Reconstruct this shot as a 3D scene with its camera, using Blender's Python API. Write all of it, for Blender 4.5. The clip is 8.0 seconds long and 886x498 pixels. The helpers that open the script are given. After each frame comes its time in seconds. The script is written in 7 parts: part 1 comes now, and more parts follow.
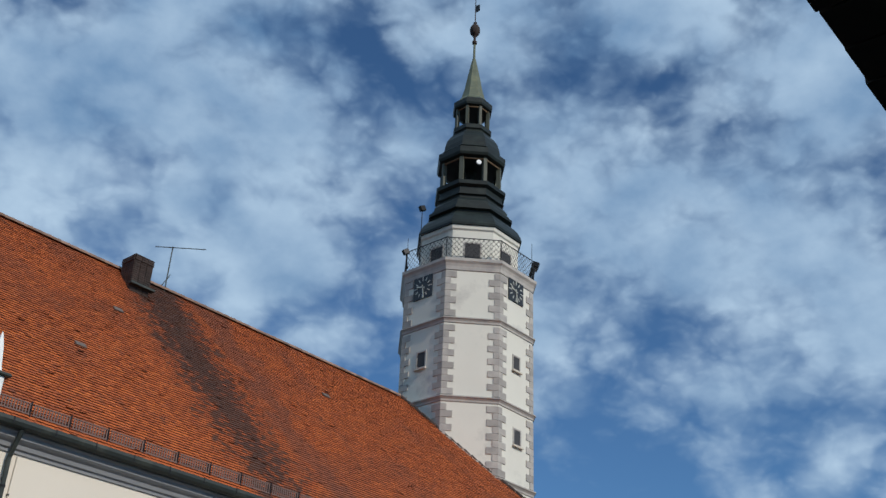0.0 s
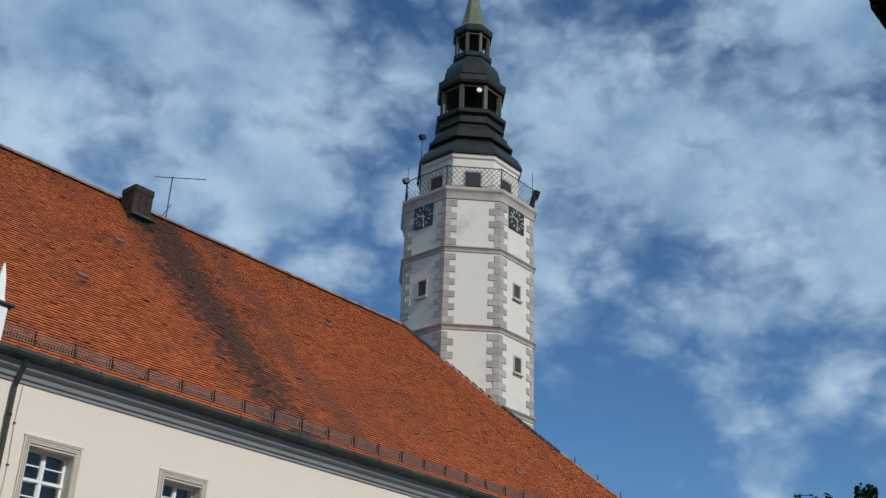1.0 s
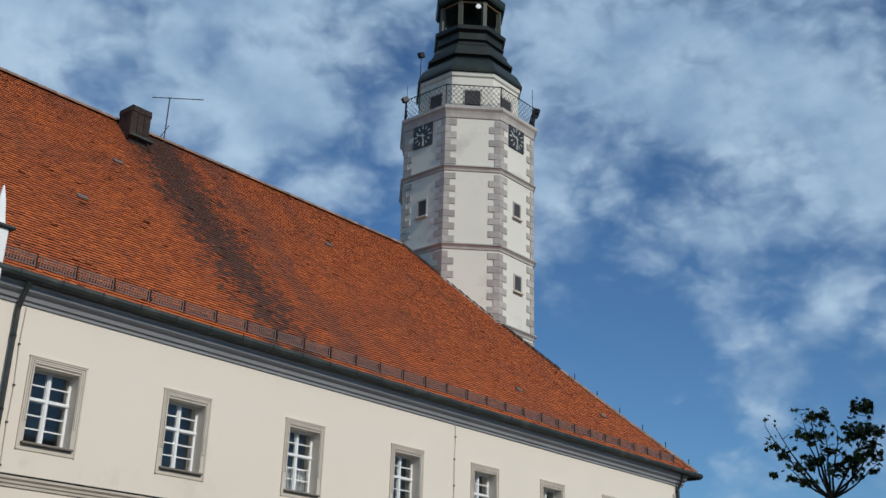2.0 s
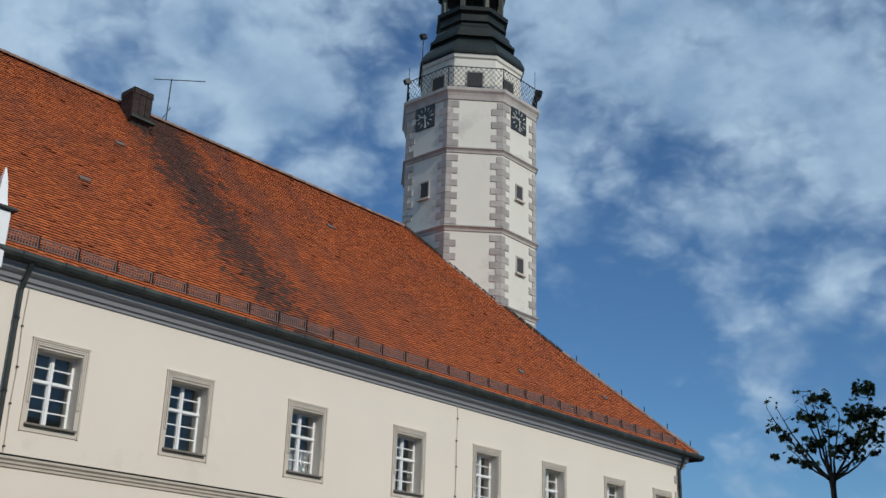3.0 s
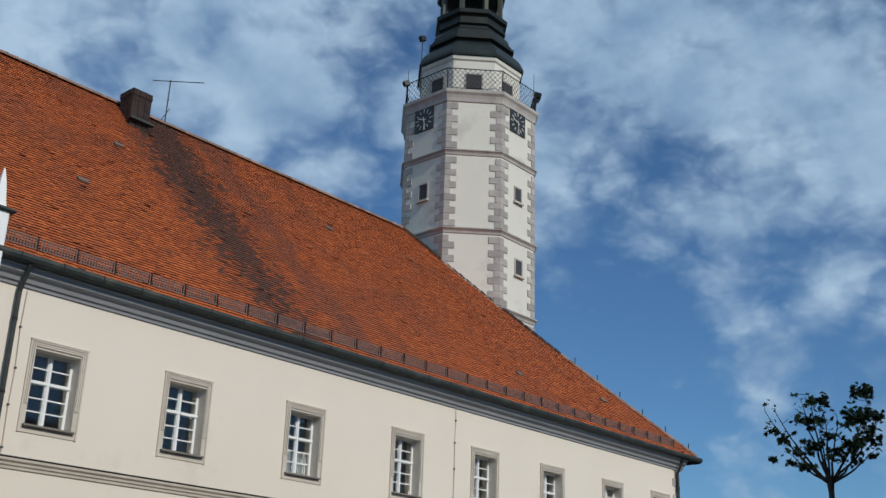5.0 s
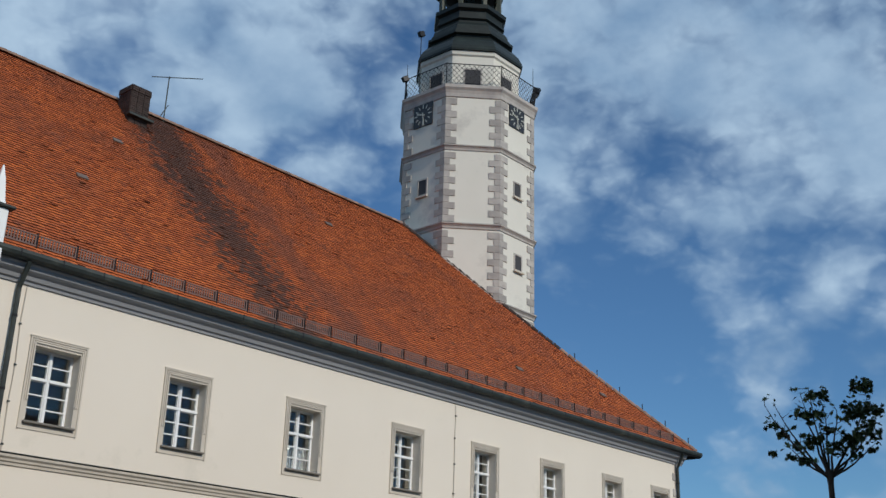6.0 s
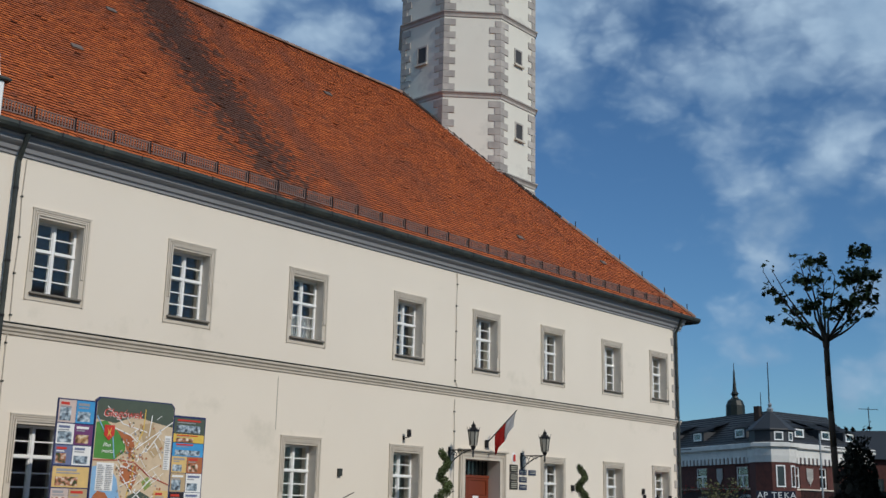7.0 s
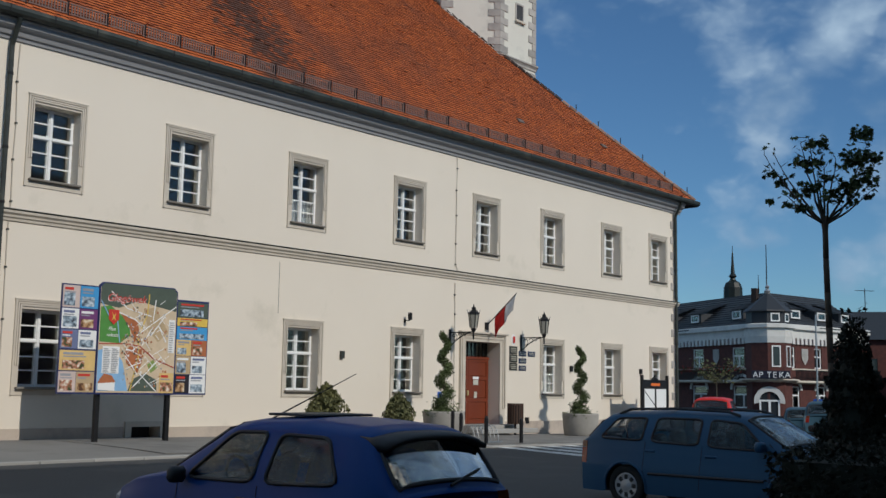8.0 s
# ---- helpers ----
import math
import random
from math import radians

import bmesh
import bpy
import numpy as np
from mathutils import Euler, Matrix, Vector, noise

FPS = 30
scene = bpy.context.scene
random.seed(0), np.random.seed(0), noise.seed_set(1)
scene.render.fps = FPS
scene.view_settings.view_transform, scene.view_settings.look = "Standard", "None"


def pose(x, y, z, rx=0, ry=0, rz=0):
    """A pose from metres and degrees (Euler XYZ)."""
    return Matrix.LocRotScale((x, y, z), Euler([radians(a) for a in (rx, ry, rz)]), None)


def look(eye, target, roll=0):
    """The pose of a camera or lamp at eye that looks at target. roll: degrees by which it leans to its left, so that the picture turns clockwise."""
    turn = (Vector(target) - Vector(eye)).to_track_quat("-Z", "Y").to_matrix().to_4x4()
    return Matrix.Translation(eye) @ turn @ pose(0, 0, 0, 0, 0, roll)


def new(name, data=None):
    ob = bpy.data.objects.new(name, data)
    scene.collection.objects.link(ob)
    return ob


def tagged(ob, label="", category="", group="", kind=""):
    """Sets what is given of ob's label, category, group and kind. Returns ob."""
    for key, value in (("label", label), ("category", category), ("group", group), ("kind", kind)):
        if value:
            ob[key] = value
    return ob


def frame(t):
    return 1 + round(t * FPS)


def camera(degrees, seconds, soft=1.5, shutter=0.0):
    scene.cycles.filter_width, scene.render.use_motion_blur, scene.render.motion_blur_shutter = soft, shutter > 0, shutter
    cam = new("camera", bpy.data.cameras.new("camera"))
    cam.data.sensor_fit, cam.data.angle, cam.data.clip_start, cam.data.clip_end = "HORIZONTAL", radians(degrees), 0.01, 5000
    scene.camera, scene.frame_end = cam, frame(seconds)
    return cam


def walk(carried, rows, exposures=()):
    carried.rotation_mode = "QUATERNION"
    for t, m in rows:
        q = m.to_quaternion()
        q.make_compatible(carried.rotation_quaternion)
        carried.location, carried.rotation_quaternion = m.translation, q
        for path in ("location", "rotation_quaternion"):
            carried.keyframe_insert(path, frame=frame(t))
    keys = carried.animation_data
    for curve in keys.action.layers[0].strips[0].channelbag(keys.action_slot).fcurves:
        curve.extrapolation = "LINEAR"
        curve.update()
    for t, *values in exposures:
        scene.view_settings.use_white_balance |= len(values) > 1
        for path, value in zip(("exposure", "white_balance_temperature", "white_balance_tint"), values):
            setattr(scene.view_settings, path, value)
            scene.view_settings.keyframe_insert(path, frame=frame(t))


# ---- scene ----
import collections

# World: x along the town hall's front, y into it, camera near the origin.
EYE = 1.7
cam = camera(44.16, 8.0)
PATH = [
    (0, pose(0, 0, EYE, 119.22, -2.17, -49.55)),
    (0.5, pose(0, 0, EYE, 117.81, -2.06, -49.44)),
    (1, pose(0, 0, EYE, 115.49, -1.96, -49.41)),
    (1.5, pose(0, 0, EYE, 113.32, -1.76, -49.31)),
    (2, pose(0, 0, EYE, 111.26, -1.60, -49.25)),
    (2.2, pose(0, 0, EYE, 110.64, -1.62, -49.23)),
    (3.5, pose(0, 0, EYE, 110.30, -1.65, -49.14)),
    (4, pose(0, 0, EYE, 110.48, -1.70, -49.19)),
    (4.5, pose(0, 0, EYE, 110.34, -1.80, -49.26)),
    (5.8, pose(0, 0, EYE, 110.59, -1.65, -49.24)),
    (6, pose(0, 0, EYE, 110.19, -1.59, -49.23)),
    (6.5, pose(0, 0, EYE, 107.48, -1.40, -49.12)),
    (7, pose(0, 0, EYE, 103.35, -1.18, -49.05)),
    (7.5, pose(0, 0, EYE, 99.84, -1.01, -49.02)),
    (8, pose(0, 0, EYE, 97.29, -0.92, -49.00)),
]
walk(cam, PATH, [(0, -0.04), (4.0, -0.12), (6.0, -0.12), (8.0, -0.24)])

# ---------------------------------------------------------------- light
SUN_EL, SUN_AZ = radians(33), (-0.10, -0.995)   # towards the sun, in plan
world = bpy.data.worlds.new("sky")
scene.world = world
world.use_nodes = True


def build_sky():
    nt = world.node_tree
    nt.nodes.clear()
    n, l = nt.nodes.new, nt.links.new
    out, bg = n("ShaderNodeOutputWorld"), n("ShaderNodeBackground")
    sky = n("ShaderNodeTexSky")
    sky.sky_type, sky.sun_disc = "NISHITA", False
    sky.sun_elevation = SUN_EL
    sky.sun_rotation = math.atan2(SUN_AZ[0], SUN_AZ[1])
    sky.dust_density, sky.ozone_density, sky.air_density = 0.15, 2.0, 1.0
    co = n("ShaderNodeTexCoord")
    sep = n("ShaderNodeSeparateXYZ")
    l(co.outputs["Generated"], sep.inputs[0])
    # puffy clouds, a little flattened: soft masses with billowed edges
    com = n("ShaderNodeMapping"); com.inputs["Scale"].default_value = (1.0, 1.0, 1.45)
    com.inputs["Location"].default_value = (3.1, 0.4, 1.7)
    l(co.outputs["Generated"], com.inputs[0])
    mass = n("ShaderNodeTexNoise"); mass.inputs["Scale"].default_value = 6.5
    mass.inputs["Detail"].default_value = 4; mass.inputs["Roughness"].default_value = 0.5
    l(com.outputs[0], mass.inputs["Vector"])
    warp = n("ShaderNodeTexNoise"); warp.inputs["Scale"].default_value = 20.0; warp.inputs["Detail"].default_value = 5
    l(com.outputs[0], warp.inputs["Vector"])
    shift = n("ShaderNodeVectorMath"); shift.operation = "MULTIPLY_ADD"
    shift.inputs[1].default_value = (0.05, 0.05, 0.05)
    l(warp.outputs["Color"], shift.inputs[0]); l(com.outputs[0], shift.inputs[2])
    puff = n("ShaderNodeTexVoronoi"); puff.feature = "SMOOTH_F1"; puff.inputs["Scale"].default_value = 15.0
    puff.inputs["Detail"].default_value = 3; puff.inputs["Roughness"].default_value = 0.55; puff.inputs["Smoothness"].default_value = 0.7
    l(shift.outputs[0], puff.inputs["Vector"])
    big = n("ShaderNodeMath"); big.operation = "MULTIPLY_ADD"; big.inputs[1].default_value = -0.30
    l(puff.outputs["Distance"], big.inputs[0])
    lift = n("ShaderNodeMath"); lift.operation = "ADD"; lift.inputs[1].default_value = 0.275
    l(mass.outputs[0], lift.inputs[0]); l(lift.outputs[0], big.inputs[2])
    # thinner cloud towards the horizon
    grad = n("ShaderNodeMapRange"); grad.inputs[1].default_value = 0.10; grad.inputs[2].default_value = 0.52
    grad.inputs[3].default_value = -0.16; grad.inputs[4].default_value = 0.15
    l(sep.outputs[2], grad.inputs[0])
    sm = n("ShaderNodeMath"); sm.operation = "ADD"
    l(big.outputs[0], sm.inputs[0]); l(grad.outputs[0], sm.inputs[1])
    ramp = n("ShaderNodeValToRGB")
    ramp.color_ramp.elements[0].position, ramp.color_ramp.elements[1].position = 0.36, 0.72
    ramp.color_ramp.interpolation = "EASE"
    l(sm.outputs[0], ramp.inputs[0])
    # lighter and darker parts of the clouds
    soft = n("ShaderNodeTexNoise"); soft.inputs["Scale"].default_value = 9.0
    soft.inputs["Detail"].default_value = 6; soft.inputs["Roughness"].default_value = 0.5
    l(com.outputs[0], soft.inputs["Vector"])
    cr = n("ShaderNodeValToRGB")
    cr.color_ramp.elements[0].position, cr.color_ramp.elements[1].position = 0.28, 0.70
    cr.color_ramp.elements[0].color = (1.45, 2.75, 4.7, 1)
    cr.color_ramp.elements[1].color = (4.7, 6.3, 8.0, 1)
    l(soft.outputs[0], cr.inputs[0])
    tint = n("ShaderNodeMixRGB"); tint.blend_type = "MULTIPLY"; tint.inputs[0].default_value = 1.0
    tint.inputs[2].default_value = (0.47, 0.73, 0.95, 1)
    l(sky.outputs[0], tint.inputs[1])
    mix = n("ShaderNodeMixRGB")
    l(ramp.outputs[0], mix.inputs[0]); l(tint.outputs[0], mix.inputs[1]); l(cr.outputs[0], mix.inputs[2])
    l(mix.outputs[0], bg.inputs[0])
    bg.inputs[1].default_value = 0.1
    l(bg.outputs[0], out.inputs[0])


build_sky()
sun_data = bpy.data.lights.new("sun", "SUN")
sun_data.energy, sun_data.angle, sun_data.color = 2.9, radians(0.55), (1.0, 0.95, 0.86)
sun = new("sun", sun_data)
sun.matrix_world = look((SUN_AZ[0] * 60 * math.cos(SUN_EL), SUN_AZ[1] * 60 * math.cos(SUN_EL), 60 * math.sin(SUN_EL)), (0, 0, 0))
scene.view_settings.exposure = 0.0


# ---------------------------------------------------------------- materials
def material(name, colour, rough=0.8, metal=0.0, dark=None, grain=8.0, fine=60.0, amount=0.5, bump=0.15, stain=None, stain_scale=0.6, stain_cut=(0.5, 0.7), random_amount=0.0, island=False, coat=0.0, stretch=(1, 1, 1), spec=0.5):
    """Base colour broken up at two scales, relief, and stains with a shape of their own."""
    m = bpy.data.materials.new(name)
    m.use_nodes = True
    nt = m.node_tree
    n, l = nt.nodes.new, nt.links.new
    b = nt.nodes["Principled BSDF"]
    b.inputs["Roughness"].default_value, b.inputs["Metallic"].default_value = rough, metal
    b.inputs["Coat Weight"].default_value = coat
    b.inputs["Specular IOR Level"].default_value = spec
    geo = n("ShaderNodeNewGeometry")
    mp = n("ShaderNodeMapping"); mp.inputs["Scale"].default_value = stretch
    l(geo.outputs["Position"], mp.inputs[0])
    dark = dark or tuple(c * 0.72 for c in colour)
    a, f = n("ShaderNodeTexNoise"), n("ShaderNodeTexNoise")
    a.inputs["Scale"].default_value, a.inputs["Detail"].default_value = grain * 0.15, 5
    f.inputs["Scale"].default_value, f.inputs["Detail"].default_value = fine, 3
    l(mp.outputs[0], a.inputs["Vector"]); l(mp.outputs[0], f.inputs["Vector"])
    mixf = n("ShaderNodeMath"); mixf.operation = "MULTIPLY_ADD"; mixf.inputs[1].default_value = 0.35
    l(f.outputs[0], mixf.inputs[0]); l(a.outputs[0], mixf.inputs[2])
    mr = n("ShaderNodeMapRange"); mr.inputs[1].default_value, mr.inputs[2].default_value = 0.45, 0.95
    mr.inputs[3].default_value, mr.inputs[4].default_value = 0.0, amount
    l(mixf.outputs[0], mr.inputs[0])
    mc = n("ShaderNodeMixRGB"); mc.inputs[1].default_value = (*colour, 1); mc.inputs[2].default_value = (*dark, 1)
    l(mr.outputs[0], mc.inputs[0])
    last = mc.outputs[0]
    if random_amount:
        src = geo.outputs["Random Per Island"] if island else n("ShaderNodeObjectInfo").outputs["Random"]
        rr = n("ShaderNodeMapRange"); rr.inputs[3].default_value, rr.inputs[4].default_value = 1 - random_amount, 1 + random_amount
        l(src, rr.inputs[0])
        vm = n("ShaderNodeMixRGB"); vm.blend_type = "MULTIPLY"; vm.inputs[0].default_value = 1
        cmb = n("ShaderNodeCombineXYZ")
        for i in range(3):
            l(rr.outputs[0], cmb.inputs[i])
        l(last, vm.inputs[1]); l(cmb.outputs[0], vm.inputs[2])
        last = vm.outputs[0]
    if stain:
        s = n("ShaderNodeTexNoise"); s.inputs["Scale"].default_value = stain_scale; s.inputs["Detail"].default_value = 8
        s.inputs["Roughness"].default_value = 0.65
        l(mp.outputs[0], s.inputs["Vector"])
        sr = n("ShaderNodeMapRange"); sr.inputs[1].default_value, sr.inputs[2].default_value = stain_cut
        l(s.outputs[0], sr.inputs[0])
        sc = n("ShaderNodeMixRGB"); sc.inputs[2].default_value = (*stain, 1)
        l(sr.outputs[0], sc.inputs[0]); l(last, sc.inputs[1])
        last = sc.outputs[0]
    l(last, b.inputs["Base Color"])
    if bump:
        bp = n("ShaderNodeBump"); bp.inputs["Strength"].default_value = bump; bp.inputs["Distance"].default_value = 0.02
        l(mixf.outputs[0], bp.inputs["Height"]); l(bp.outputs[0], b.inputs["Normal"])
    return m


def glass(name, tint=(0.9, 0.95, 0.95), rough=0.02, ior=1.45):
    m = bpy.data.materials.new(name)
    m.use_nodes = True
    nt = m.node_tree
    b = nt.nodes["Principled BSDF"]
    b.inputs["Base Color"].default_value = (*tint, 1)
    b.inputs["Roughness"].default_value = rough
    b.inputs["Transmission Weight"].default_value = 1.0
    b.inputs["IOR"].default_value = ior
    return m


M = {}
M["plaster"] = material("cream_plaster", (0.74, 0.665, 0.565), 0.9, dark=(0.685, 0.612, 0.52), grain=4, fine=40, bump=0.06, stain=(0.56, 0.51, 0.42), stain_scale=0.45, stain_cut=(0.60, 0.80))
M["plaster_t"] = material("tower_plaster", (0.66, 0.63, 0.56), 0.92, dark=(0.58, 0.555, 0.49), grain=5, fine=30, bump=0.1, stain=(0.40, 0.38, 0.35), stain_scale=0.55, stain_cut=(0.56, 0.78))
M["stone"] = material("sandstone_trim", (0.60, 0.535, 0.45), 0.85, grain=14, fine=70, bump=0.2, amount=0.6)
M["quoin"] = material("grey_quoin_stone", (0.42, 0.385, 0.35), 0.9, dark=(0.27, 0.25, 0.24), grain=16, fine=60, bump=0.25, amount=0.9, random_amount=0.16)
M["moulding"] = material("grey_painted_moulding", (0.27, 0.27, 0.28), 0.75, grain=6, fine=50, bump=0.05)
M["tile"] = None
M["plinth"] = material("plinth_render", (0.50, 0.42, 0.35), 0.95, grain=10, fine=50, stain=(0.33, 0.28, 0.25), stain_scale=1.3, stain_cut=(0.48, 0.7))
M["white"] = material("white_window_paint", (0.80, 0.80, 0.79), 0.45, grain=10, fine=80, amount=0.15, bump=0.02)
# near-black that paints in the shade behind openings and under the eaves
M["shade_dark"] = material("painted_shade", (0.05, 0.05, 0.055), 0.9, bump=0)
M["curtain"] = material("net_curtain", (0.42, 0.43, 0.44), 0.9, grain=20, stretch=(14, 14, 1), amount=0.9)
M["pane"] = glass("window_glass")
M["copper_dark"] = material("blackened_copper", (0.012, 0.017, 0.0145), 0.45, 0.0, spec=0.3, dark=(0.007, 0.008, 0.008), grain=10, fine=30, bump=0.12, stain=(0.026, 0.036, 0.030), stain_scale=1.4, stain_cut=(0.52, 0.75))
M["copper_green"] = material("weathered_copper", (0.135, 0.155, 0.105), 0.6, 0.2, dark=(0.08, 0.09, 0.06), grain=14, fine=30, stain=(0.20, 0.20, 0.11), stain_scale=2.5, stain_cut=(0.5, 0.75), amount=0.9)
M["dark_metal"] = material("black_iron", (0.022, 0.022, 0.024), 0.5, 0.6, grain=20, bump=0.05)
M["gutter"] = material("dark_gutter_zinc", (0.030, 0.037, 0.034), 0.6, 0.2, grain=12, fine=40, stain=(0.07, 0.075, 0.062), stain_scale=1.6)
M["mesh_guard"] = material("pinkish_guard", (0.18, 0.115, 0.10), 0.8, grain=12, fine=60)
M["asphalt"] = material("asphalt", (0.050, 0.050, 0.051), 0.88, dark=(0.036, 0.036, 0.038), grain=3, fine=120, bump=0.3, stain=(0.085, 0.083, 0.08), stain_scale=0.35)
M["paving"] = material("concrete_paving", (0.185, 0.177, 0.165), 0.9, grain=8, fine=80, bump=0.2, random_amount=0.12, stain=(0.15, 0.143, 0.13), stain_scale=0.8)
M["kerb"] = material("granite_kerb", (0.33, 0.32, 0.30), 0.85, grain=16, fine=90, random_amount=0.1)
M["paint_white"] = material("road_paint", (0.62, 0.62, 0.60), 0.8, grain=20, fine=90, stain=(0.2, 0.2, 0.2), stain_scale=3, stain_cut=(0.55, 0.65))
M["soil"] = material("dark_soil", (0.05, 0.04, 0.03), 1.0)
M["bark"] = material("tree_bark", (0.075, 0.058, 0.042), 0.95, grain=30, fine=60, bump=0.5, stretch=(1, 1, 0.25))
M["brick_red"] = material("red_brick", (0.105, 0.032, 0.025), 0.88, dark=(0.05, 0.018, 0.016), grain=18, fine=60, amount=0.9)
M["brick_dark"] = material("sooty_brick", (0.048, 0.029, 0.024), 0.92, dark=(0.026, 0.019, 0.017), grain=25, fine=60, amount=0.9, random_amount=0.3)
M["slate"] = material("dark_slate", (0.020, 0.023, 0.029), 0.6, grain=14, fine=30, amount=0.7, bump=0.2, random_amount=0.2, island=True)
M["sill_stone"] = material("weathered_sill", (0.20, 0.18, 0.155), 0.9, grain=14, fine=60)
M["near_wall"] = material("arcade_render", (0.30, 0.27, 0.23), 0.9, grain=5)
M["old_wood"] = material("weathered_wood", (0.20, 0.13, 0.075), 0.85, grain=20, fine=50, stretch=(1, 1, 0.2))

M["clock_black"] = material("clock_black", (0.02, 0.021, 0.022), 0.4, grain=10, bump=0.03)
M["clock_pale"] = material("clock_pale", (0.55, 0.54, 0.47), 0.5)
M["post_green"] = material("weathered_post", (0.075, 0.08, 0.06), 0.7, grain=20, amount=0.8)
M["clock_gold"] = material("clock_gold", (0.66, 0.55, 0.28), 0.4, 0.4)
M["door_red"] = material("red_brown_door_paint", (0.185, 0.036, 0.012), 0.45, dark=(0.12, 0.024, 0.010), grain=12, fine=40, bump=0.08, stretch=(1, 1, 0.2))
M["plaque_dark"] = material("dark_bronze_plaque", (0.035, 0.032, 0.025), 0.4, 0.3)
M["plaque_blue"] = material("dark_blue_enamel", (0.02, 0.03, 0.075), 0.3)
M["sign_blue"] = material("blue_sign", (0.02, 0.10, 0.42), 0.4)
M["sign_red"] = material("red_sign", (0.60, 0.05, 0.035), 0.4)
M["bar_pale"] = material("pale_lettering", (0.55, 0.52, 0.42), 0.5)
M["lamp_glass"] = material("frosted_lamp_glass", (0.32, 0.31, 0.27), 0.25)
M["flag_white"] = material("white_flag_cloth", (0.78, 0.78, 0.80), 0.8, bump=0.05)
M["flag_red"] = material("red_flag_cloth", (0.62, 0.035, 0.03), 0.8, bump=0.05)
M["planter_stone"] = material("exposed_aggregate", (0.36, 0.34, 0.31), 0.95, grain=20, fine=90, bump=0.35, amount=0.8)
M["steel"] = material("galvanised_steel", (0.42, 0.43, 0.44), 0.4, 0.8)
M["bin_wood"] = material("dark_brown_wood", (0.055, 0.028, 0.018), 0.7, random_amount=0.25)
M["sign_orange"] = material("orange_lettering", (0.75, 0.16, 0.02), 0.5)
M["tyre"] = material("tyre_rubber", (0.018, 0.018, 0.018), 0.85)
M["trim_black"] = material("black_plastic_trim", (0.016, 0.016, 0.018), 0.55)
M["seat_cloth"] = material("dark_seat_cloth", (0.045, 0.048, 0.058), 0.9)
M["lamp_red"] = material("red_tail_lamp", (0.28, 0.02, 0.012), 0.2, coat=0.5)
M["lamp_clear"] = material("clear_head_lamp", (0.5, 0.52, 0.54), 0.1, 0.3)
M["hub_silver"] = material("silver_wheel_cover", (0.42, 0.43, 0.45), 0.4, 0.5)
M["white_render"] = material("off_white_render", (0.66, 0.65, 0.62), 0.85, grain=5, fine=30, stain=(0.50, 0.49, 0.47), stain_scale=0.8)
M["dark_pane"] = material("dark_reflecting_glass", (0.03, 0.035, 0.04), 0.08)
M["sign_dark"] = material("black_sign", (0.012, 0.014, 0.03), 0.4)
M["vent_grey"] = material("dull_grey_vent", (0.13, 0.10, 0.085), 0.8)

def leaf_material(name, colour, dark):
    m = material(name, colour, 0.8, dark=dark, grain=6, fine=9, amount=1.0, bump=0, random_amount=0.35, island=True)
    return m


M["leaf"] = leaf_material("maple_leaf", (0.065, 0.095, 0.028), (0.035, 0.055, 0.018))
# conifer and hedge: deep shade put into the colour, darker than real foliage
M["thuja"] = leaf_material("shade_dark_conifer", (0.011, 0.016, 0.008), (0.006, 0.009, 0.005))
M["box_leaf"] = leaf_material("boxwood_leaf", (0.085, 0.115, 0.035), (0.045, 0.065, 0.02))
M["bush_leaf"] = leaf_material("bush_leaf", (0.13, 0.125, 0.045), (0.06, 0.07, 0.03))


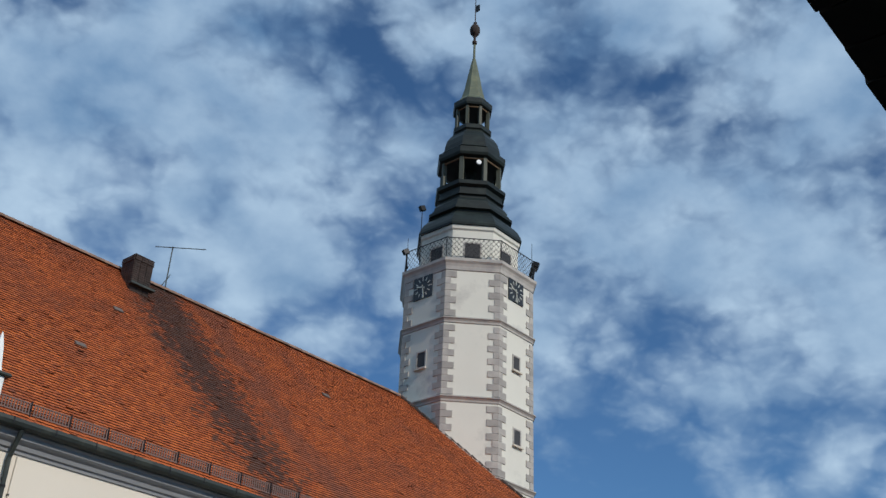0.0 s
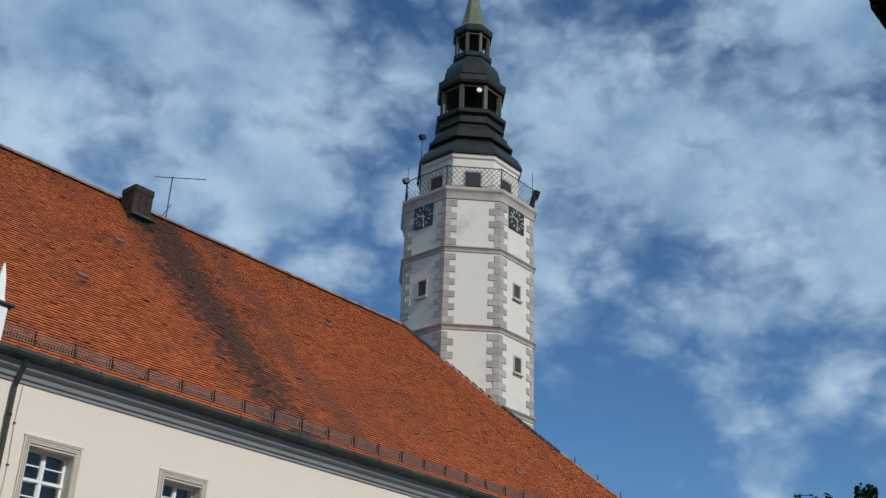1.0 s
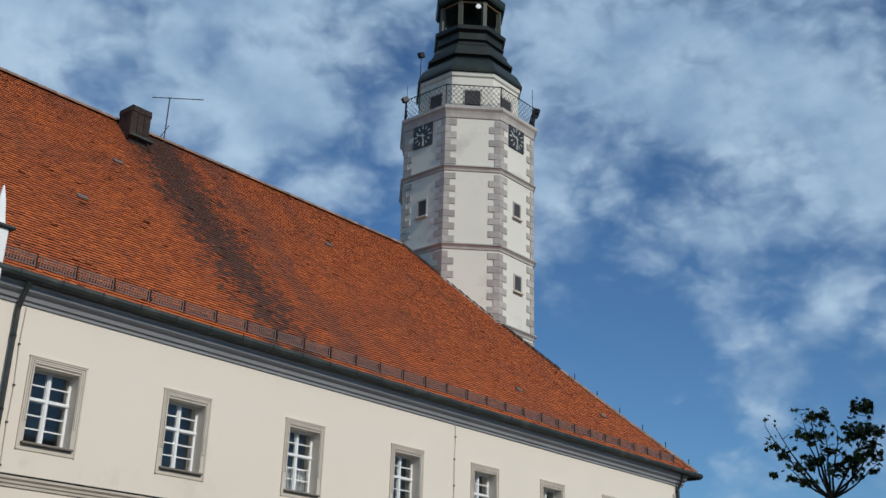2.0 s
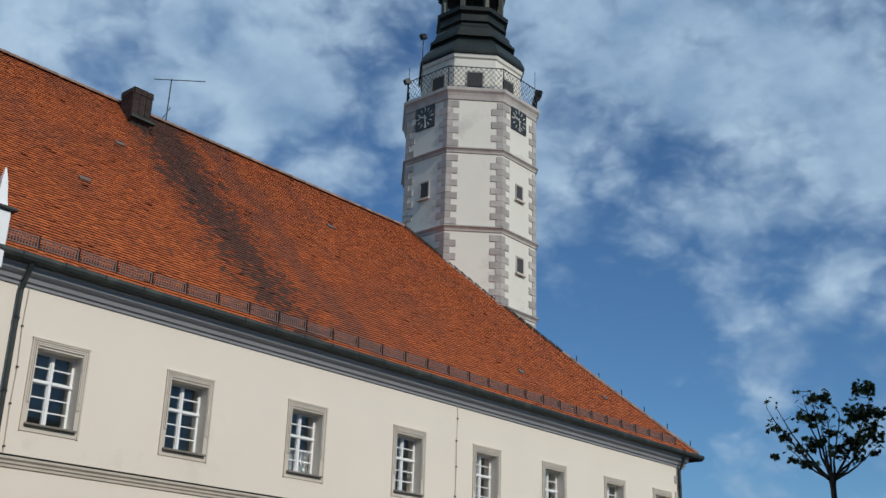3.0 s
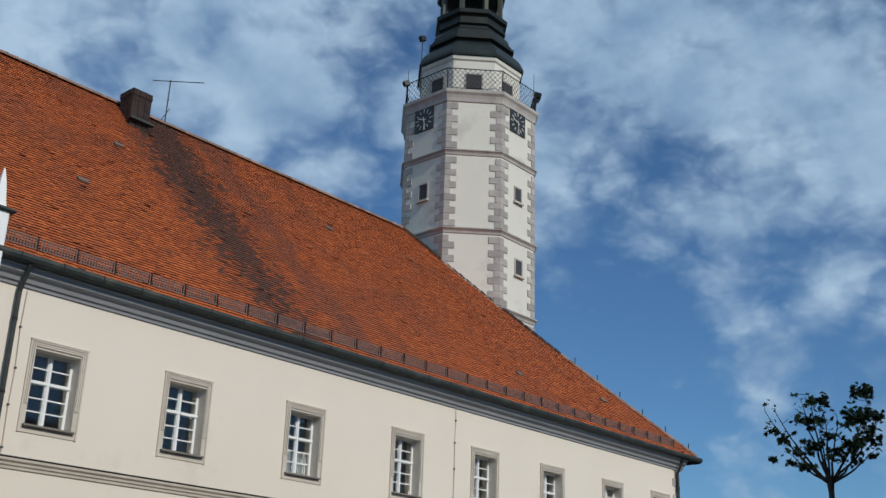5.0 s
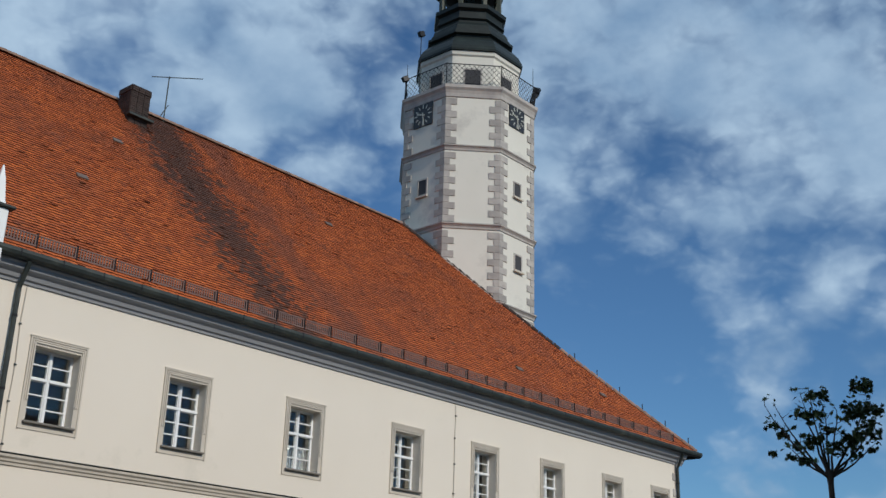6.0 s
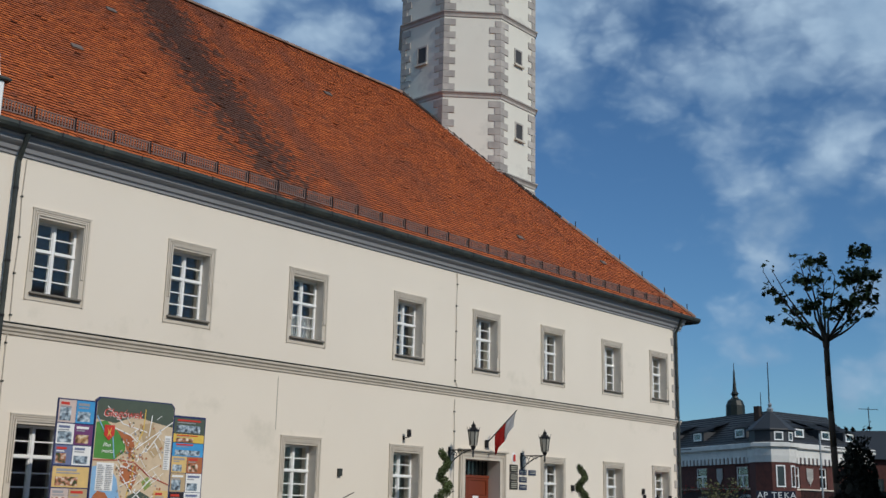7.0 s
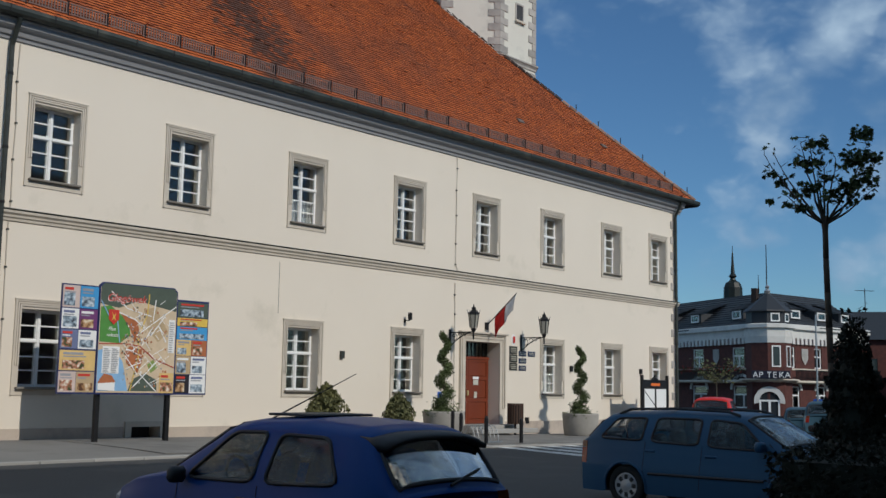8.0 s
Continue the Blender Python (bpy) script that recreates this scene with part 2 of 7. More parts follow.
def tile_material():
    """Orange clay tiles: tile by tile shades, dark lichen, soot under the chimney."""
    m = bpy.data.materials.new("clay_roof_tile")
    m.use_nodes = True
    nt = m.node_tree
    n, l = nt.nodes.new, nt.links.new
    b = nt.nodes["Principled BSDF"]
    b.inputs["Roughness"].default_value = 0.85
    geo = n("ShaderNodeNewGeometry")
    ramp = n("ShaderNodeValToRGB")
    e = ramp.color_ramp.elements
    e[0].position, e[0].color = 0.0, (0.33, 0.069, 0.014, 1)
    e[1].position, e[1].color = 1.0, (0.56, 0.132, 0.023, 1)
    e.new(0.5).color = (0.45, 0.096, 0.017, 1)
    l(geo.outputs["Random Per Island"], ramp.inputs[0])

    def patch(scale, lo, hi, colour, prev, stretch=(1, 1, 1), detail=8, limit=1.0):
        mp = n("ShaderNodeMapping"); mp.inputs["Scale"].default_value = stretch
        l(geo.outputs["Position"], mp.inputs[0])
        t = n("ShaderNodeTexNoise"); t.inputs["Scale"].default_value = scale
        t.inputs["Detail"].default_value = detail; t.inputs["Roughness"].default_value = 0.62
        l(mp.outputs[0], t.inputs["Vector"])
        r = n("ShaderNodeMapRange"); r.inputs[1].default_value, r.inputs[2].default_value = lo, hi
        r.inputs[4].default_value = limit
        l(t.outputs[0], r.inputs[0])
        mx = n("ShaderNodeMixRGB"); mx.inputs[2].default_value = (*colour, 1)
        l(r.outputs[0], mx.inputs[0]); l(prev, mx.inputs[1])
        return mx.outputs[0]
    c = patch(0.35, 0.50, 0.72, (0.25, 0.066, 0.026), ramp.outputs[0], (1, 1.3, 0.4), limit=0.8)
    c = patch(0.22, 0.58, 0.70, (0.165, 0.062, 0.042), c, (1.6, 0.5, 0.5), limit=0.75)
    c = patch(2.2, 0.60, 0.72, (0.075, 0.045, 0.035), c, (1, 1, 0.5), limit=0.7)
    c = patch(9.0, 0.66, 0.72, (0.06, 0.04, 0.03), c, limit=0.8)
    # an old repair in browner tiles
    sep0 = n("ShaderNodeSeparateXYZ"); l(geo.outputs["Position"], sep0.inputs[0])
    edge = n("ShaderNodeTexNoise"); edge.inputs["Scale"].default_value = 0.8; edge.inputs["Detail"].default_value = 6
    l(geo.outputs["Position"], edge.inputs["Vector"])
    lean = n("ShaderNodeMath"); lean.operation = "MULTIPLY_ADD"; lean.inputs[1].default_value = 3.2
    l(edge.outputs[0], lean.inputs[0]); l(sep0.outputs[0], lean.inputs[2])
    cen = n("ShaderNodeMath"); cen.operation = "SUBTRACT"; cen.inputs[1].default_value = 23.1
    l(lean.outputs[0], cen.inputs[0])
    ab = n("ShaderNodeMath"); ab.operation = "ABSOLUTE"; l(cen.outputs[0], ab.inputs[0])
    rp = n("ShaderNodeMapRange"); rp.inputs[1].default_value, rp.inputs[2].default_value = 0.9, 0.35; rp.inputs[4].default_value = 0.6
    l(ab.outputs[0], rp.inputs[0])
    old = n("ShaderNodeMixRGB"); old.inputs[2].default_value = (0.16, 0.058, 0.036, 1)
    l(rp.outputs[0], old.inputs[0]); l(c, old.inputs[1])
    c = old.outputs[0]
    # soot washed down from the chimney: a band that widens and fades down the slope
    sep = n("ShaderNodeSeparateXYZ"); l(geo.outputs["Position"], sep.inputs[0])
    wob = n("ShaderNodeTexNoise"); wob.inputs["Scale"].default_value = 2.6; wob.inputs["Detail"].default_value = 7
    l(geo.outputs["Position"], wob.inputs["Vector"])

    def math_node(op, a, bb):
        k = n("ShaderNodeMath"); k.operation = op
        for i, v in enumerate((a, bb)):
            if isinstance(v, (int, float)):
                k.inputs[i].default_value = v
            else:
                l(v, k.inputs[i])
        return k.outputs[0]
    off = math_node("ABSOLUTE", math_node("SUBTRACT", sep.outputs[0], 18.9), 0)
    down = math_node("SUBTRACT", 18.7, sep.outputs[2])
    width = math_node("ADD", math_node("MULTIPLY", down, 0.12), 1.3)
    core = math_node("SUBTRACT", 1.0, math_node("DIVIDE", off, width))
    fade = math_node("MULTIPLY", down, 0.085)
    val = math_node("ADD", math_node("SUBTRACT", math_node("MULTIPLY", core, 1.35), fade), math_node("MULTIPLY", math_node("SUBTRACT", wob.outputs[0], 0.46), 2.6))
    val = math_node("ADD", val, math_node("MULTIPLY", math_node("SUBTRACT", geo.outputs["Random Per Island"], 0.5), 1.1))
    r = n("ShaderNodeMapRange"); r.inputs[1].default_value, r.inputs[2].default_value = -0.02, 0.55
    r.inputs[4].default_value = 0.9
    l(val, r.inputs[0])
    gate = n("ShaderNodeMapRange"); gate.inputs[1].default_value, gate.inputs[2].default_value = -0.6, 0.1
    l(core, gate.inputs[0])
    mx = n("ShaderNodeMixRGB"); mx.inputs[2].default_value = (0.045, 0.028, 0.022, 1)
    l(math_node("MULTIPLY", r.outputs[0], gate.outputs[0]), mx.inputs[0]); l(c, mx.inputs[1])
    l(mx.outputs[0], b.inputs["Base Color"])
    f = n("ShaderNodeTexNoise"); f.inputs["Scale"].default_value = 45
    l(geo.outputs["Position"], f.inputs["Vector"])
    bp = n("ShaderNodeBump"); bp.inputs["Strength"].default_value = 0.3; bp.inputs["Distance"].default_value = 0.01
    l(f.outputs[0], bp.inputs["Height"]); l(bp.outputs[0], b.inputs["Normal"])
    return m


M["tile"] = tile_material()
# darker clay for the butts: the shadow line of each course, as colour
M["butt_shade"] = material("shaded_tile_butt", (0.11, 0.036, 0.017), 0.95, grain=20, fine=60, random_amount=0.3, island=True)
M["ridge_mortar"] = material("greyed_ridge_tile", (0.29, 0.18, 0.13), 0.95, dark=(0.13, 0.08, 0.06), grain=20, amount=0.9, random_amount=0.25)


# ---------------------------------------------------------------- mesh helpers
def mesh_of(name, bm, mat, outward=True):
    me = bpy.data.meshes.new(name)
    if outward:
        bmesh.ops.recalc_face_normals(bm, faces=bm.faces)
    bm.normal_update()
    bm.to_mesh(me)
    bm.free()
    me.materials.append(M[mat] if isinstance(mat, str) else mat)
    return me


def part(name, bm, mat, parent=None, label="", smooth=False, outward=True):
    me = mesh_of(name, bm, mat, outward)
    if smooth:
        for p in me.polygons:
            p.use_smooth = True
    ob = new(name, me)
    ob.parent = parent
    if label:
        ob["label"] = label
    return ob


def shared(name, me, parent, m=None):
    ob = new(name, me)
    ob.parent = parent
    if m is not None:
        ob.matrix_basis = m
    return ob


def raw(name, verts, faces, mat, parent=None):
    me = bpy.data.meshes.new(name)
    me.from_pydata(verts, [], faces)
    me.materials.append(M[mat] if isinstance(mat, str) else mat)
    ob = new(name, me)
    ob.parent = parent
    return ob


def thing(name, x=0, y=0, z=0, rz=0, label="", category="", group="", kind=""):
    ob = new(name)
    ob.matrix_basis = pose(x, y, z, 0, 0, rz)
    return tagged(ob, label, category, group, kind)


def box(bm, x0, x1, y0, y1, z0, z1, bevel=0.0):
    vs = [bm.verts.new((x, y, z)) for x in (x0, x1) for y in (y0, y1) for z in (z0, z1)]
    fs = [(0, 1, 3, 2), (4, 6, 7, 5), (0, 4, 5, 1), (2, 3, 7, 6), (0, 2, 6, 4), (1, 5, 7, 3)]
    made = [bm.faces.new([vs[i] for i in f]) for f in fs]
    if bevel:
        es = list({e for f in made for e in f.edges})
        bmesh.ops.bevel(bm, geom=es, offset=bevel, segments=1, affect="EDGES")
    return bm


def boxes(*dims, bevel=0.0):
    bm = bmesh.new()
    for d in dims:
        box(bm, *d, bevel=bevel)
    return bm


def rod(bm, a, b, r, r2=None, seg=8):
    a, b = Vector(a), Vector(b)
    r2 = r if r2 is None else r2
    q = (b - a).to_track_quat("Z", "Y")
    rings = []
    for p, rr in ((a, r), (b, r2)):
        rings.append([bm.verts.new(p + q @ Vector((rr * math.cos(2 * math.pi * i / seg), rr * math.sin(2 * math.pi * i / seg), 0))) for i in range(seg)])
    for i in range(seg):
        j = (i + 1) % seg
        bm.faces.new((rings[0][i], rings[0][j], rings[1][j], rings[1][i]))
    bm.faces.new(rings[0][::-1]); bm.faces.new(rings[1])
    return bm


def tube(bm, pts, r, seg=6):
    """A bent round bar through the points, in one piece."""
    pts = [Vector(p) for p in pts]
    rings = []
    for i, p in enumerate(pts):
        d = (pts[min(i + 1, len(pts) - 1)] - pts[max(i - 1, 0)]).normalized()
        q = d.to_track_quat("Z", "Y")
        rings.append([bm.verts.new(p + q @ Vector((r * math.cos(2 * math.pi * k / seg), r * math.sin(2 * math.pi * k / seg), 0))) for k in range(seg)])
    for a, b in zip(rings, rings[1:]):
        off = min(range(seg), key=lambda o: (a[0].co - b[o].co).length)
        for k in range(seg):
            j = (k + 1) % seg
            bm.faces.new((a[k], a[j], b[(j + off) % seg], b[(k + off) % seg]))
    bm.faces.new(rings[0][::-1]); bm.faces.new(rings[-1])
    return bm


def slab(bm, quad, t):
    """A flat plate of thickness t on four corners."""
    q = [Vector(p) for p in quad]
    nrm = (q[2] - q[0]).cross(q[3] - q[1]).normalized() * (t / 2)
    a, b = [bm.verts.new(p + nrm) for p in q], [bm.verts.new(p - nrm) for p in q]
    bm.faces.new(a); bm.faces.new(b[::-1])
    for i in range(4):
        j = (i + 1) % 4
        bm.faces.new((a[j], a[i], b[i], b[j]))
    return bm


def turned(bm, profile, seg, cx=0.0, cy=0.0, turn=0.0, cap=True):
    """Rings of (radius, height), seg sides."""
    rings = []
    for r, z in profile:
        rings.append([bm.verts.new((cx + r * math.cos(turn + 2 * math.pi * i / seg), cy + r * math.sin(turn + 2 * math.pi * i / seg), z)) for i in range(seg)])
    for a, b in zip(rings, rings[1:]):
        for i in range(seg):
            j = (i + 1) % seg
            bm.faces.new((a[i], a[j], b[j], b[i]))
    if cap:
        bm.faces.new(rings[0][::-1]); bm.faces.new(rings[-1])
    return bm


def sweep_x(bm, profile, x0, x1):
    """A closed (y, z) profile carried from x0 to x1."""
    a = [bm.verts.new((x0, y, z)) for y, z in profile]
    b = [bm.verts.new((x1, y, z)) for y, z in profile]
    n = len(profile)
    for i in range(n):
        j = (i + 1) % n
        bm.faces.new((a[i], b[i], b[j], a[j]))
    bm.faces.new(a); bm.faces.new(b[::-1])
    bmesh.ops.recalc_face_normals(bm, faces=bm.faces)
    return bm


def pierced(x0, x1, z0, z1, y0, y1, holes):
    """An upright wall from y0 (front) to y1 with rectangular holes (x0, x1, z0, z1) right through it."""
    bm = bmesh.new()
    xs = sorted({x0, x1, *(h[0] for h in holes), *(h[1] for h in holes)})
    zs = sorted({z0, z1, *(h[2] for h in holes), *(h[3] for h in holes)})
    solid = {}
    for i in range(len(xs) - 1):
        for k in range(len(zs) - 1):
            cx, cz = (xs[i] + xs[i + 1]) / 2, (zs[k] + zs[k + 1]) / 2
            solid[i, k] = not any(h[0] < cx < h[1] and h[2] < cz < h[3] for h in holes)
    vert = {}

    def v(i, k, y):
        key = (i, k, y)
        if key not in vert:
            vert[key] = bm.verts.new((xs[i], y, zs[k]))
        return vert[key]
    for (i, k), s in solid.items():
        if not s:
            continue
        bm.faces.new((v(i, k, y0), v(i + 1, k, y0), v(i + 1, k + 1, y0), v(i, k + 1, y0)))
        bm.faces.new((v(i, k, y1), v(i, k + 1, y1), v(i + 1, k + 1, y1), v(i + 1, k, y1)))
        for di, dk, c in ((-1, 0, (i, k, i, k + 1)), (1, 0, (i + 1, k, i + 1, k + 1)), (0, -1, (i, k, i + 1, k)), (0, 1, (i, k + 1, i + 1, k + 1))):
            if not solid.get((i + di, k + dk), False):
                bm.faces.new((v(c[0], c[1], y0), v(c[2], c[3], y0), v(c[2], c[3], y1), v(c[0], c[1], y1)))
    bmesh.ops.recalc_face_normals(bm, faces=bm.faces)
    return bm


def smoothstep(a, b, x):
    t = min(1, max(0, (x - a) / (b - a)))
    return t * t * (3 - 2 * t)


def ground_z(x, y):
    """The square rises gently to the town hall and falls a little along it."""
    rise = 0.43 * smoothstep(8, 21, y) * (1 - 0.8 * smoothstep(44, 60, x))
    fall = 0.32 * smoothstep(10, 40, x) * smoothstep(8, 21, y)
    drop = 0.55 * smoothstep(39, 58, x)
    return 0.02 + rise - fall - drop


# ---------------------------------------------------------------- ground
def build_ground():
    xs = [-900, -300, -100, -40] + list(np.arange(-20, 70.1, 2.5)) + [80, 100, 140, 300, 900, 2500]
    ys = [-900, -300, -100, -40, -20, -8] + list(np.arange(-4, 40.1, 1.0)) + [50, 70, 100, 140, 300, 900, 2500]
    xs, ys = [float(x) for x in xs], [float(y) for y in ys]
    verts = [(x, y, ground_z(x, y) - 0.0) for y in ys for x in xs]
    w = len(xs)
    faces = [(j * w + i, j * w + i + 1, (j + 1) * w + i + 1, (j + 1) * w + i) for j in range(len(ys) - 1) for i in range(w - 1)]
    g = raw("ground", verts, faces, "asphalt")
    tagged(g, "dark grey worn asphalt of the town square", "ground", kind="structure")


build_ground()
KERB_Y = 17.2


def build_pavement():
    bm = bmesh.new()
    xs = [float(x) for x in np.arange(-12, 46.1, 1.0)]
    front = [[bm.verts.new((x, y, ground_z(x, y) + h)) for x in xs] for y, h in ((KERB_Y, -0.1), (KERB_Y, 0.04), (18.5, 0.04), (20, 0.04), (21.3, 0.04), (22.2, 0.04))]
    for a, b in zip(front, front[1:]):
        for i in range(len(xs) - 1):
            bm.faces.new((a[i], a[i + 1], b[i + 1], b[i]))
    ob = part("pavement", bm, "paving")
    tagged(ob, "pale grey concrete pavement along the town hall", "pavement", kind="structure")
    return ob


pavement = build_pavement()

# ---------------------------------------------------------------- town hall
HX0, HX1, HY = -8.0, 39.72, 22.0
EAVE_Y, EAVE_X, EAVE_Z, SLOPE = 21.58, 40.72, 9.54, 1.061
RIDGE_Y, RIDGE_Z, APEX_X = 30.40, 18.90, 31.90
COLS = [11.46, 14.99, 18.87, 22.95, 26.61, 30.30, 34.12, 37.54]
TRIM_W, RECESS = 1.41, 0.28
hall = thing("town_hall", 25, HY, 0, label="long two-storey cream plastered town hall with steep orange tiled roof", category="building")
HM = hall.matrix_basis.inverted()


def hall_part(name, bm, mat, label="", smooth=False):
    ob = part(name, bm, mat, hall, label, smooth)
    ob.matrix_parent_inverse = HM
    return ob


def opening(x, z_low):
    return (x + 0.15, x + TRIM_W - 0.15, z_low + 0.17, z_low + 1.83)


UP_Z, LOW_Z = 5.89, 1.42
HOLES = [opening(x, UP_Z) for x in COLS] + [opening(x, LOW_Z) for i, x in enumerate(COLS) if i != 4]
DOOR = (26.31, 28.05, 0.52, 3.20)
CELLAR = (14.42, 15.20, 0.40, 0.72)
hall_part("front_wall", pierced(HX0, HX1, -0.3, 9.35, HY, HY + 0.55, HOLES + [DOOR, CELLAR]), "plaster")
hall_part("side_wall", boxes((HX1 - 0.55, HX1, HY + 0.55, 36.9, 0, 9.35), (HX0, HX0 + 0.55, HY + 0.55, 36.9, 0, 9.35), (HX0, HX1, 36.9, 37.4, 0, 9.35)), "plaster")
hall_part("inner_floor", boxes((HX0 + 0.56, HX1 - 0.56, HY + 0.56, 36.8, 4.55, 4.75), (HX0 + 0.56, HX1 - 0.56, HY + 0.56, 36.8, 0.3, 0.5), (HX0 + 0.56, HX1 - 0.56, HY + 0.56, 36.8, 9.1, 9.3)), "shade_dark")
hall_part("inner_wall", boxes((HX0 + 0.56, HX1 - 0.56, HY + 4.0, HY + 4.2, 0.5, 9.1)), "near_wall")
hall_part("string_course", sweep_x(bmesh.new(), [(HY - 0.003, 5.08), (HY - 0.035, 5.09), (HY - 0.045, 5.14), (HY - 0.08, 5.165), (HY - 0.09, 5.21), (HY - 0.14, 5.25), (HY - 0.15, 5.30), (HY - 0.003, 5.32)], HX0, HX1 + 0.02), "stone", "moulded stone string course")
hall_part("string_flashing", boxes((HX0, HX1 + 0.02, HY - 0.165, HY - 0.002, 5.323, 5.338)), "gutter")
hall_part("cornice", sweep_x(bmesh.new(), [(HY - 0.003, 8.98), (HY - 0.04, 8.99), (HY - 0.05, 9.06), (HY - 0.10, 9.08), (HY - 0.13, 9.17), (HY - 0.20, 9.21), (HY - 0.25, 9.25), (HY - 0.28, 9.34), (HY - 0.32, 9.38), (HY - 0.32, 9.46), (HY - 0.003, 9.47)], HX0, HX1 + 0.3), "moulding", "grey painted eaves moulding")
hall_part("plinth", boxes((HX0, 14.22, HY - 0.035, HY - 0.003, 0.1, 0.72), (15.36, DOOR[0] - 0.28, HY - 0.035, HY - 0.003, 0.1, 0.70), (DOOR[1] + 0.28, HX1, HY - 0.035, HY - 0.003, 0.1, 0.68)), "plinth", "stained low plinth")


def window_meshes():
    """One window, from its surround's lower left corner at the wall's face (x right, y into the wall)."""
    w, o0, o1, zb, zt = TRIM_W, 0.15, TRIM_W - 0.15, 0.17, 1.83
    out = {}
    out["surround"] = mesh_of("window", pierced(0, w, 0, 2.02, -0.02, -0.002, [(o0, o1, zb, zt)]), "stone")

    def bracket(d, t, k, z0):
        """A raised strip up both sides and over the top."""
        bm = bmesh.new()
        xs = (d, d + t, w - d - t, w - d)
        ol = [(xs[0], z0), (xs[1], z0), (xs[1], 2.02 - d - t), (xs[2], 2.02 - d - t), (xs[2], z0), (xs[3], z0), (xs[3], 2.02 - d), (xs[0], 2.02 - d)]
        f = [bm.verts.new((x, -0.0205 - k, z)) for x, z in ol]
        r = [bm.verts.new((x, -0.0205, z)) for x, z in ol]
        for i in range(8):
            j = (i + 1) % 8
            bm.faces.new((f[i], r[i], r[j], f[j]))
        for q in ((0, 1, 2, 7), (7, 2, 3, 6), (6, 3, 4, 5)):
            bm.faces.new([f[i] for i in q])
        bmesh.ops.recalc_face_normals(bm, faces=bm.faces)
        return mesh_of("moulding", bm, "stone")
    out["mouldings"] = [bracket(0.0, 0.035, 0.022, 0.0), bracket(0.055, 0.03, 0.022, 0.62), bracket(0.10, 0.035, 0.03, 0.62)]
    bm = bmesh.new()
    box(bm, -0.015, w + 0.015, -0.055, -0.002, 2.021, 2.045)
    out["hood"] = mesh_of("hood", bm, "stone")
    bm = bmesh.new()
    box(bm, o0 - 0.06, o1 + 0.06, -0.11, RECESS - 0.003, zb - 0.045, zb + 0.006, 0.012)
    out["sill"] = mesh_of("sill", bm, "sill_stone")
    y0, y1 = RECESS, RECESS + 0.07
    a, b = o0 + 0.002, o1 - 0.002
    zm = zb + (zt - zb) * 0.60
    mid = (a + b) / 2
    lights = []
    for x0, x1, t in ((a + 0.06, mid - 0.055, 0), (mid + 0.055, b - 0.06, 0)):
        lights += [(x0, x1, zb + 0.065, zm - 0.045, 3), (x0, x1, zm + 0.045, zt - 0.06, 2)]
    out["window_frame"] = mesh_of("window_frame", pierced(a, b, zb + 0.007, zt - 0.002, y0, y1, [q[:4] for q in lights]), "white")
    out["mullion"] = mesh_of("mullion", boxes((mid - 0.032, mid + 0.032, y0 - 0.028, y0 - 0.001, zb + 0.01, zt - 0.01), bevel=0.008), "white")
    out["transom"] = mesh_of("transom", boxes((a, mid - 0.033, y0 - 0.034, y0 - 0.001, zm - 0.035, zm + 0.035), bevel=0.008), "white")
    out["transom_r"] = mesh_of("transom", boxes((mid + 0.033, b, y0 - 0.034, y0 - 0.001, zm - 0.035, zm + 0.035), bevel=0.008), "white")
    out["bars"], out["panes"] = [], []
    x0, x1 = lights[0][:2]
    out["glazing_bar"] = mesh_of("glazing_bar", boxes((0, x1 - x0, y0 + 0.012, y1 - 0.012, -0.014, 0.014)), "white")
    h = (lights[0][3] - lights[0][2]) / 3
    out["pane"] = mesh_of("pane", boxes((0, x1 - x0, y0 + 0.032, y0 + 0.037, 0, h)), "pane")
    for l0, l1, z0, z1, n in lights:
        for i in range(n):
            if i:
                out["bars"].append((l0, z0 + (z1 - z0) * i / n))
            out["panes"].append((l0, z0 + (z1 - z0) * i / n, (z1 - z0) / n / h))
    bm = bmesh.new()
    n = 24
    row = [[bm.verts.new((a + 0.02 + (b - a - 0.04) * i / n, y1 + 0.08 + 0.02 * math.sin(i * 2.1), z)) for i in range(n + 1)] for z in (zb + 0.02, zb + (zt - zb) * 0.42)]
    for i in range(n):
        bm.faces.new((row[0][i], row[0][i + 1], row[1][i + 1], row[1][i]))
    bmesh.ops.solidify(bm, geom=bm.faces, thickness=0.004)
    out["curtain"] = mesh_of("curtain", bm, "curtain")
    return out


WM = window_meshes()


def hall_window(x, z, curtain=True):
    w = new("window", WM["surround"])
    w.parent = hall
    w.matrix_parent_inverse = HM
    w.matrix_basis = pose(x, HY, z)
    w["label"] = "white casement window in a moulded stone surround"
    for k in ("window_frame", "sill", "hood", "mullion") + (("curtain",) if curtain else ()):
        shared(k, WM[k], w)
    shared("transom", WM["transom"], w); shared("transom", WM["transom_r"], w)
    for me in WM["mouldings"]:
        shared("moulding", me, w)
    for x0, z0 in WM["bars"]:
        shared("glazing_bar", WM["glazing_bar"], w, pose(x0, 0, z0))
    for x0, z0, k in WM["panes"]:
        o = shared("pane", WM["pane"], w, Matrix.Translation((x0, 0, z0)) @ Matrix.Diagonal((1, 1, k, 1)))
        o.visible_shadow = False


for i, x in enumerate(COLS):
    hall_window(x, UP_Z, i == 2)
    if i != 4:
        hall_window(x, LOW_Z, i == 5)


# roof planes under the tiles
def roof_z(y):
    d = y - EAVE_Y
    return EAVE_Z + SLOPE * d - 0.15 * math.sin(math.pi * min(1, d / 8.82))


